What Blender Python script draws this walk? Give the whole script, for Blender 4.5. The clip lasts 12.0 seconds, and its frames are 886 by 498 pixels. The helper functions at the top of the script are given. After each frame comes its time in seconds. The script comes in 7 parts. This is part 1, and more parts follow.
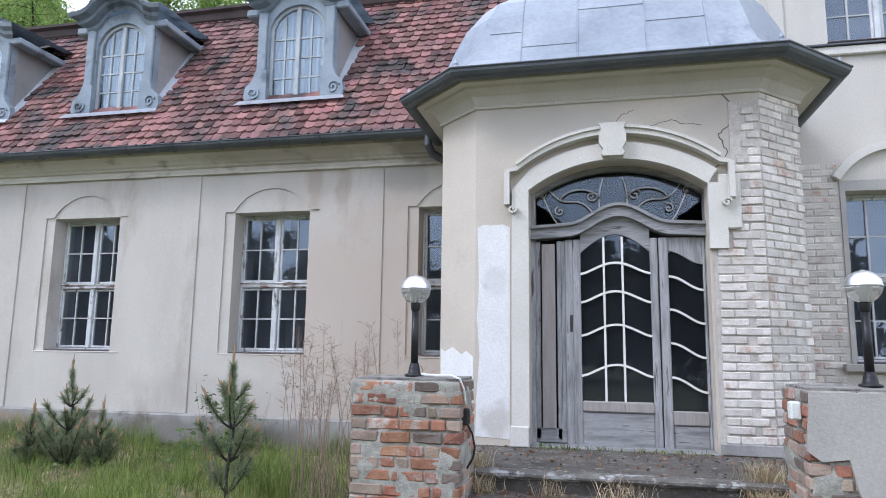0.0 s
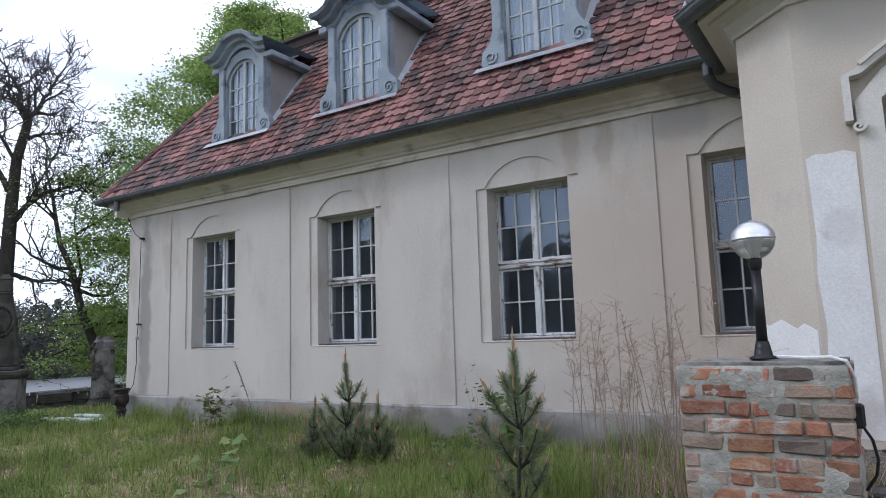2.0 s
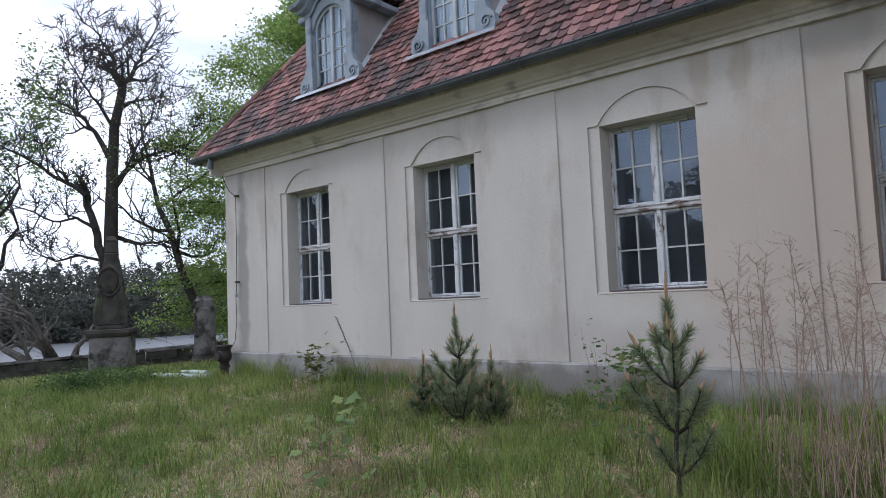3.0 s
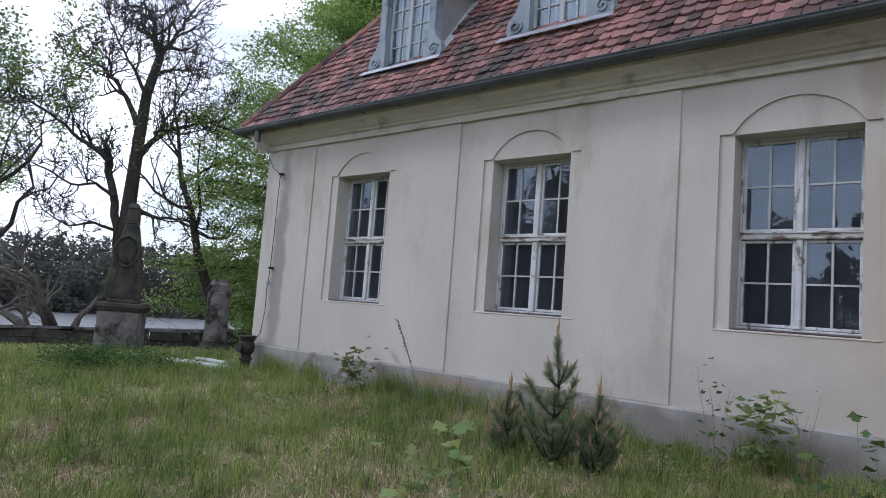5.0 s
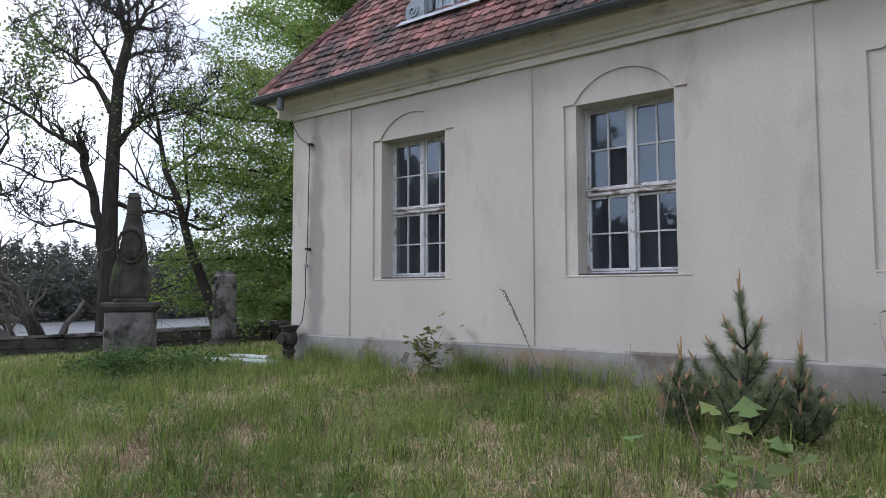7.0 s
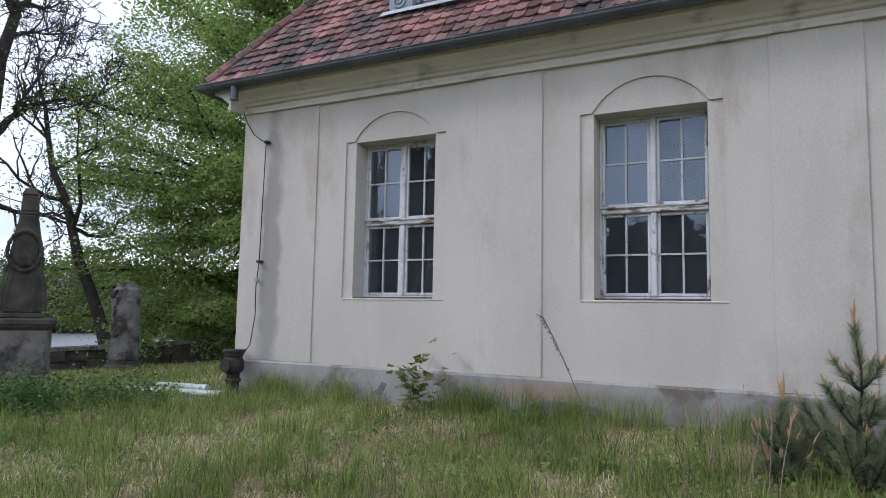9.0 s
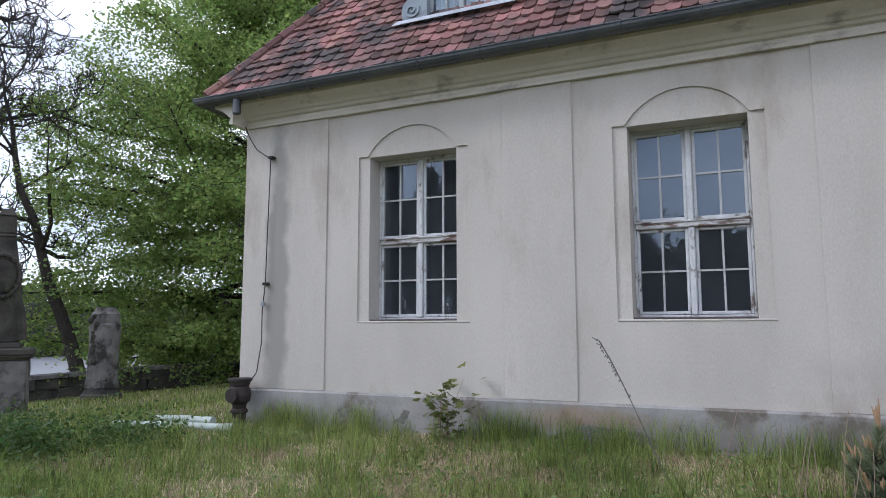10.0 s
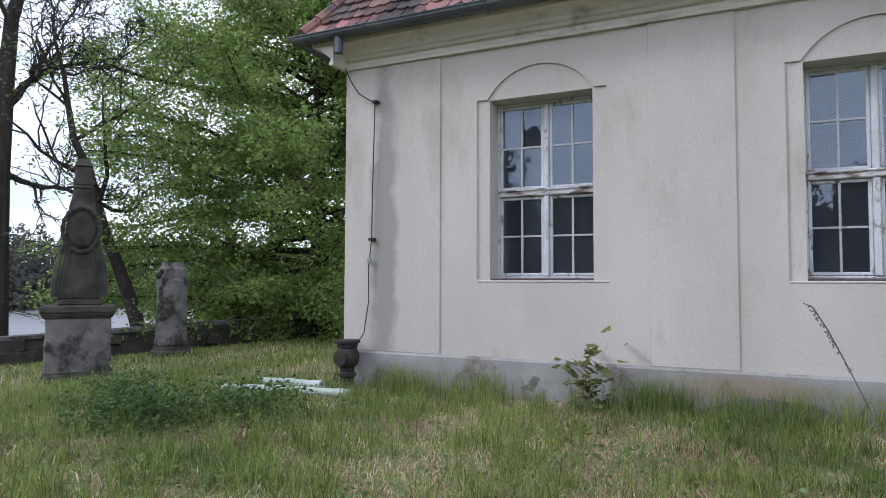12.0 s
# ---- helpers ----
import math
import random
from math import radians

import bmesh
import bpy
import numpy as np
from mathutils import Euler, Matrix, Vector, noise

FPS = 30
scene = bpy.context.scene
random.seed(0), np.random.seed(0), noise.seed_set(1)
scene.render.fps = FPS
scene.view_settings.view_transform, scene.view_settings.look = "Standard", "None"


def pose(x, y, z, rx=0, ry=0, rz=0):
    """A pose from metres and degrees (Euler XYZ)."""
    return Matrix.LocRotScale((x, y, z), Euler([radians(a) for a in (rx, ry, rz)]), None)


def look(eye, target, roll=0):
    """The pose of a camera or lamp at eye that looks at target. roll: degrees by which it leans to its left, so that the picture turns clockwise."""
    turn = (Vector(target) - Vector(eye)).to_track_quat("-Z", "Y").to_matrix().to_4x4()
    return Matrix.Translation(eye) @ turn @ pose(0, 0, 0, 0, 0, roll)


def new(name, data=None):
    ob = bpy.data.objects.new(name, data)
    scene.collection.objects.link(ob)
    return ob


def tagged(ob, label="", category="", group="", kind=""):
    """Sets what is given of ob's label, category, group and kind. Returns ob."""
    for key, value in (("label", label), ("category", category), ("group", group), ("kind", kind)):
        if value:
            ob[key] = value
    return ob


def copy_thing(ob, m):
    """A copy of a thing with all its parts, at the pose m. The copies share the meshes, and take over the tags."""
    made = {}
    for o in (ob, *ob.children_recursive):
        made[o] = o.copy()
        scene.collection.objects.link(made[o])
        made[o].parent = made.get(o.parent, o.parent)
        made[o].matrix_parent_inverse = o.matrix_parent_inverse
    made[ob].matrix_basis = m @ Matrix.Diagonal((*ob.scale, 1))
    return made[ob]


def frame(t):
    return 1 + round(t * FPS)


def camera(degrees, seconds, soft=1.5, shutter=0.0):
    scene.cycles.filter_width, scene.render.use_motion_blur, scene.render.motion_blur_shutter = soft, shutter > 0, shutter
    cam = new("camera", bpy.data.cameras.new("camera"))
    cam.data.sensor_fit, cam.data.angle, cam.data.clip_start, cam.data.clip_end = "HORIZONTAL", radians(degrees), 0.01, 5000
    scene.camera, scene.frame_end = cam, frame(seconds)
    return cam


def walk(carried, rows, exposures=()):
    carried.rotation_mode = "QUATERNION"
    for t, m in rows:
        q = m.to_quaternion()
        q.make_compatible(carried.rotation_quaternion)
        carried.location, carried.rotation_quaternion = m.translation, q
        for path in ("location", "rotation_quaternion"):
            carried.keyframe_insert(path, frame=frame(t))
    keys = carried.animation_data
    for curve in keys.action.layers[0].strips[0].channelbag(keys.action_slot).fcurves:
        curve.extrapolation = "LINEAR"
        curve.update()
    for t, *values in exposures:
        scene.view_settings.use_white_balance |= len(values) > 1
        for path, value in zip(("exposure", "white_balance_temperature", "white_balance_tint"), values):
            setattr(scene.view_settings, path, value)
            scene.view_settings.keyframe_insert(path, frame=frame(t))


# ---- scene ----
cam = camera(66.8, 12.0, soft=0.9)
PATH = [
    (0, (0.388, 0.053, 1.856), (-0.053, 1.981, 2.151), 0.8),
    (0.5, (0.272, 0.218, 1.828), (-0.421, 2.072, 2.116), 2.2),
    (1, (0.016, 0.362, 1.796), (-0.732, 2.203, 2.026), -3.4),
    (1.5, (-0.216, 0.681, 1.791), (-0.993, 2.518, 1.943), -3.9),
    (2, (-0.414, 1.001, 1.827), (-1.492, 2.665, 2.086), -1.8),
    (2.5, (-0.749, 1.179, 1.773), (-2.028, 2.708, 1.941), 0.2),
    (3, (-1.066, 1.311, 1.786), (-2.345, 2.842, 1.928), -2.5),
    (3.2, (-1.176, 1.357, 1.776), (-2.509, 2.844, 1.881), -1.5),
    (4.8, (-2.441, 1.595, 1.73), (-3.803, 3.053, 1.859), 2.6),
    (5, (-2.603, 1.634, 1.707), (-3.887, 3.156, 1.893), 4.4),
    (5.5, (-3.119, 1.659, 1.732), (-4.343, 3.218, 2.0), 2.0),
    (6, (-3.581, 1.49, 1.7), (-4.692, 3.143, 1.885), 2.2),
    (6.5, (-3.907, 1.469, 1.663), (-5.152, 3.03, 1.775), 2.6),
    (7, (-4.4, 1.545, 1.558), (-5.605, 3.136, 1.686), -0.1),
    (7.2, (-4.547, 1.516, 1.578), (-5.746, 3.113, 1.679), 1.4),
    (8.8, (-5.907, 1.656, 1.6), (-6.876, 3.4, 1.74), 0.9),
    (9, (-6.08, 1.674, 1.579), (-6.993, 3.444, 1.77), 1.1),
    (9.5, (-6.47, 1.635, 1.629), (-7.299, 3.442, 1.843), 0.4),
    (10, (-6.882, 1.71, 1.667), (-7.697, 3.521, 1.901), -0.1),
    (10.5, (-7.19, 1.696, 1.718), (-8.142, 3.451, 1.834), 2.2),
    (11, (-7.597, 1.721, 1.66), (-8.4, 3.551, 1.722), 0.9),
    (11.5, (-7.925, 1.706, 1.747), (-8.833, 3.486, 1.818), 0.2),
    (12, (-8.257, 1.835, 1.729), (-9.136, 3.629, 1.828), 0.2),
]
walk(cam, [(t, look(eye, target, roll)) for t, eye, target, roll in PATH],
     [(0, 0.72, 5650, 14), (0.5, 0.22, 5650, 14), (1.5, 0.15, 5700, 14), (2.5, 0.05, 5720, 14), (5.5, 0.0, 5750, 15), (7, 0.07, 5870, 15), (9.5, 0.19, 5780, 15), (12, 0.33, 5760, 15)])

# ---------- light ----------
SUN_ELEVATION, SUN_AZIMUTH = 42.0, 232.0   # degrees; azimuth clockwise from +y


def make_world():
    w = bpy.data.worlds.new("overcast_sky")
    scene.world = w
    w.use_nodes = True
    nt = w.node_tree
    N, L = nt.nodes, nt.links
    bg = N["Background"]
    sky = N.new("ShaderNodeTexSky")
    sky.sky_type = "NISHITA"
    sky.sun_disc = False
    sky.sun_elevation = radians(SUN_ELEVATION)
    sky.sun_rotation = radians(SUN_AZIMUTH)
    tc = N.new("ShaderNodeTexCoord")
    mp = N.new("ShaderNodeMapping")
    mp.inputs["Scale"].default_value = (1.0, 1.0, 2.4)
    nz = N.new("ShaderNodeTexNoise")
    nz.inputs["Scale"].default_value = 2.6
    nz.inputs["Detail"].default_value = 7
    ramp = N.new("ShaderNodeValToRGB")
    ramp.color_ramp.elements[0].position, ramp.color_ramp.elements[0].color = 0.34, (0.34, 0.34, 0.34, 1)
    ramp.color_ramp.elements[1].position, ramp.color_ramp.elements[1].color = 0.60, (0.97, 0.97, 0.97, 1)
    mix = N.new("ShaderNodeMixRGB")
    mix.inputs["Color2"].default_value = (14.6, 14.7, 15.2, 1)
    L.new(tc.outputs["Generated"], mp.inputs["Vector"])
    L.new(mp.outputs["Vector"], nz.inputs["Vector"])
    L.new(nz.outputs["Fac"], ramp.inputs["Fac"])
    L.new(ramp.outputs["Color"], mix.inputs["Fac"])
    L.new(sky.outputs["Color"], mix.inputs["Color1"])
    L.new(mix.outputs["Color"], bg.inputs["Color"])
    bg.inputs["Strength"].default_value = 0.10


make_world()
sun = new("sun", bpy.data.lights.new("sun", "SUN"))
sun.data.energy, sun.data.angle, sun.data.color = 1.0, radians(14), (1.0, 0.96, 0.9)
_a, _e = radians(SUN_AZIMUTH), radians(SUN_ELEVATION)
sun.matrix_world = look((math.sin(_a) * math.cos(_e) * 40, math.cos(_a) * math.cos(_e) * 40, math.sin(_e) * 40), (0, 0, 0))


# ---------- materials ----------
def mat(name, c1, c2, scale=1.5, rough=0.85, bump=0.25, fine=40.0, c3=None, scale3=0.5, t3=0.58, metal=0.0, rand=0.0, island=False, stretch=(1, 1, 1), spec=0.4, hue=0.0):
    """Two-scale noise colour, an optional third colour in patches, grain relief, variation from piece to piece."""
    m = bpy.data.materials.new(name)
    m.use_nodes = True
    nt = m.node_tree
    N, L = nt.nodes, nt.links
    b = N["Principled BSDF"]
    b.inputs["Roughness"].default_value, b.inputs["Metallic"].default_value = rough, metal
    b.inputs["Specular IOR Level"].default_value = spec
    geo = N.new("ShaderNodeNewGeometry")
    mp = N.new("ShaderNodeMapping")
    mp.inputs["Scale"].default_value = stretch
    L.new(geo.outputs["Position"], mp.inputs["Vector"])

    def noise_node(sc, detail=5, r=0.6):
        n = N.new("ShaderNodeTexNoise")
        n.inputs["Scale"].default_value, n.inputs["Detail"].default_value, n.inputs["Roughness"].default_value = sc, detail, r
        L.new(mp.outputs["Vector"], n.inputs["Vector"])
        return n

    def ramp_node(src, lo, hi):
        r = N.new("ShaderNodeMapRange")
        r.inputs["From Min"].default_value, r.inputs["From Max"].default_value = lo, hi
        L.new(src, r.inputs["Value"])
        return r.outputs["Result"]

    def mix_node(fac, a, bb, kind="MIX"):
        x = N.new("ShaderNodeMixRGB")
        x.blend_type = kind
        if isinstance(fac, float):
            x.inputs["Fac"].default_value = fac
        else:
            L.new(fac, x.inputs["Fac"])
        for s, v in (("Color1", a), ("Color2", bb)):
            if isinstance(v, tuple):
                x.inputs[s].default_value = (*v, 1)
            else:
                L.new(v, x.inputs[s])
        return x.outputs["Color"]

    n1 = noise_node(scale)
    col = mix_node(ramp_node(n1.outputs["Fac"], 0.32, 0.68), c1, c2)
    n2 = noise_node(fine, 3)
    if c3:
        n3 = noise_node(scale3, 8, 0.65)
        col = mix_node(ramp_node(n3.outputs["Fac"], t3, t3 + 0.1), col, c3)
    gr = N.new("ShaderNodeMapRange")
    gr.inputs["To Min"].default_value, gr.inputs["To Max"].default_value = 0.8, 1.2
    L.new(n2.outputs["Fac"], gr.inputs["Value"])
    col = mix_node(1.0, col, gr.outputs["Result"], "MULTIPLY")
    if rand or island:
        src = geo.outputs["Random Per Island"] if island else N.new("ShaderNodeObjectInfo").outputs["Random"]
        hsv = N.new("ShaderNodeHueSaturation")
        rr = N.new("ShaderNodeMapRange")
        rr.inputs["To Min"].default_value, rr.inputs["To Max"].default_value = 1 - rand, 1 + rand
        L.new(src, rr.inputs["Value"])
        L.new(rr.outputs["Result"], hsv.inputs["Value"])
        if hue:
            mul = N.new("ShaderNodeMath")
            mul.operation = "MULTIPLY"
            mul.inputs[1].default_value = 7.31
            fr = N.new("ShaderNodeMath")
            fr.operation = "FRACT"
            hr = N.new("ShaderNodeMapRange")
            hr.inputs["To Min"].default_value, hr.inputs["To Max"].default_value = 0.5 - hue, 0.5 + hue
            L.new(src, mul.inputs[0])
            L.new(mul.outputs[0], fr.inputs[0])
            L.new(fr.outputs[0], hr.inputs["Value"])
            L.new(hr.outputs["Result"], hsv.inputs["Hue"])
        L.new(col, hsv.inputs["Color"])
        col = hsv.outputs["Color"]
    L.new(col, b.inputs["Base Color"])
    if bump:
        bp = N.new("ShaderNodeBump")
        bp.inputs["Strength"].default_value = bump
        bp.inputs["Distance"].default_value = 0.01
        add = N.new("ShaderNodeMath")
        L.new(n1.outputs["Fac"], add.inputs[0])
        L.new(n2.outputs["Fac"], add.inputs[1])
        L.new(add.outputs[0], bp.inputs["Height"])
        L.new(bp.outputs["Normal"], b.inputs["Normal"])
    return m


def leaf_mat(name, c1, c2, trans=0.35, rand=0.35):
    m = mat(name, c1, c2, 0.8, 0.55, 0.0, 8, rand=rand, island=True, hue=0.025)
    nt = m.node_tree
    b = nt.nodes["Principled BSDF"]
    tr = nt.nodes.new("ShaderNodeBsdfTranslucent")
    mx = nt.nodes.new("ShaderNodeMixShader")
    mx.inputs["Fac"].default_value = trans
    src = b.inputs["Base Color"].links[0].from_socket
    nt.links.new(src, tr.inputs["Color"])
    nt.links.new(b.outputs[0], mx.inputs[1])
    nt.links.new(tr.outputs[0], mx.inputs[2])
    nt.links.new(mx.outputs[0], nt.nodes["Material Output"].inputs["Surface"])
    return m


def glass_mat(name, tint=(0.9, 0.95, 0.95), rough=0.0, wave=0.02, scale=5.0, dust=0.10, ior=2.5):
    m = bpy.data.materials.new(name)
    m.use_nodes = True
    nt = m.node_tree
    N, L = nt.nodes, nt.links
    N.remove(N["Principled BSDF"])
    tr = N.new("ShaderNodeBsdfTransparent")
    tr.inputs["Color"].default_value = (*tint, 1)
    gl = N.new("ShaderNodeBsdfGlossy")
    # Blue mirror colour paints a bluer sky into every pane's reflection
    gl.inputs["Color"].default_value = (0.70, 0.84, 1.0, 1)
    gl.inputs["Roughness"].default_value = rough
    fr = N.new("ShaderNodeFresnel")
    fr.inputs["IOR"].default_value = ior
    mx = N.new("ShaderNodeMixShader")
    nz = N.new("ShaderNodeTexNoise")
    nz.inputs["Scale"].default_value = scale
    geo = N.new("ShaderNodeNewGeometry")
    bp = N.new("ShaderNodeBump")
    bp.inputs["Strength"].default_value, bp.inputs["Distance"].default_value = wave * 4, 0.02
    L.new(geo.outputs["Position"], nz.inputs["Vector"])
    L.new(nz.outputs["Fac"], bp.inputs["Height"])
    L.new(bp.outputs["Normal"], gl.inputs["Normal"])
    L.new(fr.outputs[0], mx.inputs["Fac"])
    L.new(tr.outputs[0], mx.inputs[1])
    L.new(gl.outputs[0], mx.inputs[2])
    film, dirty = N.new("ShaderNodeBsdfDiffuse"), N.new("ShaderNodeMixShader")
    film.inputs["Color"].default_value = (0.44, 0.50, 0.60, 1)
    ramp = N.new("ShaderNodeMapRange")
    ramp.inputs["To Min"].default_value, ramp.inputs["To Max"].default_value = 0.02, dust
    spots = N.new("ShaderNodeTexNoise")
    spots.inputs["Scale"].default_value = 3.0
    L.new(geo.outputs["Position"], spots.inputs["Vector"])
    L.new(spots.outputs["Fac"], ramp.inputs["Value"])
    L.new(ramp.outputs[0], dirty.inputs["Fac"])
    L.new(mx.outputs[0], dirty.inputs[1])
    L.new(film.outputs[0], dirty.inputs[2])
    L.new(dirty.outputs[0], N["Material Output"].inputs["Surface"])
    return m


PLASTER = mat("plaster", (0.47, 0.445, 0.40), (0.56, 0.53, 0.48), 0.7, 0.9, 0.25, 70, c3=(0.43, 0.39, 0.34), scale3=0.8, t3=0.55, stretch=(1.3, 1, 0.45))
PLASTER_YELLOW = mat("cornice_plaster", (0.53, 0.50, 0.43), (0.62, 0.59, 0.52), 1.2, 0.9, 0.2, 60, c3=(0.34, 0.32, 0.275), scale3=1.4, t3=0.55, stretch=(1, 1, 2))
PLASTER_WARM = mat("vestibule_plaster", (0.49, 0.44, 0.37), (0.565, 0.515, 0.44), 0.8, 0.9, 0.18, 60, c3=(0.45, 0.43, 0.39), scale3=1.1, t3=0.6)
PLASTER_WHITE = mat("white_filler", (0.66, 0.66, 0.65), (0.74, 0.74, 0.73), 3, 0.9, 0.25, 50, c3=(0.5, 0.5, 0.49), scale3=3.0, t3=0.6)
PLASTER_GREY = mat("bare_grey_render", (0.33, 0.32, 0.30), (0.41, 0.395, 0.365), 2.2, 0.95, 0.4, 50, c3=(0.48, 0.45, 0.40), scale3=1.6, t3=0.6)
MOULDING = mat("painted_moulding", (0.56, 0.54, 0.49), (0.62, 0.60, 0.55), 2.0, 0.85, 0.15, 60, c3=(0.45, 0.43, 0.38), scale3=2.2, t3=0.62)
PLINTH = mat("plinth_render", (0.24, 0.235, 0.225), (0.36, 0.352, 0.335), 2.6, 0.95, 0.5, 40, c3=(0.16, 0.14, 0.118), scale3=1.7, t3=0.53)
PLINTH_BARE = mat("bare_plinth_rubble", (0.13, 0.125, 0.115), (0.24, 0.23, 0.215), 9, 0.98, 0.9, 40, c3=(0.34, 0.33, 0.31), scale3=11, t3=0.6)
TILE = mat("clay_tile", (0.122, 0.073, 0.069), (0.25, 0.118, 0.104), 0.8, 0.85, 0.5, 30, c3=(0.062, 0.051, 0.05), scale3=1.2, t3=0.50, rand=0.55, hue=0.012)
TILE_STUFF = mat("clay_tile_far", (0.122, 0.073, 0.069), (0.25, 0.118, 0.104), 0.8, 0.85, 0.5, 30, c3=(0.062, 0.051, 0.05), scale3=1.2, t3=0.50, rand=0.55, island=True, hue=0.012)
ROOF_UNDER = mat("roof_battens", (0.05, 0.035, 0.03), (0.08, 0.05, 0.045), 2)
ZINC = mat("weathered_zinc", (0.24, 0.27, 0.31), (0.34, 0.37, 0.41), 1.4, 0.5, 0.08, 20, c3=(0.19, 0.22, 0.26), scale3=1.5, t3=0.56, metal=0.35)
ZINC_PALE = mat("pale_lead", (0.46, 0.49, 0.53), (0.56, 0.59, 0.63), 2.0, 0.6, 0.1, 20, metal=0.1)
ZINC_DARK = mat("dark_gutter_zinc", (0.075, 0.085, 0.095), (0.12, 0.13, 0.14), 2.4, 0.45, 0.1, 30, metal=0.5)
DORMER_PAINT = mat("blue_grey_paint", (0.20, 0.245, 0.285), (0.30, 0.345, 0.39), 2.2, 0.7, 0.2, 40, c3=(0.13, 0.15, 0.17), scale3=2.5, t3=0.55)
DORMER_SIDE = mat("dormer_cheek", (0.26, 0.25, 0.245), (0.33, 0.32, 0.31), 2, 0.9)
DARK_BOARD = mat("dark_eave_board", (0.035, 0.028, 0.026), (0.07, 0.05, 0.045), 2, 0.8)
FRAME_PAINT = mat("peeling_window_paint", (0.48, 0.50, 0.51), (0.64, 0.66, 0.67), 6, 0.8, 0.4, 60, c3=(0.17, 0.14, 0.12), scale3=9, t3=0.56, stretch=(1, 1, 0.5))
TRANSOM_PAINT = mat("flaking_transom_paint", (0.50, 0.50, 0.50), (0.66, 0.66, 0.66), 6, 0.8, 0.6, 60, c3=(0.16, 0.11, 0.09), scale3=7, t3=0.48, stretch=(0.6, 1, 2.5))
MUNTIN_PAINT = mat("glazing_bar_paint", (0.42, 0.43, 0.43), (0.54, 0.55, 0.55), 9, 0.8, 0.2, 60, c3=(0.2, 0.18, 0.16), scale3=9, t3=0.6)
DORMER_WHITE = mat("dormer_window_paint", (0.34, 0.37, 0.39), (0.46, 0.49, 0.51), 5, 0.7, 0.2, 40)
CURTAIN_DIM = mat("grey_net_curtain", (0.74, 0.79, 0.82), (0.87, 0.90, 0.92), 2.2, 0.95, 0.2, 50, stretch=(5, 1, 0.5))
SILL_DARK = mat("weathered_sill", (0.07, 0.055, 0.055), (0.13, 0.10, 0.10), 6, 0.8, 0.3, 60)
OLD_WOOD = mat("grey_old_wood", (0.19, 0.19, 0.192), (0.45, 0.45, 0.455), 3.0, 0.85, 0.5, 60, c3=(0.09, 0.08, 0.075), scale3=3, t3=0.58, stretch=(7, 7, 0.7))
OLD_WOOD_H = mat("grey_old_wood_cross", (0.17, 0.17, 0.17), (0.38, 0.38, 0.385), 3.0, 0.85, 0.5, 60, c3=(0.10, 0.09, 0.08), scale3=3, t3=0.58, stretch=(0.7, 7, 7))
PALE_WOOD = mat("pale_old_board", (0.27, 0.245, 0.23), (0.36, 0.335, 0.315), 3.0, 0.85, 0.4, 60, c3=(0.2, 0.18, 0.165), scale3=3, t3=0.6, stretch=(7, 7, 0.7))
WHITE_BAR = mat("cream_bar_paint", (0.66, 0.65, 0.60), (0.76, 0.75, 0.71), 8, 0.6, 0.15, 50)
SCROLL_PAINT = mat("grey_ironwork", (0.30, 0.29, 0.27), (0.40, 0.38, 0.36), 8, 0.7, 0.2, 40)
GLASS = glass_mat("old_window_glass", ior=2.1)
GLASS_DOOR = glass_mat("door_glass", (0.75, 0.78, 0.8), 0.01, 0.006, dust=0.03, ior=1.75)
GLASS_CLEAR = mat("ribbed_lamp_glass", (0.62, 0.62, 0.60), (0.74, 0.74, 0.72), 5, 0.12, 0.0)
GLASS_CLEAR.node_tree.nodes["Principled BSDF"].inputs["Transmission Weight"].default_value = 0.75
ROOM = mat("dim_room_plaster", (0.20, 0.21, 0.24), (0.28, 0.29, 0.325), 1.0)
# Darkened copy of the room plaster: the unlit porch's shade is in the colour
PORCH_ROOM = mat("shade_toned_porch_plaster", (0.045, 0.045, 0.05), (0.07, 0.07, 0.075), 1.0)
BRICK_RED = mat("red_brick", (0.24, 0.105, 0.066), (0.36, 0.185, 0.12), 12, 0.92, 0.8, 60, c3=(0.34, 0.31, 0.275), scale3=8, t3=0.52, rand=0.3, hue=0.012)
BRICK_GREY = mat("mortar_smeared_brick", (0.25, 0.19, 0.15), (0.36, 0.29, 0.235), 9, 0.95, 0.8, 50, c3=(0.36, 0.20, 0.14), scale3=9, t3=0.56, rand=0.25, hue=0.01)
BRICK_DARK = mat("sooty_brick", (0.13, 0.105, 0.09), (0.20, 0.16, 0.135), 9, 0.95, 0.6, 50, c3=(0.3, 0.17, 0.11), scale3=7, t3=0.62, rand=0.3)
BRICK_PALE = mat("whitewashed_brick", (0.50, 0.465, 0.42), (0.68, 0.645, 0.60), 7, 0.95, 0.9, 50, c3=(0.45, 0.33, 0.265), scale3=5, t3=0.56, rand=0.16, hue=0.012)
MORTAR = mat("lime_mortar", (0.23, 0.225, 0.195), (0.39, 0.385, 0.345), 12, 0.98, 0.8, 60)
MORTAR_PALE = mat("pale_mortar", (0.40, 0.37, 0.335), (0.54, 0.51, 0.47), 12, 0.98, 0.8, 60)
STEP_STONE = mat("mossy_step_concrete", (0.06, 0.054, 0.047), (0.125, 0.115, 0.10), 5, 0.95, 0.9, 50, c3=(0.30, 0.30, 0.28), scale3=14, t3=0.585)
STEP_STONE_PALE = mat("lichen_stone", (0.16, 0.15, 0.135), (0.28, 0.27, 0.25), 6, 0.95, 0.8, 40, c3=(0.10, 0.09, 0.08), scale3=8, t3=0.52)
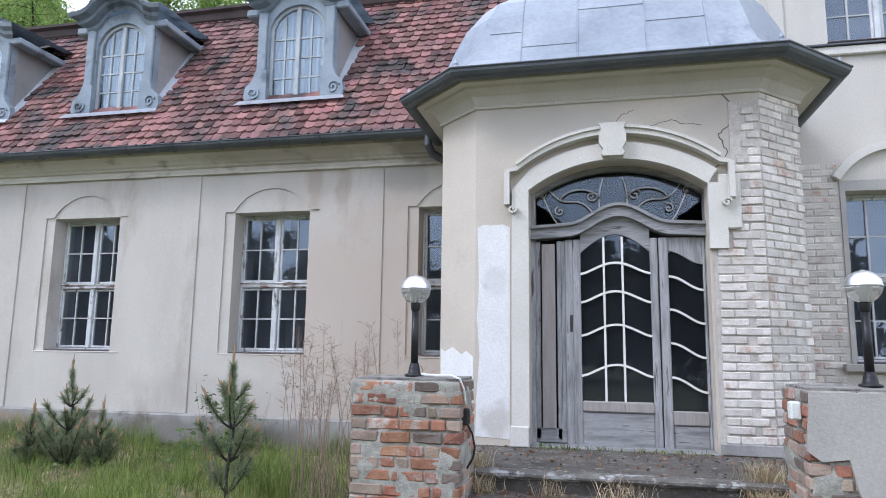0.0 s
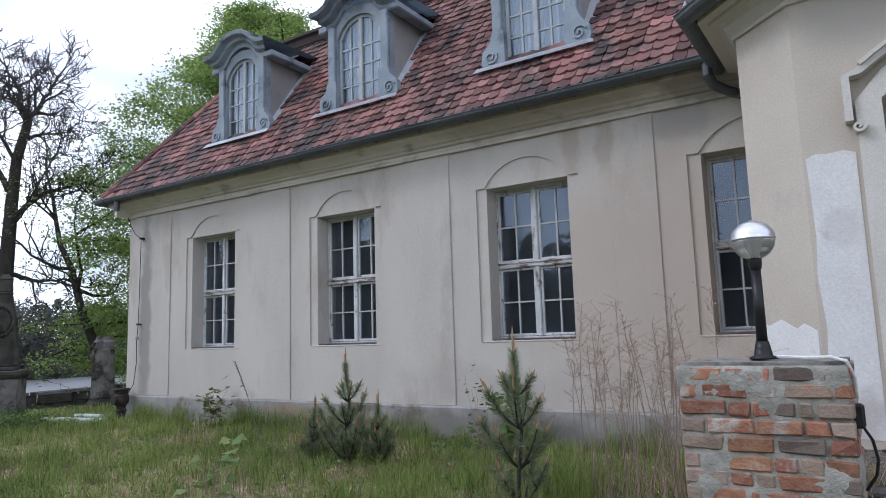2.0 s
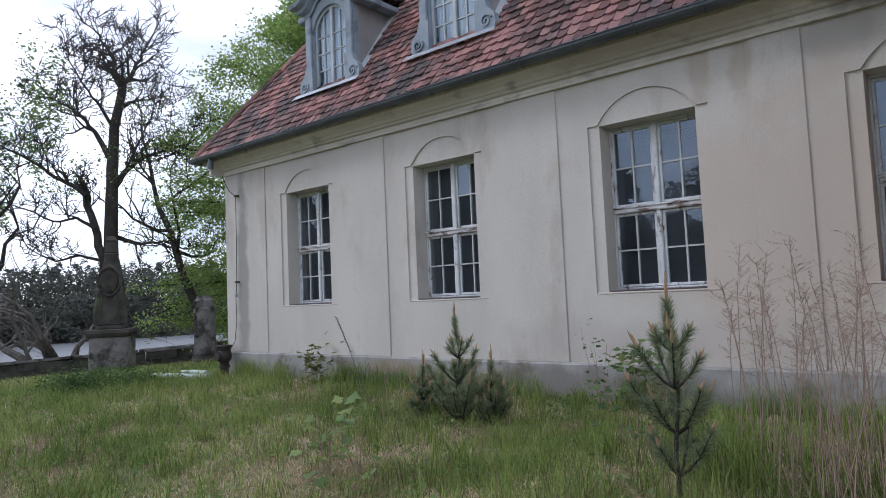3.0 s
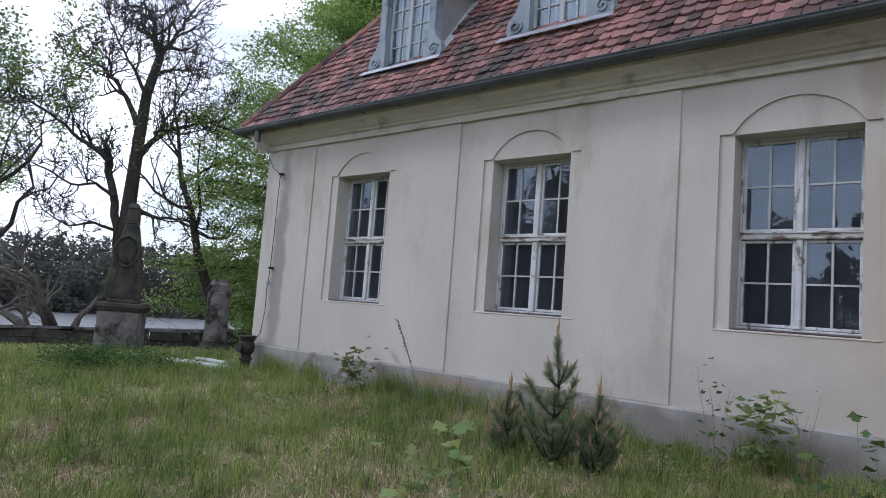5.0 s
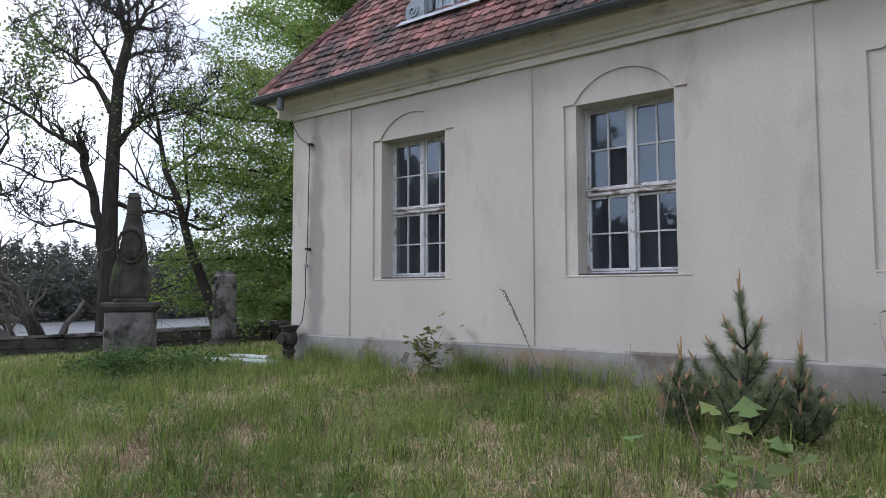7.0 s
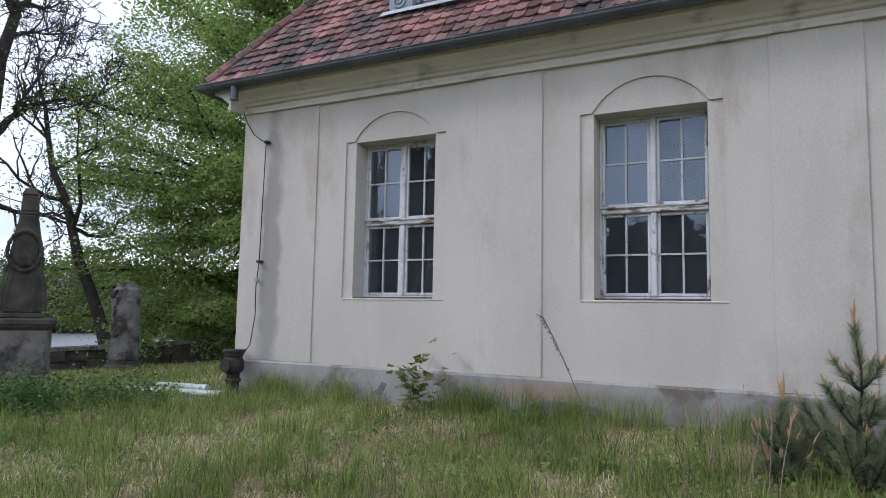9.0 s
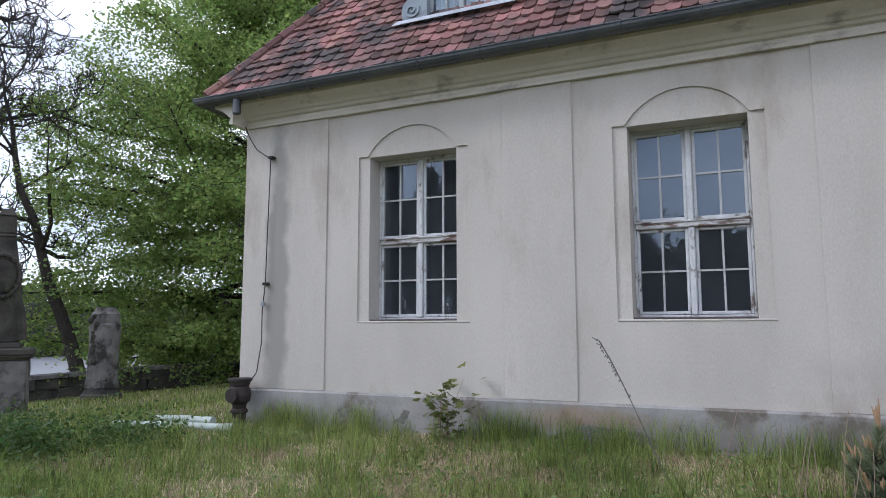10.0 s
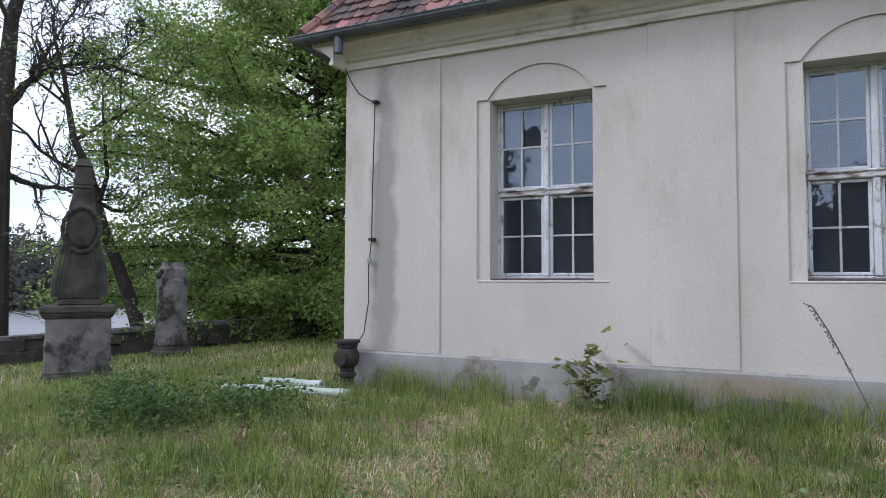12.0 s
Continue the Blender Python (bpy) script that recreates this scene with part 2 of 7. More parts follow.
STEP_LICHEN = mat("lichened_nosing", (0.085, 0.078, 0.068), (0.16, 0.15, 0.135), 6, 0.95, 0.9, 50, c3=(0.38, 0.385, 0.37), scale3=9, t3=0.53)
DEAD_LEAF = leaf_mat("dead_leaf", (0.13, 0.075, 0.045), (0.24, 0.15, 0.09), 0.1)
SANDSTONE = mat("dark_sandstone", (0.028, 0.027, 0.023), (0.08, 0.074, 0.063), 3, 0.95, 0.8, 30, c3=(0.09, 0.115, 0.05), scale3=1.6, t3=0.58)
SANDSTONE_PALE = mat("pale_worn_sandstone", (0.10, 0.096, 0.092), (0.21, 0.20, 0.192), 3, 0.95, 0.7, 30, c3=(0.04, 0.038, 0.034), scale3=2.2, t3=0.49)
BLACK_METAL = mat("black_painted_metal", (0.012, 0.012, 0.013), (0.025, 0.025, 0.027), 8, 0.4, 0.1, 40, metal=0.3)
RUSTY_IRON = mat("dark_cast_iron", (0.02, 0.017, 0.016), (0.045, 0.034, 0.03), 6, 0.7, 0.5, 40)
CHROME = mat("dull_chrome", (0.66, 0.66, 0.67), (0.78, 0.78, 0.79), 6, 0.38, 0.05, 30, metal=1.0)
CRACK = mat("crack_shadow", (0.10, 0.09, 0.08), (0.16, 0.145, 0.13), 9, 0.95)
CABLE = mat("black_cable", (0.01, 0.01, 0.01), (0.02, 0.02, 0.02), 9, 0.6)
WHITE_PLASTIC = mat("white_plastic", (0.62, 0.64, 0.62), (0.72, 0.74, 0.72), 5, 0.5, 0.05)
PIPE = mat("pale_green_pipe", (0.34, 0.40, 0.365), (0.45, 0.51, 0.47), 3, 0.6, 0.15, 40, c3=(0.3, 0.33, 0.28), scale3=4, t3=0.6)
SOIL = mat("meadow_soil", (0.10, 0.115, 0.04), (0.17, 0.155, 0.07), 0.9, 0.98, 0.7, 30, c3=(0.27, 0.22, 0.135), scale3=0.55, t3=0.56)
BARK = mat("dark_bark", (0.03, 0.026, 0.023), (0.065, 0.056, 0.05), 3, 0.95, 0.9, 20, stretch=(3, 3, 0.7))
BARK_GREY = mat("grey_dead_wood", (0.10, 0.09, 0.08), (0.18, 0.165, 0.15), 3, 0.95, 0.8, 20, stretch=(3, 3, 0.7))
LEAF_LINDEN = leaf_mat("linden_leaf", (0.16, 0.25, 0.06), (0.31, 0.405, 0.13), 0.65)
LEAF_LIGHT = leaf_mat("young_leaf", (0.13, 0.20, 0.06), (0.20, 0.27, 0.09), 0.45)
LEAF_MAPLE = leaf_mat("maple_leaf", (0.13, 0.16, 0.05), (0.22, 0.24, 0.085), 0.45)
LEAF_DULL = leaf_mat("park_foliage", (0.05, 0.06, 0.035), (0.08, 0.09, 0.055))
LEAF_DARK = leaf_mat("shrub_leaf", (0.05, 0.10, 0.025), (0.08, 0.14, 0.035))
# Distance haze over the lake is mixed into these two pale, even colours
FOREST = leaf_mat("hazed_forest_foliage", (0.10, 0.11, 0.095), (0.12, 0.13, 0.112), 0.7, 0.12)
FOREST_BARE = leaf_mat("hazed_bare_twigs", (0.12, 0.115, 0.108), (0.14, 0.134, 0.125), 0.7, 0.10)
GRASS = leaf_mat("grass_blade", (0.125, 0.19, 0.04), (0.27, 0.325, 0.095), 0.45, 0.6)
STRAW = leaf_mat("dry_grass_blade", (0.40, 0.32, 0.19), (0.62, 0.52, 0.35), 0.3, 0.45)
WITHERED = leaf_mat("withered_blade", (0.24, 0.165, 0.11), (0.42, 0.31, 0.215), 0.2, 0.5)
DRY_STEM = mat("dry_stem", (0.22, 0.16, 0.12), (0.33, 0.25, 0.19), 6, 0.9, 0.0, 30)
NEEDLE = leaf_mat("pine_needle", (0.17, 0.21, 0.115), (0.27, 0.31, 0.185), 0.45)
DRY_PLUME = leaf_mat("dry_seed_head", (0.26, 0.175, 0.135), (0.38, 0.28, 0.22), 0.2)
CANDLE = mat("pine_candle", (0.30, 0.19, 0.105), (0.42, 0.29, 0.17), 9, 0.9, 0.2, 60)
WATER = mat("lake_water", (0.09, 0.10, 0.105), (0.11, 0.12, 0.125), 0.1, 0.35, 0.0, 1.2, spec=1.0)
WATER.node_tree.nodes["Principled BSDF"].inputs["IOR"].default_value = 1.8


def add_stain(m, centre, size, colour, amount=0.8, grain=6.0):
    """A dirt or damp mark with a soft ragged edge at one place of a surface."""
    nt = m.node_tree
    N, L = nt.nodes, nt.links
    geo = N.new("ShaderNodeNewGeometry")
    sub = N.new("ShaderNodeVectorMath")
    sub.operation = "SUBTRACT"
    sub.inputs[1].default_value = centre
    div = N.new("ShaderNodeVectorMath")
    div.operation = "DIVIDE"
    div.inputs[1].default_value = size
    nz = N.new("ShaderNodeTexNoise")
    nz.inputs["Scale"].default_value, nz.inputs["Detail"].default_value = grain, 6
    ln = N.new("ShaderNodeVectorMath")
    ln.operation = "LENGTH"
    add = N.new("ShaderNodeMath")
    add.operation = "MULTIPLY_ADD"
    add.inputs[1].default_value = 1.3
    mr = N.new("ShaderNodeMapRange")
    mr.inputs["From Min"].default_value, mr.inputs["From Max"].default_value = 1.75, 1.25
    mr.inputs["To Max"].default_value = amount
    mx = N.new("ShaderNodeMixRGB")
    mx.inputs["Color2"].default_value = (*colour, 1)
    b = N["Principled BSDF"]
    src = b.inputs["Base Color"].links[0].from_socket
    L.new(geo.outputs["Position"], sub.inputs[0])
    L.new(sub.outputs[0], div.inputs[0])
    L.new(div.outputs[0], ln.inputs[0])
    L.new(geo.outputs["Position"], nz.inputs["Vector"])
    L.new(nz.outputs["Fac"], add.inputs[0])
    L.new(ln.outputs["Value"], add.inputs[2])
    L.new(add.outputs[0], mr.inputs["Value"])
    L.new(mr.outputs["Result"], mx.inputs["Fac"])
    L.new(src, mx.inputs["Color1"])
    L.new(mx.outputs[0], b.inputs["Base Color"])


add_stain(PLASTER, (-12.52, 8.87, 2.3), (0.20, 2, 2.6), (0.29, 0.28, 0.255), 0.9, 3)
add_stain(PLASTER, (-3.55, 8.87, 4.25), (0.16, 2, 0.55), (0.36, 0.29, 0.23), 0.6, 5)
add_stain(PLASTER, (-3.1, 8.87, 4.2), (0.14, 2, 0.5), (0.36, 0.30, 0.24), 0.6, 5)
add_stain(PLASTER, (-2.2, 8.87, 4.3), (0.5, 2, 0.30), (0.34, 0.32, 0.29), 0.6, 5)
add_stain(PLASTER, (-2.7, 8.87, 2.3), (1.7, 2, 1.9), (0.47, 0.385, 0.315), 0.6, 2)
add_stain(PLASTER, (-3.0, 8.87, 1.0), (2.2, 2, 0.45), (0.44, 0.40, 0.36), 0.5, 3)
add_stain(PLASTER, (-5.3, 8.87, 1.15), (1.2, 2, 0.35), (0.43, 0.40, 0.365), 0.5, 3)
add_stain(PLASTER_YELLOW, (-3.8, 8.7, 4.65), (1.6, 2, 0.25), (0.28, 0.24, 0.19), 0.45, 5)
add_stain(PLASTER_YELLOW, (-1.9, 8.7, 4.6), (0.5, 2, 0.25), (0.22, 0.20, 0.17), 0.7, 5)
add_stain(PLINTH, (-8.5, 8.85, 0.72), (0.8, 2, 0.14), (0.29, 0.19, 0.11), 0.5, 5)
add_stain(PLINTH, (-5.2, 8.85, 0.6), (2.2, 2, 0.25), (0.18, 0.165, 0.145), 0.7, 4)
add_stain(PLASTER_WARM, (-0.2, 6.9, 4.2), (0.9, 1, 0.3), (0.42, 0.40, 0.36), 0.6, 4)
add_stain(PLASTER_WARM, (1.7, 6.9, 4.1), (0.5, 1, 0.4), (0.40, 0.37, 0.33), 0.6, 4)
add_stain(PLASTER_WHITE, (-0.6, 6.9, 1.15), (0.2, 1, 0.18), (0.36, 0.32, 0.26), 0.5, 7)
add_stain(PLASTER_WHITE, (-0.62, 6.9, 2.55), (0.14, 1, 0.16), (0.48, 0.48, 0.47), 0.4, 8)


# ---------- mesh helpers ----------
def finish(name, bm, material, parent=None, label="", smooth=False):
    me = bpy.data.meshes.new(name)
    if name != "pane":
        bmesh.ops.recalc_face_normals(bm, faces=bm.faces)
    bm.to_mesh(me)
    bm.free()
    me.materials.append(material)
    if smooth:
        me.polygons.foreach_set("use_smooth", [True] * len(me.polygons))
    ob = new(name, me)
    if parent:
        ob.parent = parent
    if label:
        ob["label"] = label
    return ob


part = finish


def thing(name, label, category, group="", kind="", at=(0, 0, 0), rz=0.0):
    ob = new(name)
    ob.matrix_basis = pose(*at, 0, 0, rz)
    return tagged(ob, label, category, group, kind)


def box(bm, x0, x1, y0, y1, z0, z1, bevel=0.0):
    vs = [bm.verts.new((x, y, z)) for x in (x0, x1) for y in (y0, y1) for z in (z0, z1)]
    fs = [bm.faces.new([vs[i] for i in f]) for f in ((0, 1, 3, 2), (4, 6, 7, 5), (0, 4, 5, 1), (2, 3, 7, 6), (0, 2, 6, 4), (1, 5, 7, 3))]
    if bevel:
        es = {e for f in fs for e in f.edges}
        bmesh.ops.bevel(bm, geom=list(es), offset=bevel, segments=1, affect="EDGES", clamp_overlap=True)
    return bm


def B(*a, **k):
    return box(bmesh.new(), *a, **k)


def tube(bm, pts, radii, n=8, cap=True):
    """A tube along points with a radius at each."""
    pts = [Vector(p) for p in pts]
    if not hasattr(radii, "__len__"):
        radii = [radii] * len(pts)
    rings, side = [], None
    for i, p in enumerate(pts):
        d = (pts[min(i + 1, len(pts) - 1)] - pts[max(i - 1, 0)]).normalized()
        if side is None:
            side = d.orthogonal().normalized()
        side = (side - d * side.dot(d))
        side = side.normalized() if side.length > 1e-6 else d.orthogonal().normalized()
        up = d.cross(side)
        rings.append([bm.verts.new(p + (side * math.cos(k * 2 * math.pi / n) + up * math.sin(k * 2 * math.pi / n)) * radii[i]) for k in range(n)])
    for a, b in zip(rings, rings[1:]):
        for k in range(n):
            bm.faces.new((a[k], a[(k + 1) % n], b[(k + 1) % n], b[k]))
    if cap and n > 2:
        bm.faces.new(rings[0][::-1])
        bm.faces.new(rings[-1])
    return bm


def lathe(bm, profile, cx=0.0, cy=0.0, n=20):
    """Rings of (radius, z) round a vertical axis."""
    rings = [[bm.verts.new((cx + r * math.cos(k * 2 * math.pi / n), cy + r * math.sin(k * 2 * math.pi / n), z)) for k in range(n)] for r, z in profile]
    for a, b in zip(rings, rings[1:]):
        for k in range(n):
            bm.faces.new((a[k], a[(k + 1) % n], b[(k + 1) % n], b[k]))
    bm.faces.new(rings[0][::-1])
    bm.faces.new(rings[-1])
    return bm


def sheet(bm, outer, holes, y0, y1):
    """A wall in x and z with holes through it, from y0 to y1."""
    edges = []
    for loop in [outer, *holes]:
        vs = [bm.verts.new((x, y0, z)) for x, z in loop]
        edges += [bm.edges.new((a, b)) for a, b in zip(vs, vs[1:] + vs[:1])]
    r = bmesh.ops.triangle_fill(bm, use_beauty=True, use_dissolve=False, edges=edges)
    faces = [g for g in r["geom"] if isinstance(g, bmesh.types.BMFace)]
    ex = bmesh.ops.extrude_face_region(bm, geom=faces)
    bmesh.ops.translate(bm, vec=(0, y1 - y0, 0), verts=[v for v in ex["geom"] if isinstance(v, bmesh.types.BMVert)])
    return bm


def sweep_x(bm, profile, x0, x1):
    """A profile of (y, z) drawn out along x."""
    a = [bm.verts.new((x0, y, z)) for y, z in profile]
    b = [bm.verts.new((x1, y, z)) for y, z in profile]
    n = len(profile)
    for i in range(n):
        bm.faces.new((a[i], a[(i + 1) % n], b[(i + 1) % n], b[i]))
    bm.faces.new(a)
    bm.faces.new(b[::-1])
    return bm


def sweep_y(bm, outline, y0, y1):
    """An outline in x and z drawn out along y."""
    a = [bm.verts.new((x, y0, z)) for x, z in outline]
    b = [bm.verts.new((x, y1, z)) for x, z in outline]
    n = len(outline)
    for i in range(n):
        bm.faces.new((a[i], a[(i + 1) % n], b[(i + 1) % n], b[i]))
    bm.faces.new(a)
    bm.faces.new(b[::-1])
    return bm


def rect(x0, x1, z0, z1):
    return [(x0, z0), (x1, z0), (x1, z1), (x0, z1)]


def band(path, w):
    """The outline of a strip of width w along a path in x and z (w to its left)."""
    out = []
    for i, (x, z) in enumerate(path):
        (ax, az), (bx, bz) = path[max(i - 1, 0)], path[min(i + 1, len(path) - 1)]
        d = math.hypot(bx - ax, bz - az)
        out.append((x - (bz - az) / d * w, z + (bx - ax) / d * w))
    return list(path) + out[::-1]


def arc(cx, half, z0, rise, n=14, x_from=-1.0, x_to=1.0):
    """Points of a segmental arch from left to right."""
    R = (half * half + rise * rise) / (2 * rise)
    zc = z0 + rise - R
    return [(cx + half * (x_from + (x_to - x_from) * i / n), zc + math.sqrt(max(R * R - (half * (x_from + (x_to - x_from) * i / n)) ** 2, 0))) for i in range(n + 1)]


def offset_poly(poly, d):
    """An open or closed run of plan points moved outwards (to the right of its direction is inside)."""
    out = []
    n = len(poly)
    for i in range(n):
        p = Vector(poly[i])
        a = Vector(poly[i - 1]) if i else None
        b = Vector(poly[i + 1]) if i < n - 1 else None
        n1 = (p - a).normalized() if a is not None else None
        n2 = (b - p).normalized() if b is not None else None
        n1 = Vector((n1.y, -n1.x)) if n1 is not None else Vector((n2.y, -n2.x))
        n2 = Vector((n2.y, -n2.x)) if n2 is not None else n1
        k = (n1 + n2).normalized()
        out.append(p + k * (d / max(k.dot(n1), 0.3)))
    return out


def skin(bm, rings):
    """Faces between runs of points."""
    rs = [[bm.verts.new(p) for p in r] for r in rings]
    for a, b in zip(rs, rs[1:]):
        for i in range(len(a) - 1):
            bm.faces.new((a[i], a[i + 1], b[i + 1], b[i]))
    return bm


# ---------- ground, lake and distance ----------
GROUND_STEPS = [(-60, 0.45), (13, 0.42), (16, 0.32), (18, 0.22), (21, 0.08), (26, -0.5), (36, -1.2), (46, -2.6), (62, -6.0), (80, -6.6), (174, -6.6), (182, -5.0), (200, -3.5), (400, 6.0), (3000, 7.0)]


def ground_z(x, y):
    s = -x + 0.12 * (y - 8)
    for (a, za), (b, zb) in zip(GROUND_STEPS, GROUND_STEPS[1:]):
        if s <= b:
            f = min(max((s - a) / (b - a), 0), 1)
            z = za + (zb - za) * f
            break
    else:
        z = 3.0
    f = min(max((5.4 - y) / 3.2, 0), 1)
    z -= 0.22 * f * f * (3 - 2 * f)          # the meadow falls away from the house
    z += 0.05 * noise.noise((x * 0.5, y * 0.5, 0)) + 0.02 * noise.noise((x * 2.1, y * 2.1, 3))
    if -3 < x < 4 and 4.0 < y < 9:
        z = min(z, 0.45)
    return z


def build_ground():
    bm = bmesh.new()
    xs = [-3000, -1500, -700, -400, -300, -230, -210, -200, -190, -184, -178, -172, -150, -110, -80, -70] + [-64 + i * 2 for i in range(12)] + [-40 + i * 0.5 for i in range(93)] + [8, 12, 20, 40, 100, 300, 1000, 3000]
    ys = [-3000, -1000, -300, -100, -50, -30, -20, -14, -10] + [-7 + i * 0.5 for i in range(75)] + [32, 36, 42, 50, 60, 80, 110, 160, 250, 500, 1000, 3000]
    g = [[bm.verts.new((x, y, ground_z(x, y))) for y in ys] for x in xs]
    for i in range(len(xs) - 1):
        for j in range(len(ys) - 1):
            bm.faces.new((g[i][j], g[i + 1][j], g[i + 1][j + 1], g[i][j + 1]))
    tagged(finish("ground", bm, SOIL, smooth=True), "rough meadow soil with green and straw-coloured patches", "ground", kind="structure")
    bm = bmesh.new()
    vs = [bm.verts.new(p) for p in ((-300, -900, -5.2), (-44, -900, -5.2), (-44, 900, -5.2), (-300, 900, -5.2))]
    bm.faces.new(vs)
    tagged(finish("water", bm, WATER), "still pale lake reflecting the overcast sky", "water", kind="structure")


build_ground()


def leaf_cloud(name, centres, sizes, rng, material, parent=None, label="", flat=0.5):
    """Many small folded leaves in one mesh: centres (n,3), sizes (n)."""
    n = len(centres)
    a = rng.normal(size=(n, 3))
    a[:, 2] *= flat
    a /= np.linalg.norm(a, axis=1)[:, None]
    b = rng.normal(size=(n, 3))
    b -= a * (a * b).sum(1)[:, None]
    b /= np.linalg.norm(b, axis=1)[:, None]
    s = sizes[:, None]
    v = np.stack([centres - a * s * 0.5, centres + b * s * 0.32, centres + a * s * 0.5, centres - b * s * 0.32], 1).reshape(-1, 3)
    me = bpy.data.meshes.new(name)
    me.vertices.add(4 * n)
    me.vertices.foreach_set("co", v.astype(np.float32).ravel())
    me.loops.add(4 * n)
    me.loops.foreach_set("vertex_index", np.arange(4 * n, dtype=np.int32))
    me.polygons.add(n)
    me.polygons.foreach_set("loop_start", np.arange(0, 4 * n, 4, dtype=np.int32))
    me.update(calc_edges=True)
    me.materials.append(material)
    ob = new(name, me)
    if parent:
        ob.parent = parent
    if label:
        ob["label"] = label
    return ob


def grow(bm, rng, base, direction, length, radius, depth, tips, spread=0.55, up=0.12, crook=0.22, segs=5, kids=(2, 4), n=7, twig=0.008):
    """A crooked limb with its branches; tips collects points along the thin twigs."""
    p, d = Vector(base), Vector(direction).normalized()
    pts, rad = [p.copy()], [radius]
    for i in range(segs):
        d = (d + Vector(rng.normal(size=3)) * crook + Vector((0, 0, up))).normalized()
        p = p + d * (length / segs)
        pts.append(p.copy())
        rad.append(radius * (1 - 0.62 * (i + 1) / segs))
    tube(bm, pts, rad, n=max(3, n), cap=False)
    if depth <= 1:
        tips += pts[1:]
    if depth == 0:
        return
    for k in range(rng.integers(*kids) + (1 if depth > 2 else 0)):
        i = rng.integers(max(1, segs // 3), segs + 1) if k else segs
        ax = d.orthogonal().normalized()
        turn = Matrix.Rotation(rng.uniform(0, 6.28), 3, d) @ ax
        nd = (d + turn * rng.uniform(spread * 0.7, spread * 1.8)).normalized()
        grow(bm, rng, pts[i], nd, length * rng.uniform(0.55, 0.8), max(rad[i] * rng.uniform(0.6, 0.85), twig), depth - 1, tips, spread, up, crook, segs, kids, n - 1, twig)


def tree(name, label, x, y, seed, height=12.0, radius=0.35, lean=(0, 0), depth=4, leaves=0, leaf=0.14, material=None, limbs=7, first=0.3, spread=0.6, reach=0.42, droop=0.08, scatter=0.5, kids=(2, 4), crook=0.22, crown_r=99.0, gaps=-9.0):
    rng = np.random.default_rng(seed)
    t = thing(name, label, "tree", at=(x, y, ground_z(x, y) - 0.15))
    bm = bmesh.new()
    tips, pts, rad = [], [], []
    p = Vector((0, 0, 0))
    steps = 10
    for i in range(steps + 1):
        pts.append(p.copy())
        rad.append(radius * (1.35 if i == 0 else 1 - 0.82 * i / steps))
        p = p + Vector((lean[0] + rng.normal() * 0.07, lean[1] + rng.normal() * 0.07, 1)) * (height * 0.8 / steps)
    tube(bm, pts, rad, 10, cap=False)
    for k in range(limbs):
        f = first + (1 - first) * (k + rng.uniform(0, 0.6)) / limbs
        i = min(int(f * steps), steps)
        a = k * 2.4 + rng.uniform(-0.5, 0.5)
        d = Vector((math.cos(a), math.sin(a), rng.uniform(0.15, 0.8)))
        grow(bm, rng, pts[i], d, height * reach * (1.15 - 0.6 * f), rad[i] * 0.6, depth - 1, tips, spread, droop, crook, kids=kids)
    grow(bm, rng, pts[-1], (0, 0, 1), height * 0.2, rad[-1], depth - 1, tips, spread, 0.1, crook, kids=kids)
    if not leaves:
        part("crown", bm, BARK, t, "tangle of bare crooked limbs")
        bm = tube(bmesh.new(), [q + Vector((-0.16 * i, -0.05 * i, 0)) for i, q in enumerate(pts[:6])], [r * 0.75 for r in rad[:6]], 9, cap=False)
        grow(bm, rng, pts[5] + Vector((-0.8, -0.25, 0)), (-0.5, -0.2, 0.8), height * 0.25, rad[5] * 0.6, depth - 1, tips, spread, droop, crook, kids=kids)
    part("trunk", bm, BARK, t)
    if leaves:
        T = np.array([tuple(q) for q in tips])
        T = T[np.array([noise.noise(Vector(q) * 0.9 + Vector((x, y, 0))) for q in T]) > gaps]
        c = T[rng.integers(0, len(T), leaves)] + rng.normal(size=(leaves, 3)) * scatter
        c = c[c[:, 2] > 0.5]
        f = np.clip(c[:, 2] / height, 0, 1)
        c = c[np.hypot(c[:, 0], c[:, 1]) < crown_r * (0.80 + 0.45 * np.sin(f * 3.14)) * (0.85 + 0.3 * rng.random(len(c)))]
        c = c[(c[:, 0] + x < -14.6) | (c[:, 1] + y > 20.5) | (c[:, 1] + y < 4)]
        leaf_cloud("crown", c, rng.uniform(leaf * 0.6, leaf * 1.3, len(c)), rng, material, t)
    return t


def fallen_tree():
    rng = np.random.default_rng(15)
    x, y = -27.8, 11.5
    t = thing("fallen_tree", "pale fallen dead tree with broken limbs on the bank", "tree", at=(x, y, ground_z(x, y)))
    bm = bmesh.new()
    tips = []
    for d, L, r in (((-0.25, -0.85, 0.52), 4.6, 0.20), ((0.25, -0.8, 0.42), 4.2, 0.15), ((-0.2, 0.35, 0.8), 3.2, 0.13), ((-0.1, -0.45, 0.85), 3.6, 0.14), ((0.2, -0.6, 0.12), 3.6, 0.10)):
        grow(bm, rng, (0, 0, 0), d, L, r, 3, tips, 0.8, -0.04, 0.3, kids=(2, 4))
    part("limb", bm, BARK_GREY, t)


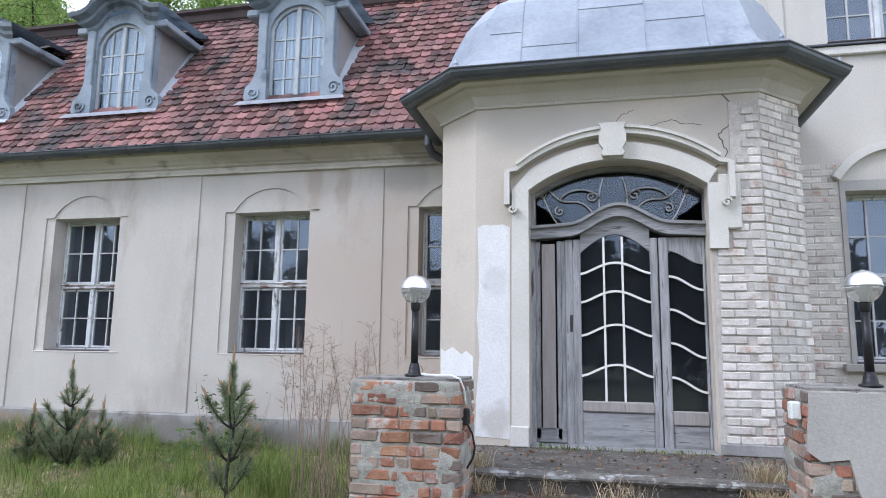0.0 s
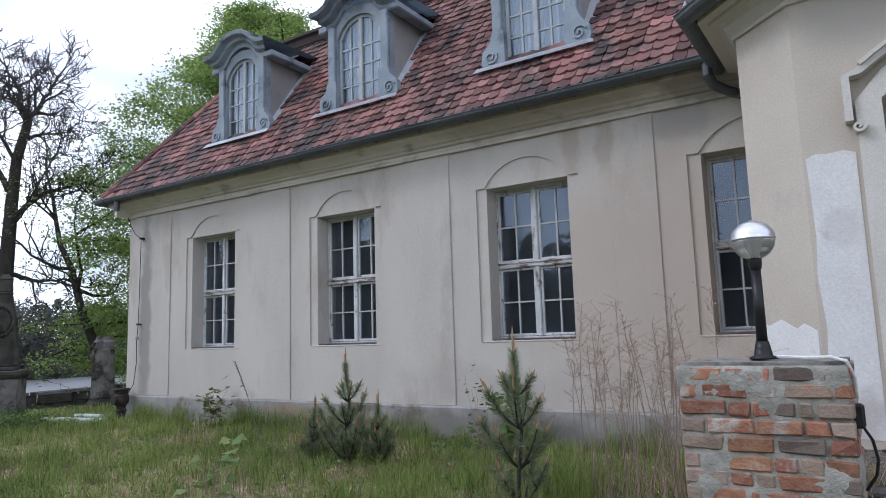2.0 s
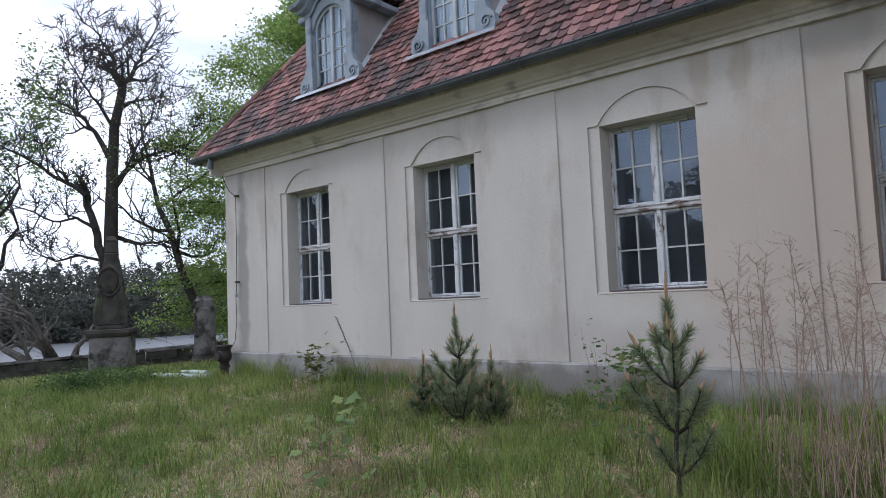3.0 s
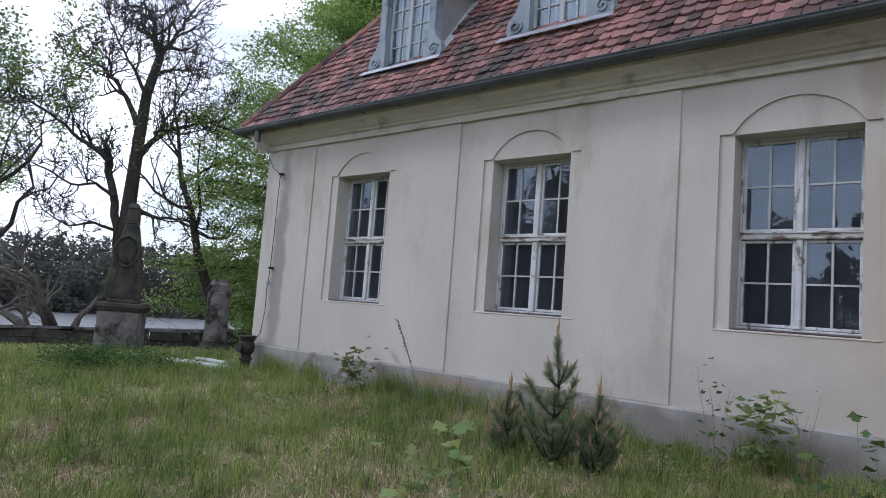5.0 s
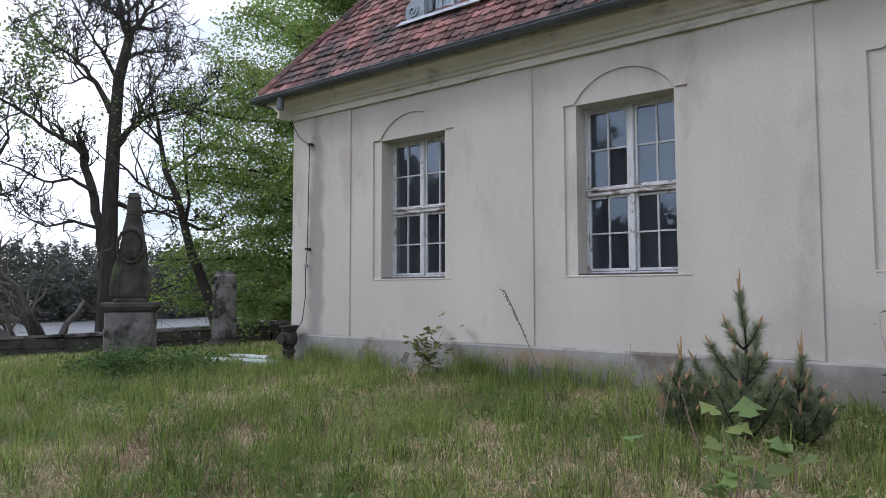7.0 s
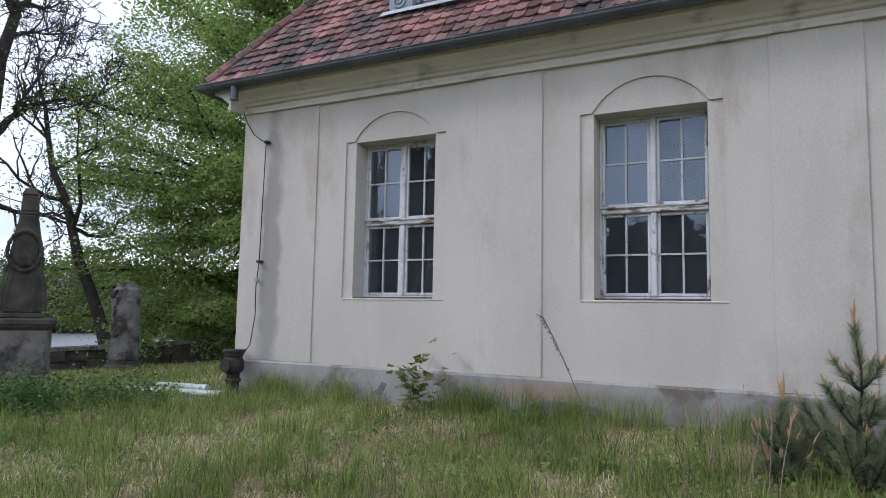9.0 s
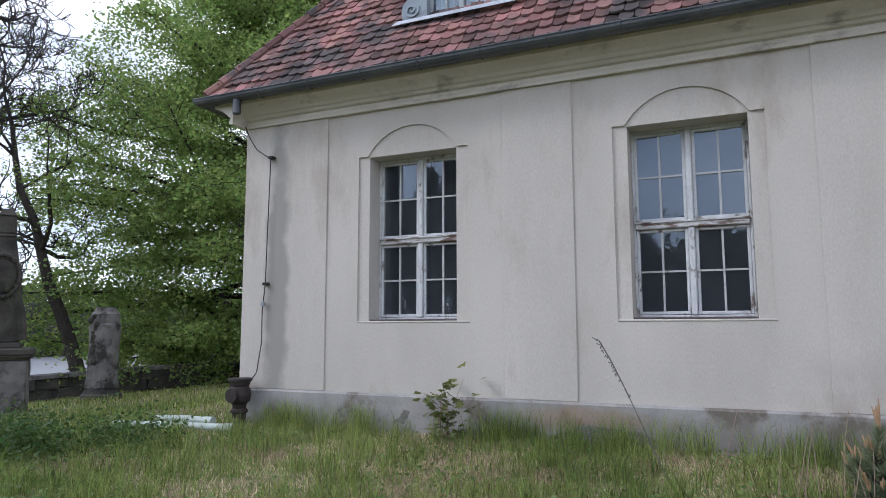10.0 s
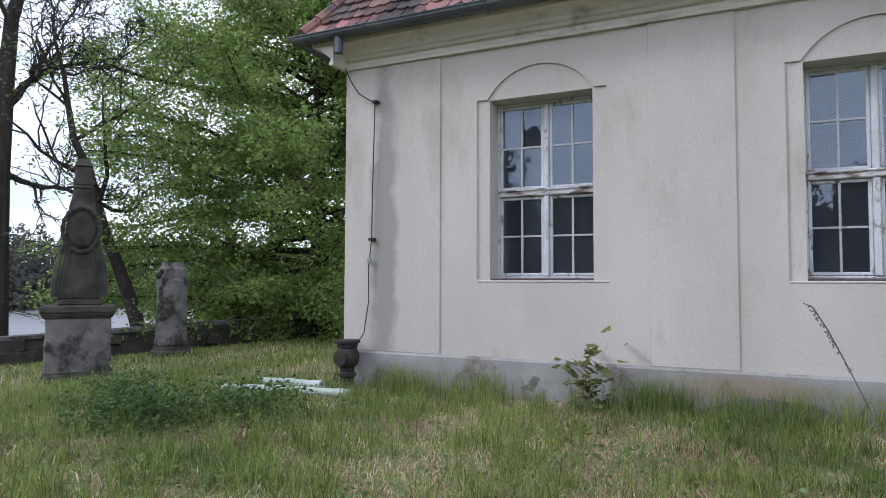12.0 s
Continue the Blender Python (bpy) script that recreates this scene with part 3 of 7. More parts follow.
def dead_tree():
    """A bare tree: a forked trunk, crooked main limbs and fans of zigzag twigs; s runs across, z is the height."""
    rng = np.random.default_rng(8)
    x, y = -26.62, 12.75
    g = ground_z(x, y) - 0.2
    t = thing("dead_tree", "tall bare dead tree with black crooked branches by the lake", "tree", at=(x, y, g))
    lean = [0.0]

    def at(s, z, k):
        return Vector((0.40 * s - 0.92 * lean[0] * k, 0.92 * s + 0.40 * lean[0] * k, z - g))

    def limb(name, path, r0, r1, depth_lean, twigs, length, from_i=1):
        lean[0] = depth_lean
        ctrl = [at(s_, z_, i / (len(path) - 1)) for i, (s_, z_) in enumerate(path)]
        pts = []
        for i in range(len(ctrl) - 1):
            for k in range(3):
                pts.append(ctrl[i].lerp(ctrl[i + 1], k / 3) + (Vector(rng.normal(size=3)) * r0 * 0.28 if i + k else Vector()))
        pts.append(ctrl[-1])
        n = len(pts)
        rad = [r0 + (r1 - r0) * (i / (n - 1)) ** 0.8 for i in range(n)]
        bm, tips = bmesh.new(), []
        tube(bm, pts, rad, 8, cap=False)
        for k in range(twigs):
            i = min(n - 1, int(from_i + (n - from_i) * (k + rng.random()) / twigs))
            d = (pts[i] - pts[max(0, i - 1)]).normalized() if i else Vector((0, 0, 1))
            side = Matrix.Rotation(rng.uniform(0, 6.28), 3, d) @ d.orthogonal().normalized()
            nd = d * 0.5 + side * rng.uniform(0.7, 1.2) + Vector((0, 0, 0.1))
            f = 1 - 0.35 * i / n
            grow(bm, rng, pts[i], nd, length * f * rng.uniform(0.7, 1.15), min(rad[i] * 0.65, 0.085), 3, tips, 0.72, 0.05, 0.20, segs=5, kids=(2, 4), n=5, twig=0.018)
        grow(bm, rng, pts[-1], ctrl[-1] - ctrl[-2], length * 0.8, rad[-1] * 1.3, 3, tips, 0.72, 0.05, 0.20, segs=5, kids=(3, 5), n=5, twig=0.018)
        part(name, bm, BARK, t)
    lean[0] = 0.0
    trunk = [(-0.18, g), (-0.18, 2.7), (-0.17, 4.7), (-0.1, 7.2), (-0.02, 8.8), (0.28, 10.3)]
    part("trunk", tube(bmesh.new(), [at(a, b, 0) for a, b in trunk], [0.38, 0.29, 0.25, 0.21, 0.18, 0.15], 10, cap=False), BARK, t)
    limb("limb", [(0.28, 10.25), (-0.03, 11.4), (-0.3, 11.9), (-0.5, 12.4)], 0.13, 0.03, 0.3, 11, 1.25)
    limb("limb", [(0.28, 10.25), (0.49, 10.8), (0.91, 11.5), (1.1, 12.0)], 0.13, 0.03, -0.3, 11, 1.2)
    limb("limb", [(-0.22, 7.6), (-0.66, 8.6), (-1.23, 9.3), (-2.0, 9.8)], 0.12, 0.03, 0.6, 11, 1.3, 3)
    limb("limb", [(0.0, 6.6), (0.5, 7.2), (0.92, 7.5), (1.8, 7.9), (2.5, 8.1)], 0.13, 0.03, -0.7, 11, 1.1, 3)
    limb("limb", [(0.0, 4.55), (0.5, 4.4), (0.91, 4.3), (1.71, 4.45), (2.4, 4.15)], 0.10, 0.025, 0.5, 8, 0.9, 4)
    limb("limb", [(0.1, 9.5), (0.5, 9.9), (1.0, 10.1), (1.8, 10.4)], 0.08, 0.025, 0.9, 8, 1.05, 3)
    limb("limb", [(-0.04, 8.7), (-0.5, 9.4), (-0.9, 9.9), (-1.5, 10.9)], 0.08, 0.025, -0.9, 8, 1.1, 3)
    limb("limb", [(0.2, 10.0), (0.3, 10.8), (0.25, 11.6), (0.3, 12.4)], 0.07, 0.025, 1.4, 7, 1.1, 3)
    limb("limb", [(-0.12, 6.2), (0.3, 6.9), (0.7, 7.9), (1.2, 8.9)], 0.07, 0.025, -1.3, 7, 1.0, 4)
    limb("limb", [(-0.3, 2.2), (-0.55, 3.76), (-0.74, 5.1), (-0.99, 6.2)], 0.19, 0.12, 0.3, 3, 0.9, 7)
    limb("limb", [(-0.98, 6.1), (-1.56, 6.6), (-2.23, 7.0), (-3.0, 7.6), (-3.9, 8.1)], 0.10, 0.03, 0.9, 11, 1.15, 3)
    limb("limb", [(-0.7, 4.9), (-1.3, 5.3), (-2.1, 5.2), (-3.0, 5.7)], 0.07, 0.025, 1.0, 9, 1.0, 3)
    limb("limb", [(-0.55, 3.7), (-1.2, 3.9), (-2.0, 3.7), (-2.7, 4.1)], 0.06, 0.02, 0.5, 7, 0.9, 3)


def linden():
    """A broad tree whose limbs carry flat layered sprays of leaves down to the grass."""
    rng = np.random.default_rng(11)
    x, y, height = -22.5, 21.0, 17.5
    g = ground_z(x, y) - 0.15
    t = thing("linden_tree", "broad linden in fresh green leaf hanging low behind the house", "tree", at=(x, y, g))
    trunk = [Vector((0.10 * math.sin(i * 0.9), 0.08 * math.cos(i * 1.3), height * 0.92 * i / 12)) for i in range(13)]
    part("trunk", tube(bmesh.new(), trunk, [0.36 * (1.3 if i == 0 else 1 - 0.9 * i / 12) for i in range(13)], 10, cap=False), BARK, t)

    def reach(z):
        f = z / height
        return 8.9 * max(0.12, (0.80 + 0.30 * f if f < 0.4 else 0.92 * (1 - min(1, (f - 0.4) / 0.62) ** 1.5)))
    wood, cs, up = bmesh.new(), [], Vector((0, 0, 1))
    for k in range(165):
        z = 0.7 + (height - 1.5) * ((k + rng.random()) / 165) ** 1.12
        a = k * 2.39996 + rng.normal(0, 0.2)
        L = reach(z) * rng.uniform(0.60, 1.12)
        d = Vector((math.cos(a), math.sin(a), rng.uniform(-0.10, 0.50) + 0.5 * (z / height) ** 2))
        p = trunk[min(12, int(z / (height * 0.92) * 12))].copy()
        p.z = z - 0.25 * L * d.z
        pts = [p.copy()]
        for i in range(9):
            d = (d + Vector((rng.normal(0, 0.14), rng.normal(0, 0.14), rng.normal(0, 0.10) - 0.05))).normalized()
            p = p + d * (L / 9)
            pts.append(p.copy())
        r0 = 0.035 + 0.010 * L
        tube(wood, pts, [r0 * (1 - 0.8 * i / 9) for i in range(10)], 5, cap=False)
        for i in range(3, 10):
            for m in range(3 if i < 9 else 4):
                b = (pts[i] - pts[i - 1]).normalized()
                side = b.cross(up).normalized() * (1 if m % 2 else -1)
                td = (b * rng.uniform(0.3, 0.9) + side * rng.uniform(0.4, 1.0) + Vector((0, 0, rng.normal(0.0, 0.34)))).normalized()
                tl = rng.uniform(0.5, 1.15) * (0.6 + 0.5 * L / 8.0)
                q0 = pts[i - 1].lerp(pts[i], rng.random())
                q1 = q0 + td * tl * 0.5
                q2 = q0 + td * tl + Vector((0, 0, -0.12 * tl))
                tube(wood, [q0, q1, q2], [0.013, 0.009, 0.004], 3, cap=False)
                n = int(108 * tl)
                f = rng.random(n) ** 0.75
                base = np.array(q0)[None] * (1 - f)[:, None] + np.array(q2)[None] * f[:, None]
                cs.append(base + rng.normal(size=(n, 3)) * (0.22, 0.22, 0.16))
    part("branch", wood, BARK, t, "dark spreading limbs")["kind"] = "stuff"
    for k in range(1500):                       # small outer sprays that close the crown
        z = rng.uniform(0.8, height - 1.0)
        r, a = reach(z) * math.sqrt(rng.uniform(0.22, 0.92)), rng.uniform(0, 6.283)
        q = np.array((r * math.cos(a), r * math.sin(a), z + rng.normal(0, 0.2)))
        cs.append(q + rng.normal(size=(75, 3)) * rng.uniform(0.2, 0.42) * np.array((1, 1, 0.6)))
    c = np.concatenate(cs)
    c = c[(c[:, 0] + x < -13.75) & (c[:, 2] > 0.35)]
    leaf_cloud("crown", c, rng.uniform(0.075, 0.15, len(c)), rng, LEAF_LINDEN, t, flat=0.55)


def build_trees():
    dead_tree()
    fallen_tree()
    linden()
    tree("leaning_tree", "leaning dark trunk with sparse young leaves near the low wall", -24.2, 15.3, 21, 11.0, 0.22, (-0.17, -0.25), 4, 2200, 0.10, LEAF_LIGHT, limbs=7, first=0.5, spread=0.7, reach=0.30, scatter=0.3)
    tree("ash_tree", "tree with light young leaves at the lawn's edge", -30.6, 8.5, 31, 13, 0.30, (0.0, 0), 4, 15000, 0.14, LEAF_LIGHT, limbs=8, first=0.25, reach=0.36, scatter=0.22)
    tree("tall_linden_tree", "tall leafy tree rising behind the house roof", -17.5, 26, 41, 18, 0.45, (0, 0), 4, 95000, 0.155, LEAF_LINDEN, limbs=12, first=0.25, reach=0.26, scatter=0.36, crown_r=5.5, gaps=-0.12)
    rng = np.random.default_rng(66)
    for i in range(15):
        x, y = -62 + i * 6.0 + rng.uniform(-1.5, 1.5), -27 + rng.uniform(-3, 3)
        tree("park_tree", "leafy park tree standing opposite the house front", x, y, 60 + i, rng.uniform(5.0, 7.5) if x > -22 else rng.uniform(11, 14.5), 0.3, (0, 0), 3, 6500, 0.8, LEAF_DULL, limbs=10, first=0.08, reach=0.42, scatter=0.6)["group"] = "park trees"


build_trees()


def build_far_woods():
    rng = np.random.default_rng(3)
    cs, ss, cb, sb = [], [], [], []
    for row, (dist, hmin, hmax) in enumerate(((180, 3, 6), (184, 7, 11), (190, 11, 15), (197, 14, 17.5), (206, 16, 19.5), (218, 17, 20.5))):
        y = -45.0
        while y < 275:
            x = -dist + 0.12 * (y - 8) + rng.uniform(-3, 3)
            h = rng.uniform(hmin, hmax) * (1 + 0.10 * noise.noise((y * 0.035, row, 0)))
            g = ground_z(x, y)
            k = 340 if row else 200
            u = rng.random(k)
            w = np.sin(np.pi * np.clip(0.12 + 0.88 * u, 0, 1)) ** 0.7 * rng.uniform(2.2, 3.8) * rng.random(k) ** 0.35
            a = rng.random(k) * 6.283
            c = np.stack([x + np.cos(a) * w, y + np.sin(a) * w, g - 0.4 + u * h], 1) + rng.normal(size=(k, 3)) * 0.35
            bare = rng.random() < (0.55 if row == 0 else 0.18)
            (cb if bare else cs).append(c)
            (sb if bare else ss).append(rng.uniform(0.7, 1.35, k) * (0.75 if bare else 1.0))
            y += rng.uniform(1.9, 3.6)
    tagged(leaf_cloud("far_woods", np.concatenate(cs), np.concatenate(ss), rng, FOREST), "green woods along the far lake shore, haze in their colour", "woods", kind="stuff")
    tagged(leaf_cloud("far_bare_woods", np.concatenate(cb), np.concatenate(sb), rng, FOREST_BARE), "leafless brownish trees along the far lake shore, greyed for haze", "woods", kind="stuff")


build_far_woods()


def blades(name, label, xy, height, width, lean, rng, material, bow=0.35, z=None):
    """Grass: bent three-piece blades in one mesh."""
    n = len(xy)
    z = np.array([ground_z(x, y) for x, y in xy]) - 0.02 if z is None else z
    a = rng.random(n) * 6.283
    side = np.stack([np.cos(a), np.sin(a), np.zeros(n)], 1) * (width * 0.5)[:, None]
    b = rng.random(n) * 6.283
    out = np.stack([np.cos(b), np.sin(b), np.zeros(n)], 1) * (lean * height)[:, None]
    p0 = np.stack([xy[:, 0], xy[:, 1], z], 1)
    p1 = p0 + out * 0.3 + np.array((0, 0, 1)) * (height * 0.55)[:, None]
    p2 = p0 + out + np.array((0, 0, 1)) * (height * (1 - bow * lean))[:, None]
    v = np.stack([p0 - side, p0 + side, p1 + side * 0.8, p1 - side * 0.8, p2], 1).reshape(-1, 3)
    base = np.arange(n)[:, None] * 5
    loops = np.concatenate([base + np.array((0, 1, 2, 3)), base + np.array((3, 2, 4))], 1).ravel()
    starts = (np.arange(n)[:, None] * 7 + np.array((0, 4))).ravel()
    me = bpy.data.meshes.new(name)
    me.vertices.add(5 * n)
    me.vertices.foreach_set("co", v.astype(np.float32).ravel())
    me.loops.add(7 * n)
    me.loops.foreach_set("vertex_index", loops.astype(np.int32))
    me.polygons.add(2 * n)
    me.polygons.foreach_set("loop_start", starts.astype(np.int32))
    me.update(calc_edges=True)
    me.materials.append(material)
    return tagged(new(name, me), label, "grass", kind="stuff")


def patch(x, y, s, k=0.0):
    return noise.noise((x * s + k, y * s, 7 + k))


def in_house(x, y):
    return (x > -13.2 and y > 8.84) or (-1.5 < x < 2.7 and y > 4.35)


def build_grass():
    rng = np.random.default_rng(8)

    def points(n, x0, x1, y0, y1, keep):
        p = np.stack([rng.uniform(x0, x1, n), rng.uniform(y0, y1, n)], 1)
        return p[[(not in_house(x, y)) and rng.random() < keep(x, y) for x, y in p]]

    def edge(x, y):
        return min(1.0, max(0.0, (y + 0.6) / 3.4)) * min(1.0, max(0.0, (4.5 - x) / 3.5))

    green = points(330000, -17, 4.5, -0.6, 9.2, lambda x, y: edge(x, y) * (0.46 + 1.8 * patch(x, y, 0.8) + 0.7 * patch(x, y, 2.5, 3)))
    blades("grass", "green meadow grass", green, np.array([0.055 + 0.14 * max(0, 0.3 + patch(x, y, 1.6, 9)) for x, y in green]) * rng.uniform(0.5, 1.7, len(green)), rng.uniform(0.004, 0.009, len(green)), rng.uniform(0.2, 1.1, len(green)), rng, GRASS)
    dry = points(280000, -17, 4.5, -0.6, 9.2, lambda x, y: edge(x, y) * (1.5 if x > -8.5 else 1.0) * (0.66 - 1.7 * patch(x, y, 0.8) - 0.8 * patch(x, y, 2.5, 3)))
    blades("dry_grass", "flattened straw-coloured dry grass", dry, rng.uniform(0.04, 0.13, len(dry)), rng.uniform(0.004, 0.009, len(dry)), rng.uniform(0.5, 1.6, len(dry)), rng, STRAW)
    brown = points(150000, -17, 0.5, 2.6, 9.0, lambda x, y: (0.22 if x > -9.5 else 0.04) - 2.2 * patch(x, y, 0.9) - 1.2 * patch(x, y, 2.9, 5))
    blades("withered_grass", "brown withered stems matted in the meadow", brown, rng.uniform(0.05, 0.17, len(brown)), rng.uniform(0.003, 0.007, len(brown)), rng.uniform(0.7, 2.0, len(brown)), rng, WITHERED)
    far = points(125000, -34, -12, 3, 26, lambda x, y: 0.7 + 0.6 * patch(x, y, 0.4))
    blades("lawn_grass", "green lawn grass running towards the lake", far, rng.uniform(0.06, 0.2, len(far)), rng.uniform(0.008, 0.018, len(far)), rng.uniform(0.1, 0.7, len(far)), rng, GRASS)
    fard = points(60000, -34, -12, 3, 26, lambda x, y: 0.3 - 0.8 * patch(x, y, 0.4))
    blades("dry_lawn_grass", "dry straw among the lawn", fard, rng.uniform(0.06, 0.22, len(fard)), rng.uniform(0.007, 0.014, len(fard)), rng.uniform(0.4, 1.4, len(fard)), rng, STRAW)
    out = points(36000, -30, 8, -8, 2.7, lambda x, y: 0.7 + 0.6 * patch(x, y, 0.5))
    blades("near_grass", "short meadow grass underfoot", out, rng.uniform(0.05, 0.14, len(out)), rng.uniform(0.008, 0.016, len(out)), rng.uniform(0.2, 0.8, len(out)), rng, GRASS)
    k = 1500
    cx, cy = rng.uniform(-16, -1.6, k), rng.uniform(3.4, 8.7, k)
    hs = rng.uniform(0.12, 0.4, k)
    m = 26
    tuft = np.stack([np.repeat(cx, m) + rng.normal(0, 0.05, k * m), np.repeat(cy, m) + rng.normal(0, 0.05, k * m)], 1)
    hh = np.repeat(hs, m) * rng.uniform(0.5, 1.1, k * m)
    ok = np.array([not in_house(x, y) for x, y in tuft])
    tuft, hh = tuft[ok], hh[ok]
    blades("grass_tufts", "coarse upright grass tufts in the meadow", tuft, hh, rng.uniform(0.004, 0.008, len(hh)), rng.uniform(0.1, 0.6, len(hh)), rng, GRASS)
    # broad-leaved weeds low in the grass
    weed = points(60000, -17, 2.0, 2.4, 8.7, lambda x, y: 0.10 + 1.1 * patch(x, y, 1.1, 12) + 0.7 * patch(x, y, 3.3, 14))
    wz = np.array([ground_z(x, y) for x, y in weed]) + rng.uniform(0.02, 0.13, len(weed))
    tagged(leaf_cloud("meadow_weeds", np.column_stack([weed, wz]), rng.uniform(0.025, 0.06, len(weed)), rng, LEAF_LIGHT, flat=0.25), "small broad-leaved weeds low in the meadow", "weeds", kind="stuff")
    # taller tufts along the wall foot
    n = 26000
    tall = np.stack([rng.uniform(-13.0, -1.5, n), 8.8 - np.abs(rng.normal(0, 0.35, n))], 1)
    tall = np.concatenate([tall, np.stack([rng.normal(-2.3, 0.7, 14000), rng.normal(6.3, 0.9, 14000)], 1)])
    tall = tall[[(not in_house(x, y)) and rng.random() < 0.0 + 1.9 * patch(x, y, 1.3, 4) + 0.8 * patch(x, y, 4.0, 6) for x, y in tall]]
    blades("tall_grass", "taller green grass along the wall foot", tall, rng.uniform(0.12, 0.52, len(tall)), rng.uniform(0.003, 0.007, len(tall)), rng.uniform(0.1, 0.5, len(tall)), rng, GRASS)


build_grass()

# ---------- the house ----------
WALL_Y, BACK_Y, WEST_X = 8.90, 19.0, -13.07
OPENINGS = [-10.545, -7.37, -4.217, -1.40]       # window centres
HALF_W, SILL_Z, HEAD_Z = 0.592, 1.755, 3.815


def hood_outline(c):
    """The sunk field round a window: straight jambs and a segmental top."""
    o, h = 0.745, 0.61
    return [(c - o, 1.745), (c + o, 1.745), (c + o, 3.825), (c + h, 3.825)] + arc(c, h, 3.825, 0.34)[::-1][1:-1] + [(c - h, 3.825), (c - o, 3.825)]


def build_walls():
    # the long front wall: a thin outer coat with sunk fields, the wall behind it with the openings
    rooms = [rect(c - HALF_W, c + HALF_W, SILL_Z, HEAD_Z) for c in OPENINGS]
    core = sheet(bmesh.new(), rect(WEST_X + 0.45, 2.6, 0.1, 4.9), rooms, WALL_Y + 0.024, WALL_Y + 0.45)
    tagged(finish("wall_front", core, PLASTER), "beige plastered wall behind the outer coat", "wall", kind="structure")
    coat = sheet(bmesh.new(), rect(WEST_X, 2.6, 0.89, 4.9), [hood_outline(c) for c in OPENINGS], WALL_Y, WALL_Y + 0.024)
    tagged(finish("wall_front_coat", coat, PLASTER), "pale beige lime plaster with sunk window surrounds", "wall", kind="structure")
    bm = B(WEST_X, WEST_X + 0.45, WALL_Y + 0.024, BACK_Y, 0.1, 4.9)
    tagged(finish("wall_west", bm, PLASTER), "beige plastered end wall", "wall", kind="structure")
    tagged(finish("wall_back", B(WEST_X, 9, BACK_Y, BACK_Y + 0.4, 0.1, 4.9), PLASTER), "beige plastered rear wall", "wall", kind="structure")
    tagged(finish("wall_east", B(8.6, 9, WALL_Y + 0.45, BACK_Y, 0.1, 9.5), PLASTER), "beige plastered side wall", "wall", kind="structure")
    # shallow pilaster strips
    for x0, x1 in ((WEST_X - 0.02, -11.75), (-9.37, -8.546), (-6.20, -5.388), (-3.05, -2.498)):
        tagged(finish("pilaster", B(x0, x1, WALL_Y - 0.018, WALL_Y, 0.89, 4.41, bevel=0.006), PLASTER), "flat plaster pilaster strip on the front wall", "pilaster", "pilasters", "structure")
    for c in OPENINGS:
        tagged(finish("sill_ledge", B(c - 0.745, c + 0.76, WALL_Y - 0.007, WALL_Y + 0.03, 1.733, 1.751, bevel=0.004), PLASTER), "thin plaster ledge under the window", "ledge", "sill ledges", "structure")
    # plinth with a sloped top
    prof = [(WALL_Y - 0.05, 0.1), (WALL_Y - 0.05, 0.865), (WALL_Y - 0.022, 0.89), (WALL_Y + 0.024, 0.89), (WALL_Y + 0.024, 0.1)]
    tagged(finish("plinth", sweep_x(bmesh.new(), prof, WEST_X - 0.05, -1.3), PLINTH), "grey rendered plinth, cracked and stained", "plinth", kind="structure")
    # main cornice
    prof = [(8.90, 4.405), (8.845, 4.405), (8.84, 4.445), (8.86, 4.455), (8.86, 4.50), (8.82, 4.515), (8.80, 4.545), (8.77, 4.555), (8.74, 4.59), (8.67, 4.63), (8.59, 4.65), (8.575, 4.66), (8.575, 4.70), (8.90, 4.78)]
    tagged(finish("cornice", sweep_x(bmesh.new(), prof, WEST_X - 0.02, -1.3), PLASTER_YELLOW), "stepped yellowish plaster cornice below the gutter", "cornice", kind="structure")
    west = [(WEST_X - (8.9 - y), z) for y, z in prof]
    tagged(finish("cornice_west", sweep_y(bmesh.new(), west, 8.56, BACK_Y), PLASTER_YELLOW), "plaster cornice on the end wall", "cornice", kind="structure")
    # floors and rooms behind the windows
    for name, c in zip(("room_1", "room_2", "room_3", "room_4"), OPENINGS):
        bm = bmesh.new()
        x0, x1 = c - 1.39, c + 1.39
        box(bm, x0, x1, WALL_Y + 3.4, WALL_Y + 3.5, 0.8, 4.6)
        box(bm, x0, x0 + 0.05, WALL_Y + 0.45, WALL_Y + 3.4, 0.8, 4.6)
        box(bm, x1 - 0.05, x1, WALL_Y + 0.45, WALL_Y + 3.4, 0.8, 4.6)
        box(bm, x0, x1, WALL_Y + 0.45, WALL_Y + 3.4, 0.75, 0.8)
        box(bm, x0, x1, WALL_Y + 0.45, WALL_Y + 3.4, 4.6, 4.65)
        tagged(finish(name, bm, ROOM), "dim empty room behind the window", "room", kind="structure")


build_walls()


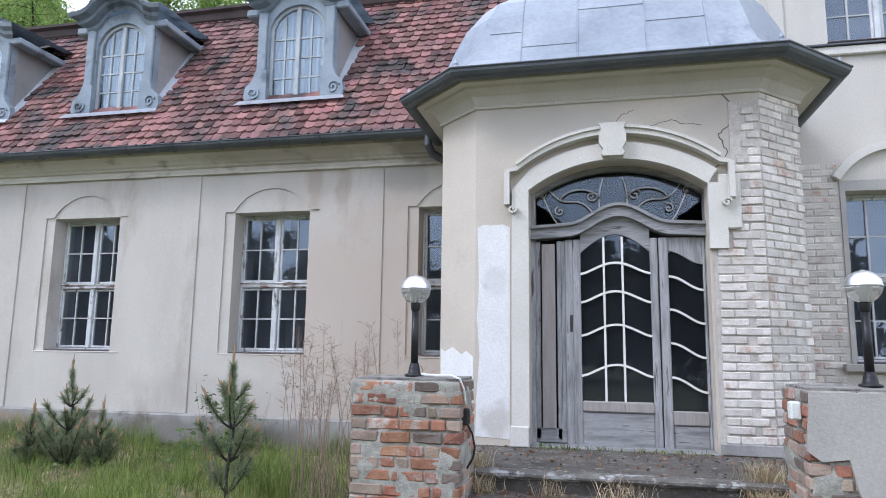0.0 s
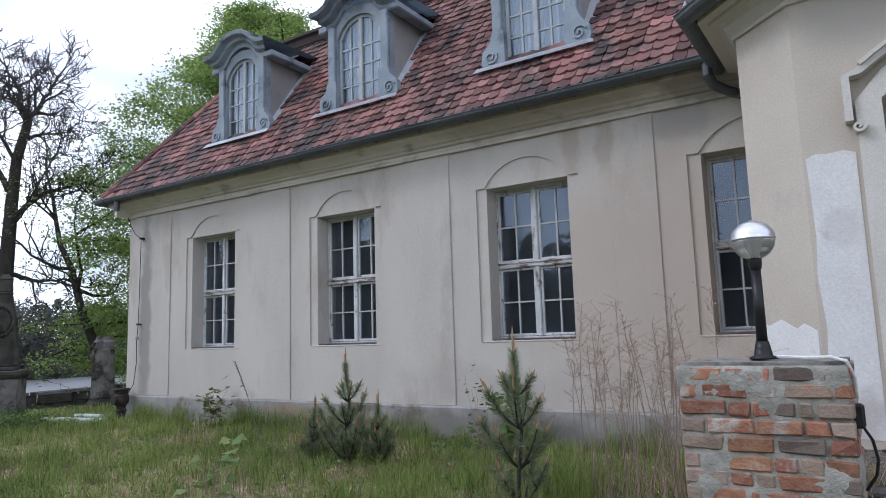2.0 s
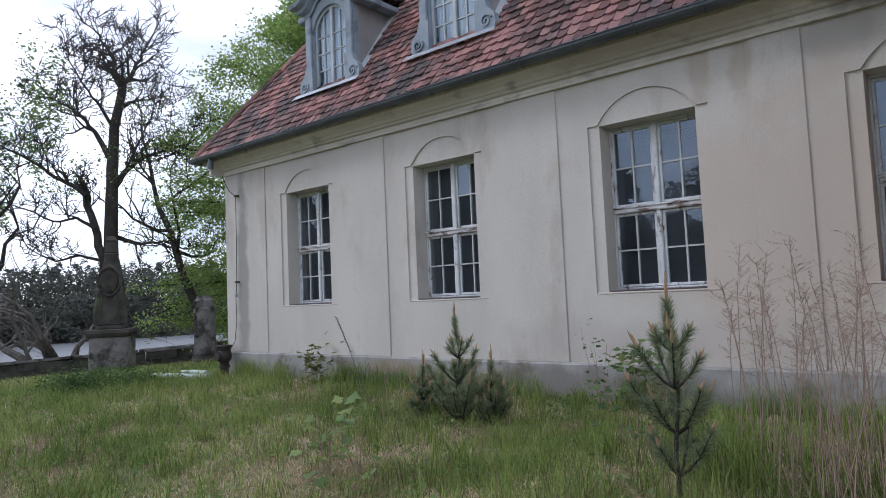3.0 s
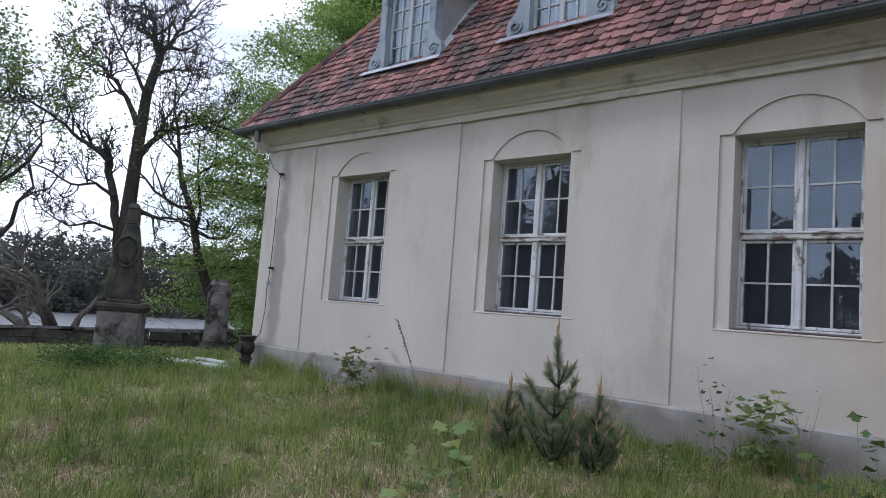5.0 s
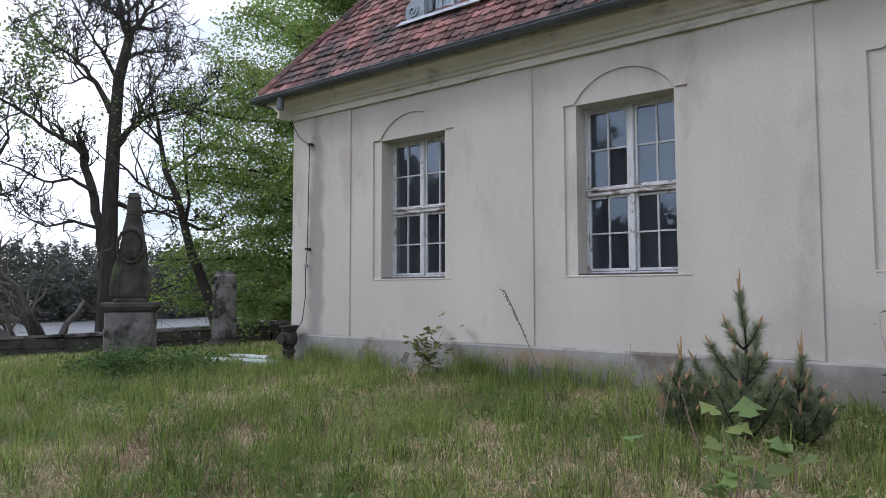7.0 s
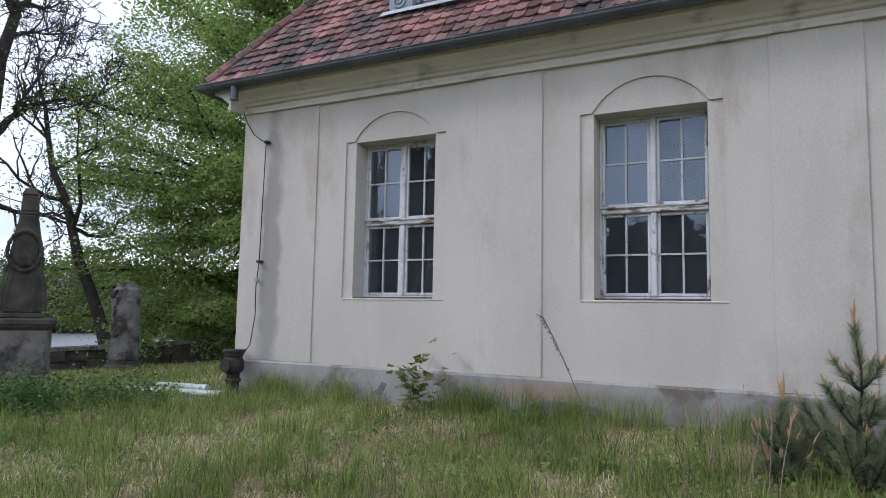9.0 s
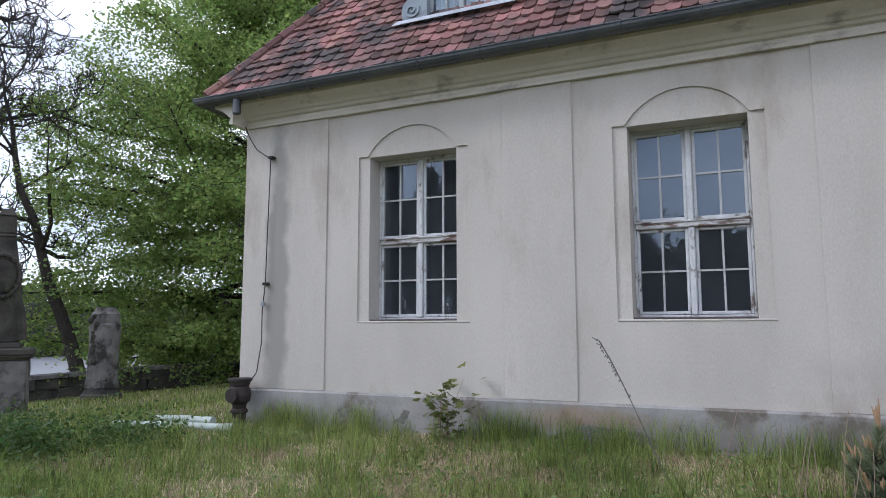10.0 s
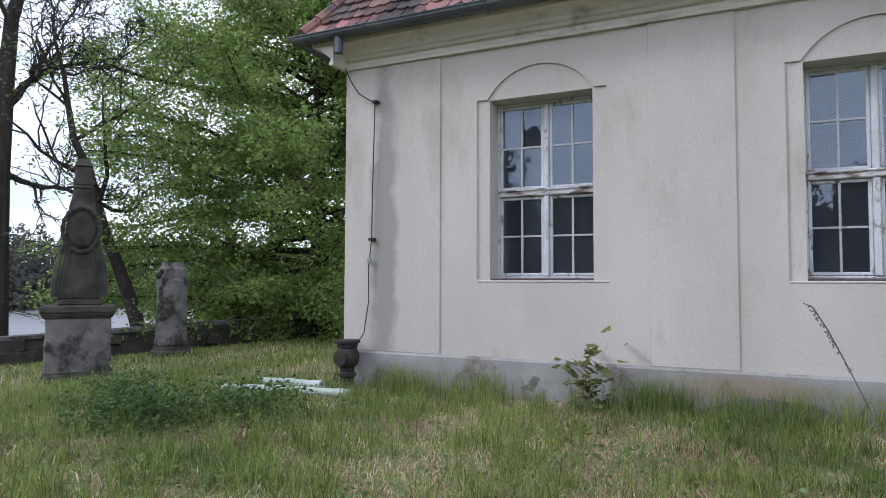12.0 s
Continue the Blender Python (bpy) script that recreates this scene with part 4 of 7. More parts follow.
def build_window(label, c, seed):
    """A four-light timber window with glazing bars, set deep in its reveal; built round its own origin."""
    rng = np.random.default_rng(seed)
    y = WALL_Y + 0.275
    w = thing("window", label, "window", "wing windows", at=(c, y, SILL_Z))
    H, W = HEAD_Z - SILL_Z, HALF_W
    zt = 1.00                                     # middle of the transom
    bm = bmesh.new()
    for a in (rect(-W, -W + 0.026, 0, H), rect(W - 0.026, W, 0, H), rect(-W + 0.026, W - 0.026, H - 0.035, H), rect(-W + 0.026, W - 0.026, 0.02, 0.045)):
        (x0, z0), (x1, z1) = a[0], a[2]
        box(bm, x0, x1, 0.0, 0.09, z0, z1, 0.006)
    part("frame", bm, FRAME_PAINT, w)
    part("mullion", B(-0.032, 0.032, -0.02, 0.09, 0.045, H - 0.035, bevel=0.010), FRAME_PAINT, w, "grey post with flaking paint")
    bm = B(-W + 0.026, W - 0.026, -0.035, 0.08, zt - 0.035, zt + 0.03, bevel=0.01)
    box(bm, -W + 0.02, W - 0.02, -0.05, 0.0, zt + 0.022, zt + 0.044, 0.006)
    part("transom", bm, TRANSOM_PAINT, w, "white transom flaking to brown wood")
    sill = B(-W + 0.002, W - 0.002, -0.245, 0.02, 0.0, 0.02, bevel=0.006)
    part("window_sill", sill, SILL_DARK, w, "narrow dark weathered sill")
    for sx in (-1, 1):
        for z0, z1 in ((0.05, zt - 0.038), (zt + 0.048, H - 0.038)):
            xa, xb = (0.034, W - 0.028) if sx > 0 else (-W + 0.028, -0.034)
            bm = bmesh.new()
            s = 0.033
            box(bm, xa, xa + s, 0.01, 0.055, z0, z1, 0.005)
            box(bm, xb - s, xb, 0.01, 0.055, z0, z1, 0.005)
            box(bm, xa + s, xb - s, 0.01, 0.055, z0, z0 + s, 0.005)
            box(bm, xa + s, xb - s, 0.01, 0.055, z1 - s, z1, 0.005)
            sash = part("sash", bm, FRAME_PAINT, w)
            xm, zm = (xa + xb) / 2, (z0 + z1) / 2
            part("glazing_bar", B(xm - 0.011, xm + 0.011, 0.012, 0.045, z0 + s, z1 - s), MUNTIN_PAINT, sash)
            for q0, q1 in ((xa + s, xm - 0.011), (xm + 0.011, xb - s)):
                part("glazing_bar", B(q0, q1, 0.014, 0.043, zm - 0.010, zm + 0.010), MUNTIN_PAINT, sash)
                for r0, r1 in ((z0 + s, zm - 0.010), (zm + 0.010, z1 - s)):
                    bm = bmesh.new()
                    tx, tz = rng.normal(0, 0.002, 2)
                    vs = [bm.verts.new((u, 0.03 + tx * su + tz * sv, v)) for u, v, su, sv in ((q0, r0, -1, -1), (q1, r0, 1, -1), (q1, r1, 1, 1), (q0, r1, -1, 1))]
                    bm.faces.new(vs)
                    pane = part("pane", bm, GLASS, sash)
                    pane.visible_shadow = False
    return w


for k, c in enumerate(OPENINGS):
    build_window("tall white-painted timber window with flaking glazing bars", c, 100 + k)


# ---------- wing roof ----------
EAVE_Y, EAVE_Z, PITCH = 8.50, 4.76, 1.42
RUN = 2.21                                     # depth of the steep slope in plan
BREAK_Y, BREAK_Z = EAVE_Y + RUN, EAVE_Z + PITCH * RUN
EAVE_X, ROOF_END = -13.47, 0.2
DORMERS = [-9.95, -7.15, -4.03]
DORMER_Y, DORMER_Z, DORMER_SIZE = 9.06, 5.53, 1.03


def build_roof():
    bx = EAVE_X + (BREAK_Y - EAVE_Y)
    bm = bmesh.new()
    d = 0.10

    def face(*p):
        bm.faces.new([bm.verts.new(q) for q in p])
    face((EAVE_X + d, EAVE_Y + d, EAVE_Z), (ROOF_END, EAVE_Y + d, EAVE_Z), (ROOF_END, BREAK_Y + d, BREAK_Z), (bx + d, BREAK_Y + d, BREAK_Z))
    face((EAVE_X + d, EAVE_Y + d, EAVE_Z), (bx + d, BREAK_Y + d, BREAK_Z), (bx + d, 17.2, BREAK_Z), (EAVE_X + d, 19.4, EAVE_Z))
    face((EAVE_X + d, 19.4, EAVE_Z), (bx + d, 17.2, BREAK_Z), (ROOF_END, 17.2, BREAK_Z), (ROOF_END, 19.4, EAVE_Z))
    face((bx, BREAK_Y, BREAK_Z + 0.1), (ROOF_END, BREAK_Y, BREAK_Z + 0.1), (ROOF_END, 14, 9.2), (bx + 3, 14, 9.2))
    face((bx, BREAK_Y, BREAK_Z + 0.1), (bx + 3, 14, 9.2), (bx, 17.2, BREAK_Z + 0.1))
    face((bx, 17.2, BREAK_Z + 0.1), (bx + 3, 14, 9.2), (ROOF_END, 14, 9.2), (ROOF_END, 17.2, BREAK_Z + 0.1))
    roof = tagged(finish("roof", bm, ROOF_UNDER), "mansard roof of worn red clay tiles", "roof", kind="structure")
    # dark moulding at the break of the mansard
    prof = [(BREAK_Y - 0.05, BREAK_Z - 0.12), (BREAK_Y - 0.14, BREAK_Z - 0.02), (BREAK_Y - 0.16, BREAK_Z + 0.1), (BREAK_Y - 0.22, BREAK_Z + 0.14), (BREAK_Y - 0.22, BREAK_Z + 0.19), (BREAK_Y + 0.1, BREAK_Z + 0.19), (BREAK_Y + 0.1, BREAK_Z - 0.12)]
    part("eave_moulding", sweep_x(bmesh.new(), prof, bx - 0.1, ROOF_END), DARK_BOARD, roof, "dark moulding at the roof break")
    # soffit between the cornice and the tiles
    part("soffit", B(WEST_X - 0.33, ROOF_END, 8.55, 8.9, 4.705, 4.74), PLASTER_YELLOW, roof)
    return roof


def tile_mesh(w, l, t=0.024):
    """A plain tile with a rounded tail, lying in its own x and y, tail towards -y."""
    bm = bmesh.new()
    out = [(-w / 2, l / 2), (-w / 2, -l / 2 + 0.05), (-w * 0.3, -l / 2 + 0.018), (0, -l / 2), (w * 0.3, -l / 2 + 0.018), (w / 2, -l / 2 + 0.05), (w / 2, l / 2)]
    a = [bm.verts.new((x, y, 0)) for x, y in out]
    b = [bm.verts.new((x, y, t)) for x, y in out]
    bm.faces.new(b)
    bm.faces.new(a[::-1])
    for i in range(len(out)):
        j = (i + 1) % len(out)
        bm.faces.new((a[i], a[j], b[j], b[i]))
    me = bpy.data.meshes.new("tile")
    bm.to_mesh(me)
    bm.free()
    return me


def in_dormer(x, z):
    for c in DORMERS:
        if DORMER_Z < z < 7.3 and abs(x - c) < 0.74:
            return True
    return False


def lay_tiles(roof):
    rng = np.random.default_rng(12)
    w, gap, l = 0.150, 0.168, 0.29
    me = tile_mesh(w, l)
    me.materials.append(TILE)
    ang = math.degrees(math.atan(PITCH))
    slope = math.hypot(BREAK_Y - EAVE_Y, BREAK_Z - EAVE_Z)
    rows = int(slope / gap)
    V = np.array([v.co[:] for v in me.vertices])
    F = [tuple(p.vertices) for p in me.polygons]
    verts, faces, singles = [], [], 0
    spots = []
    for side in (0, 1):
        for r in range(rows + 1):
            s = 0.10 + r * gap
            f = s / slope
            yy, zz = EAVE_Y + (BREAK_Y - EAVE_Y) * f, EAVE_Z + (BREAK_Z - EAVE_Z) * f
            lo = EAVE_X + (yy - EAVE_Y)
            if side == 0:
                x = lo + 0.05 + (0.0875 if r % 2 else 0)
                while x < ROOF_END:
                    if not in_dormer(x, zz):
                        spots.append((0, x, yy, zz, r))
                    x += w + 0.003
            else:
                y = EAVE_Y + (lo - EAVE_X) + 0.05 + (0.0875 if r % 2 else 0)
                while y < 15:
                    spots.append((1, lo, y, zz, r))
                    y += w + 0.003
    for side, x, y, z, r in spots:
        lift = 0.045 + 0.016 * noise.noise((x * 0.9, y * 0.9, r * 0.37))
        tip = ang - 8.0 + rng.normal(0, 1.6)
        m = pose(x, y, z, 0, 0, -90 if side else 0) @ pose(rng.normal(0, 0.004), 0, lift + rng.normal(0, 0.005), tip, rng.normal(0, 1.5), rng.normal(0, 2.4))
        if side == 0 and singles < 300 and -6.6 < x < -0.9:
            ob = new("tile", me)
            ob.matrix_basis = m
            ob.parent = roof
            singles += 1
        else:
            M = np.array(m)
            base = len(verts) * len(V)
            verts.append(V @ M[:3, :3].T + M[:3, 3])
            faces += [tuple(i + base for i in f) for f in F]
    big = bpy.data.meshes.new("tile_field")
    big.from_pydata(np.concatenate(verts), [], faces)
    big.materials.append(TILE_STUFF)
    ob = new("tile_field", big)
    ob.parent = roof
    tagged(ob, kind="stuff")
    # ridge tiles down the hip
    n = 16
    bm = bmesh.new()
    for i in range(n):
        f = i / n
        p = Vector((EAVE_X + RUN * f, EAVE_Y + RUN * f, EAVE_Z + PITCH * RUN * f + 0.05))
        q = p + Vector((RUN, RUN, PITCH * RUN)) / n * 1.12
        tube(bm, [p, q], [0.10, 0.08], 8)
    part("hip_tiles", bm, TILE_STUFF, roof, "row of red hip tiles")


ROOF = build_roof()


def scroll(bm, cx, cz, r, turns, y0, y1, width, flip=1, start=0.0):
    """A flat spiral strip between y0 and y1."""
    path = []
    n = int(14 * turns)
    for i in range(n + 1):
        t = i / n
        a = start + flip * t * turns * 2 * math.pi
        rr = r * (1 - 0.82 * t)
        path.append((cx + rr * math.cos(a), cz + rr * math.sin(a)))
    sweep_y(bm, band(path, width * (1 if flip > 0 else -1)), y0, y1)


def build_dormer(c):
    """A curved-top dormer with volutes, its own origin at the middle of its sill."""
    d = thing("dormer", "blue-grey dormer with curved hood and scroll brackets on red tiles", "dormer", "roof dormers", at=(c, DORMER_Y, DORMER_Z))
    d.matrix_basis = pose(c, DORMER_Y, DORMER_Z) @ Matrix.Scale(DORMER_SIZE, 4)
    back = 1.30
    ow, spring, rise = 0.43, 1.18, 0.32
    # front wall with the arched opening
    outer = [(-0.60, 0.0), (0.60, 0.0), (0.60, 1.38)] + arc(0, 0.60, 1.38, 0.28)[::-1][1:-1] + [(-0.60, 1.38)]
    hole = [(-ow, 0.06), (ow, 0.06)] + arc(0, ow, spring, rise)[::-1]
    part("front", sheet(bmesh.new(), outer, [hole], 0.0, 0.12), DORMER_PAINT, d)
    # pilasters beside the window
    for s in (-1, 1):
        x0, x1 = sorted((s * 0.455, s * 0.595))
        part("post", B(x0, x1, -0.05, 0.0, 0.42, 1.40, bevel=0.012), DORMER_PAINT, d)
        bm = bmesh.new()
        xs = s * 0.62
        body = [(xs - s * 0.20, 0.02), (xs + s * 0.12, 0.02), (xs + s * 0.15, 0.12), (xs + s * 0.13, 0.25), (xs + s * 0.02, 0.36), (xs - s * 0.03, 0.50), (xs - s * 0.20, 0.50)]
        sweep_y(bm, body, -0.06, 0.04)
        scroll(bm, xs, 0.16, 0.11, 1.6, -0.085, -0.06, 0.022, s, 0.4)
        part("volute", bm, DORMER_PAINT, d, "scroll bracket")
    # cheeks
    for s in (-1, 1):
        bm = bmesh.new()
        x0, x1 = sorted((s * 0.52, s * 0.58))
        a = [(0.12, 0.12 * PITCH - 0.05), (0.12, 1.38), (1.08, 1.50), (1.10, 1.52)]
        p = [bm.verts.new((x0, y, z)) for y, z in a] + [bm.verts.new((x1, y, z)) for y, z in a]
        bm.faces.new(p[:4])
        bm.faces.new(p[7:3:-1])
        for i in range(4):
            j = (i + 1) % 4
            bm.faces.new((p[i], p[j], p[4 + j], p[4 + i]))
        part("cheek", bm, DORMER_SIDE, d, "pale grey rendered dormer cheek")
        xa, xb = sorted((s * 0.58, s * 0.78))
        bm = bmesh.new()
        n = 6
        ring = []
        for i in range(n + 1):
            y = 1.02 * i / n
            ring.append([(xa, y, y * PITCH + 0.085), (xb, y, y * PITCH + 0.095)])
        skin(bm, ring)
        part("flashing", bm, ZINC_PALE, d, "zinc flashing strip")
    # hood: curved moulding in front and a zinc skin running back into the roof
    def hood(scale, z):
        return [(-0.80 * scale, 1.40 + z), (-0.62 * scale, 1.42 + z)] + [(x * scale, zz + z) for x, zz in arc(0, 0.5, 1.47, 0.25, 12)] + [(0.62 * scale, 1.42 + z), (0.80 * scale, 1.40 + z)]
    rings = []
    for y, sc, z in ((-0.04, 0.80, -0.02), (-0.05, 0.80, 0.05), (-0.13, 0.90, 0.08), (-0.15, 0.90, 0.13), (-0.24, 1.0, 0.16), (-0.26, 1.0, 0.22), (-0.22, 1.0, 0.245), (back, 1.0, 0.30)):
        rings.append([(x, y, zz) for x, zz in hood(sc, z)])
    bm = skin(bmesh.new(), rings)
    bmesh.ops.solidify(bm, geom=bm.faces[:], thickness=0.012)
    part("hood", bm, DORMER_PAINT, d, "moulded curved hood sheathed in zinc")
    for s in (-1, 1):
        x0, x1 = sorted((s * 0.60, s * 0.80))
        part("side_eave", B(x0, x1, -0.05, 1.08, 1.36, 1.47, bevel=0.02), DORMER_PAINT, d)
    # sill of lead
    bm = skin(bmesh.new(), [[(-0.62, 0.02, 0.055), (0.62, 0.02, 0.055)], [(-0.80, -0.13, 0.02), (0.80, -0.13, 0.02)], [(-0.84, -0.2, -0.06), (0.84, -0.2, -0.06)]])
    bmesh.ops.solidify(bm, geom=bm.faces[:], thickness=0.012)
    part("apron", bm, ZINC_PALE, d, "pale zinc apron below the window")
    # window
    frame_path = [(-ow, 0.06)] + arc(0, ow, spring, rise) + [(ow, 0.06)]
    win = part("window_frame", sweep_y(bmesh.new(), band(frame_path, -0.045), 0.05, 0.10), DORMER_WHITE, d)
    part("mullion", B(-0.035, 0.035, 0.035, 0.10, 0.06, spring + rise - 0.05, bevel=0.008), DORMER_WHITE, win)
    part("bottom_rail", B(-ow + 0.045, ow - 0.045, 0.045, 0.1, 0.06, 0.115, bevel=0.006), DORMER_WHITE, win)
    for s in (-1, 1):
        xm = s * 0.205
        part("glazing_bar", B(xm - 0.012, xm + 0.012, 0.055, 0.09, 0.115, spring + 0.19), DORMER_WHITE, win)
        for z in (0.40, 0.70, 1.0):
            x0, x1 = sorted((s * 0.035, s * 0.375))
            part("glazing_bar", B(x0, x1, 0.058, 0.087, z - 0.011, z + 0.011), DORMER_WHITE, win)
    bm = bmesh.new()
    bm.faces.new([bm.verts.new((x, 0.075, z)) for x, z in hole])
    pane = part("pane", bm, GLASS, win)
    pane.visible_shadow = False
    bm = bmesh.new()
    a = [bm.verts.new((-0.41 + i * 0.0283, 0.16 + 0.018 * math.sin(i * 1.7), 1.5)) for i in range(30)]
    b = [bm.verts.new((-0.41 + i * 0.0283, 0.16 + 0.018 * math.sin(i * 1.7 + 0.4), 0.05)) for i in range(30)]
    for i in range(29):
        bm.faces.new((a[i], a[i + 1], b[i + 1], b[i]))
    part("curtain", bm, CURTAIN_DIM, d, "white net curtain behind the dormer window")
    return d


first_dormer = build_dormer(DORMERS[0])
for c in DORMERS[1:]:
    copy_thing(first_dormer, pose(c, DORMER_Y, DORMER_Z) @ Matrix.Scale(DORMER_SIZE, 4))


def half_pipe(bm, pts, r, n=8):
    """An open half-round gutter along level points, with thickness."""
    rings = []
    for i, p in enumerate(pts):
        p = Vector(p)
        a, b = Vector(pts[max(i - 1, 0)]), Vector(pts[min(i + 1, len(pts) - 1)])
        d1 = (p - a).normalized() if i else (b - p).normalized()
        d2 = (b - p).normalized() if i < len(pts) - 1 else d1
        d = (d1 + d2).normalized()
        s = Vector((d.y, -d.x, 0)) / max(d.dot(d1), 0.5)
        ring = []
        for k in range(n + 1):
            t = math.pi * k / n
            ring.append(p + s * (r * math.cos(t)) - Vector((0, 0, r * math.sin(t))))
        for k in range(n, -1, -1):
            t = math.pi * k / n
            ring.append(p + s * ((r - 0.006) * math.cos(t)) - Vector((0, 0, (r - 0.006) * math.sin(t))))
        ring.append(ring[0])
        rings.append(ring)
    skin(bm, rings)
    return bm


GUT_X, GUT_Y, GUT_Z = -13.54, 8.475, 4.76


def build_gutters():
    g = thing("roof_gutter", "dark half-round zinc gutter along the wing's eaves", "gutter")
    part("trough", half_pipe(bmesh.new(), [(-1.62, GUT_Y, GUT_Z), (GUT_X, GUT_Y, GUT_Z), (GUT_X, 18.5, GUT_Z)][::-1], 0.088), ZINC_DARK, g)
    for i in range(16):
        x = -13.3 + i * 0.77
        t = [(x, GUT_Y - 0.093 * math.cos(math.pi * k / 8), GUT_Z - 0.093 * math.sin(math.pi * k / 8)) for k in range(9)]
        part("bracket", tube(bmesh.new(), t, 0.008, 5), ZINC_DARK, g, "thin gutter strap")
    part("bead", tube(bmesh.new(), [(-1.62, GUT_Y - 0.09, GUT_Z + 0.005), (GUT_X - 0.08, GUT_Y - 0.09, GUT_Z + 0.005), (GUT_X - 0.08, 18, GUT_Z + 0.005)], 0.010, 6), ZINC_DARK, g, "rolled rim")
    part("outlet", tube(bmesh.new(), [(-12.93, GUT_Y, GUT_Z - 0.05), (-12.93, GUT_Y, 4.50)], 0.055, 12), ZINC_DARK, g, "short broken outlet pipe")
    bm = tube(bmesh.new(), [(-1.76, 8.475, 4.70), (-1.76, 8.475, 4.56), (-1.72, 8.54, 4.46), (-1.60, 8.68, 4.40), (-1.45, 8.84, 4.36)], 0.055, 12)
    part("elbow", bm, ZINC_DARK, g, "bent downpipe elbow")


build_gutters()

# ---------- vestibule ----------
VEST = [(-1.30, 8.90), (-1.30, 7.36), (-0.83, 6.90), (1.98, 6.90), (2.46, 7.36), (2.46, 8.90)]
DOOR_L, DOOR_R, DOOR_C = -0.27, 1.47, 0.60
PLATFORM_Z = 0.92


def wall_panel(name, a, b, z0, z1, thick, material, label, holes=()):
    """An upright wall from plan point a to b; thickness goes inwards."""
    a, b = Vector(a), Vector(b)
    L = (b - a).length
    bm = sheet(bmesh.new(), rect(0, L, z0, z1), list(holes), 0, thick)
    ob = finish(name, bm, material)
    ob.matrix_basis = pose(a.x, a.y, 0, 0, 0, math.degrees(math.atan2(b.y - a.y, b.x - a.x)))
    return tagged(ob, label, "wall", kind="structure")


def door_x(px):
    return -0.29 + (px - 940) * 0.00545


def door_z(py):
    return 0.92 + (800 - py) * 0.00566


def build_vestibule():
    top = 4.60
    arch = arc(DOOR_C, 0.87, 3.49, 0.29, 16)
    hole = [(DOOR_L + 0.83, PLATFORM_Z), (DOOR_R + 0.83, PLATFORM_Z)] + [(x + 0.83, z) for x, z in arch[::-1]]
    wall_panel("wall_vestibule_front", VEST[2], VEST[3], 0.1, top, 0.30, PLASTER_WARM, "pale plastered porch wall with cracks round the door", [hole])
    wall_panel("wall_vestibule_west_angle", VEST[1], VEST[2], 0.1, top, 0.28, PLASTER_WARM, "canted porch wall in warm beige plaster")
    wall_panel("wall_vestibule_west", VEST[0], VEST[1], 0.1, top, 0.28, PLASTER_WARM, "side wall of the porch in beige plaster")
    wall_panel("wall_vestibule_east_angle", VEST[3], VEST[4], 0.1, top, 0.28, MORTAR_PALE, "canted porch wall with its plaster fallen off")
    wall_panel("wall_vestibule_east", VEST[4], VEST[5], 0.1, top, 0.28, MORTAR_PALE, "side wall of the porch without plaster")
    # cornice, soffit and gutter round the porch
    run = VEST
    rings = []
    for d, z in ((0.0, 4.41), (0.025, 4.41), (0.035, 4.43), (0.025, 4.445), (0.05, 4.475), (0.09, 4.53), (0.15, 4.565), (0.20, 4.575), (0.21, 4.60), (0.29, 4.61), (0.29, 4.66), (0.0, 4.70)):
        rings.append([(p.x, p.y, z) for p in offset_poly(run, d)])
    bm = skin(bmesh.new(), rings)
    tagged(finish("cornice_vestibule", bm, PLASTER), "coved plaster cornice round the porch", "cornice", kind="structure")
    g = thing("porch_gutter", "dark half-round zinc gutter round the porch eaves", "gutter")
    path = [(p.x, p.y, 4.70) for p in offset_poly(run, 0.375)]
    part("trough", half_pipe(bmesh.new(), path[::-1], 0.095), ZINC_DARK, g)
    part("bead", tube(bmesh.new(), [(p.x, p.y, 4.705) for p in offset_poly(run, 0.472)], 0.011, 6), ZINC_DARK, g)
    for p in path[1:5]:
        part("finial", lathe(bmesh.new(), [(0.05, 4.70), (0.02, 4.77), (0.025, 4.79), (0.006, 4.84)], p[0], p[1], 8), ZINC, g, "small zinc spike at the corner")
    # bell-shaped zinc roof
    rings = []
    for d, z in ((0.36, 4.72), (0.26, 4.77), (0.15, 4.85), (0.05, 4.95), (-0.03, 5.10), (-0.12, 5.32), (-0.24, 5.58), (-0.44, 5.85), (-0.72, 6.05), (-1.05, 6.15)):
        rings.append([(p.x, p.y, z) for p in offset_poly(run, d)])
    bm = skin(bmesh.new(), rings)
    f = bm.faces.new([bm.verts.new((p.x, p.y, 6.15)) for p in offset_poly(run, -1.05)])
    roof = thing("porch_roof", "bell-shaped porch roof of dull grey zinc sheets", "roof")
    part("sheeting", bm, ZINC, roof)
    for i, x in enumerate((-0.35, 0.25, 0.95, 1.55)):
        pts = []
        for d, z in ((0.26, 4.775), (0.15, 4.855), (0.05, 4.955), (-0.03, 5.105), (-0.12, 5.325), (-0.24, 5.585), (-0.44, 5.855), (-0.72, 6.055)):
            pts.append((x, 6.9 - d, z))
        part("seam", tube(bmesh.new(), pts, 0.010, 5), ZINC, roof)
    for x0, x1, z, d in ((-0.70, -0.35, 5.32, -0.12), (-0.35, 0.25, 5.10, -0.03), (0.25, 0.95, 5.58, -0.24), (0.95, 1.55, 5.32, -0.12)):
        part("seam", tube(bmesh.new(), [(x0, 6.9 - d, z), (x1, 6.9 - d, z)], 0.009, 5), ZINC, roof)
    # inside of the porch, its shade put into the near-black wall colour
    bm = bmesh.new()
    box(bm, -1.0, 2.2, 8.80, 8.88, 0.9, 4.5)
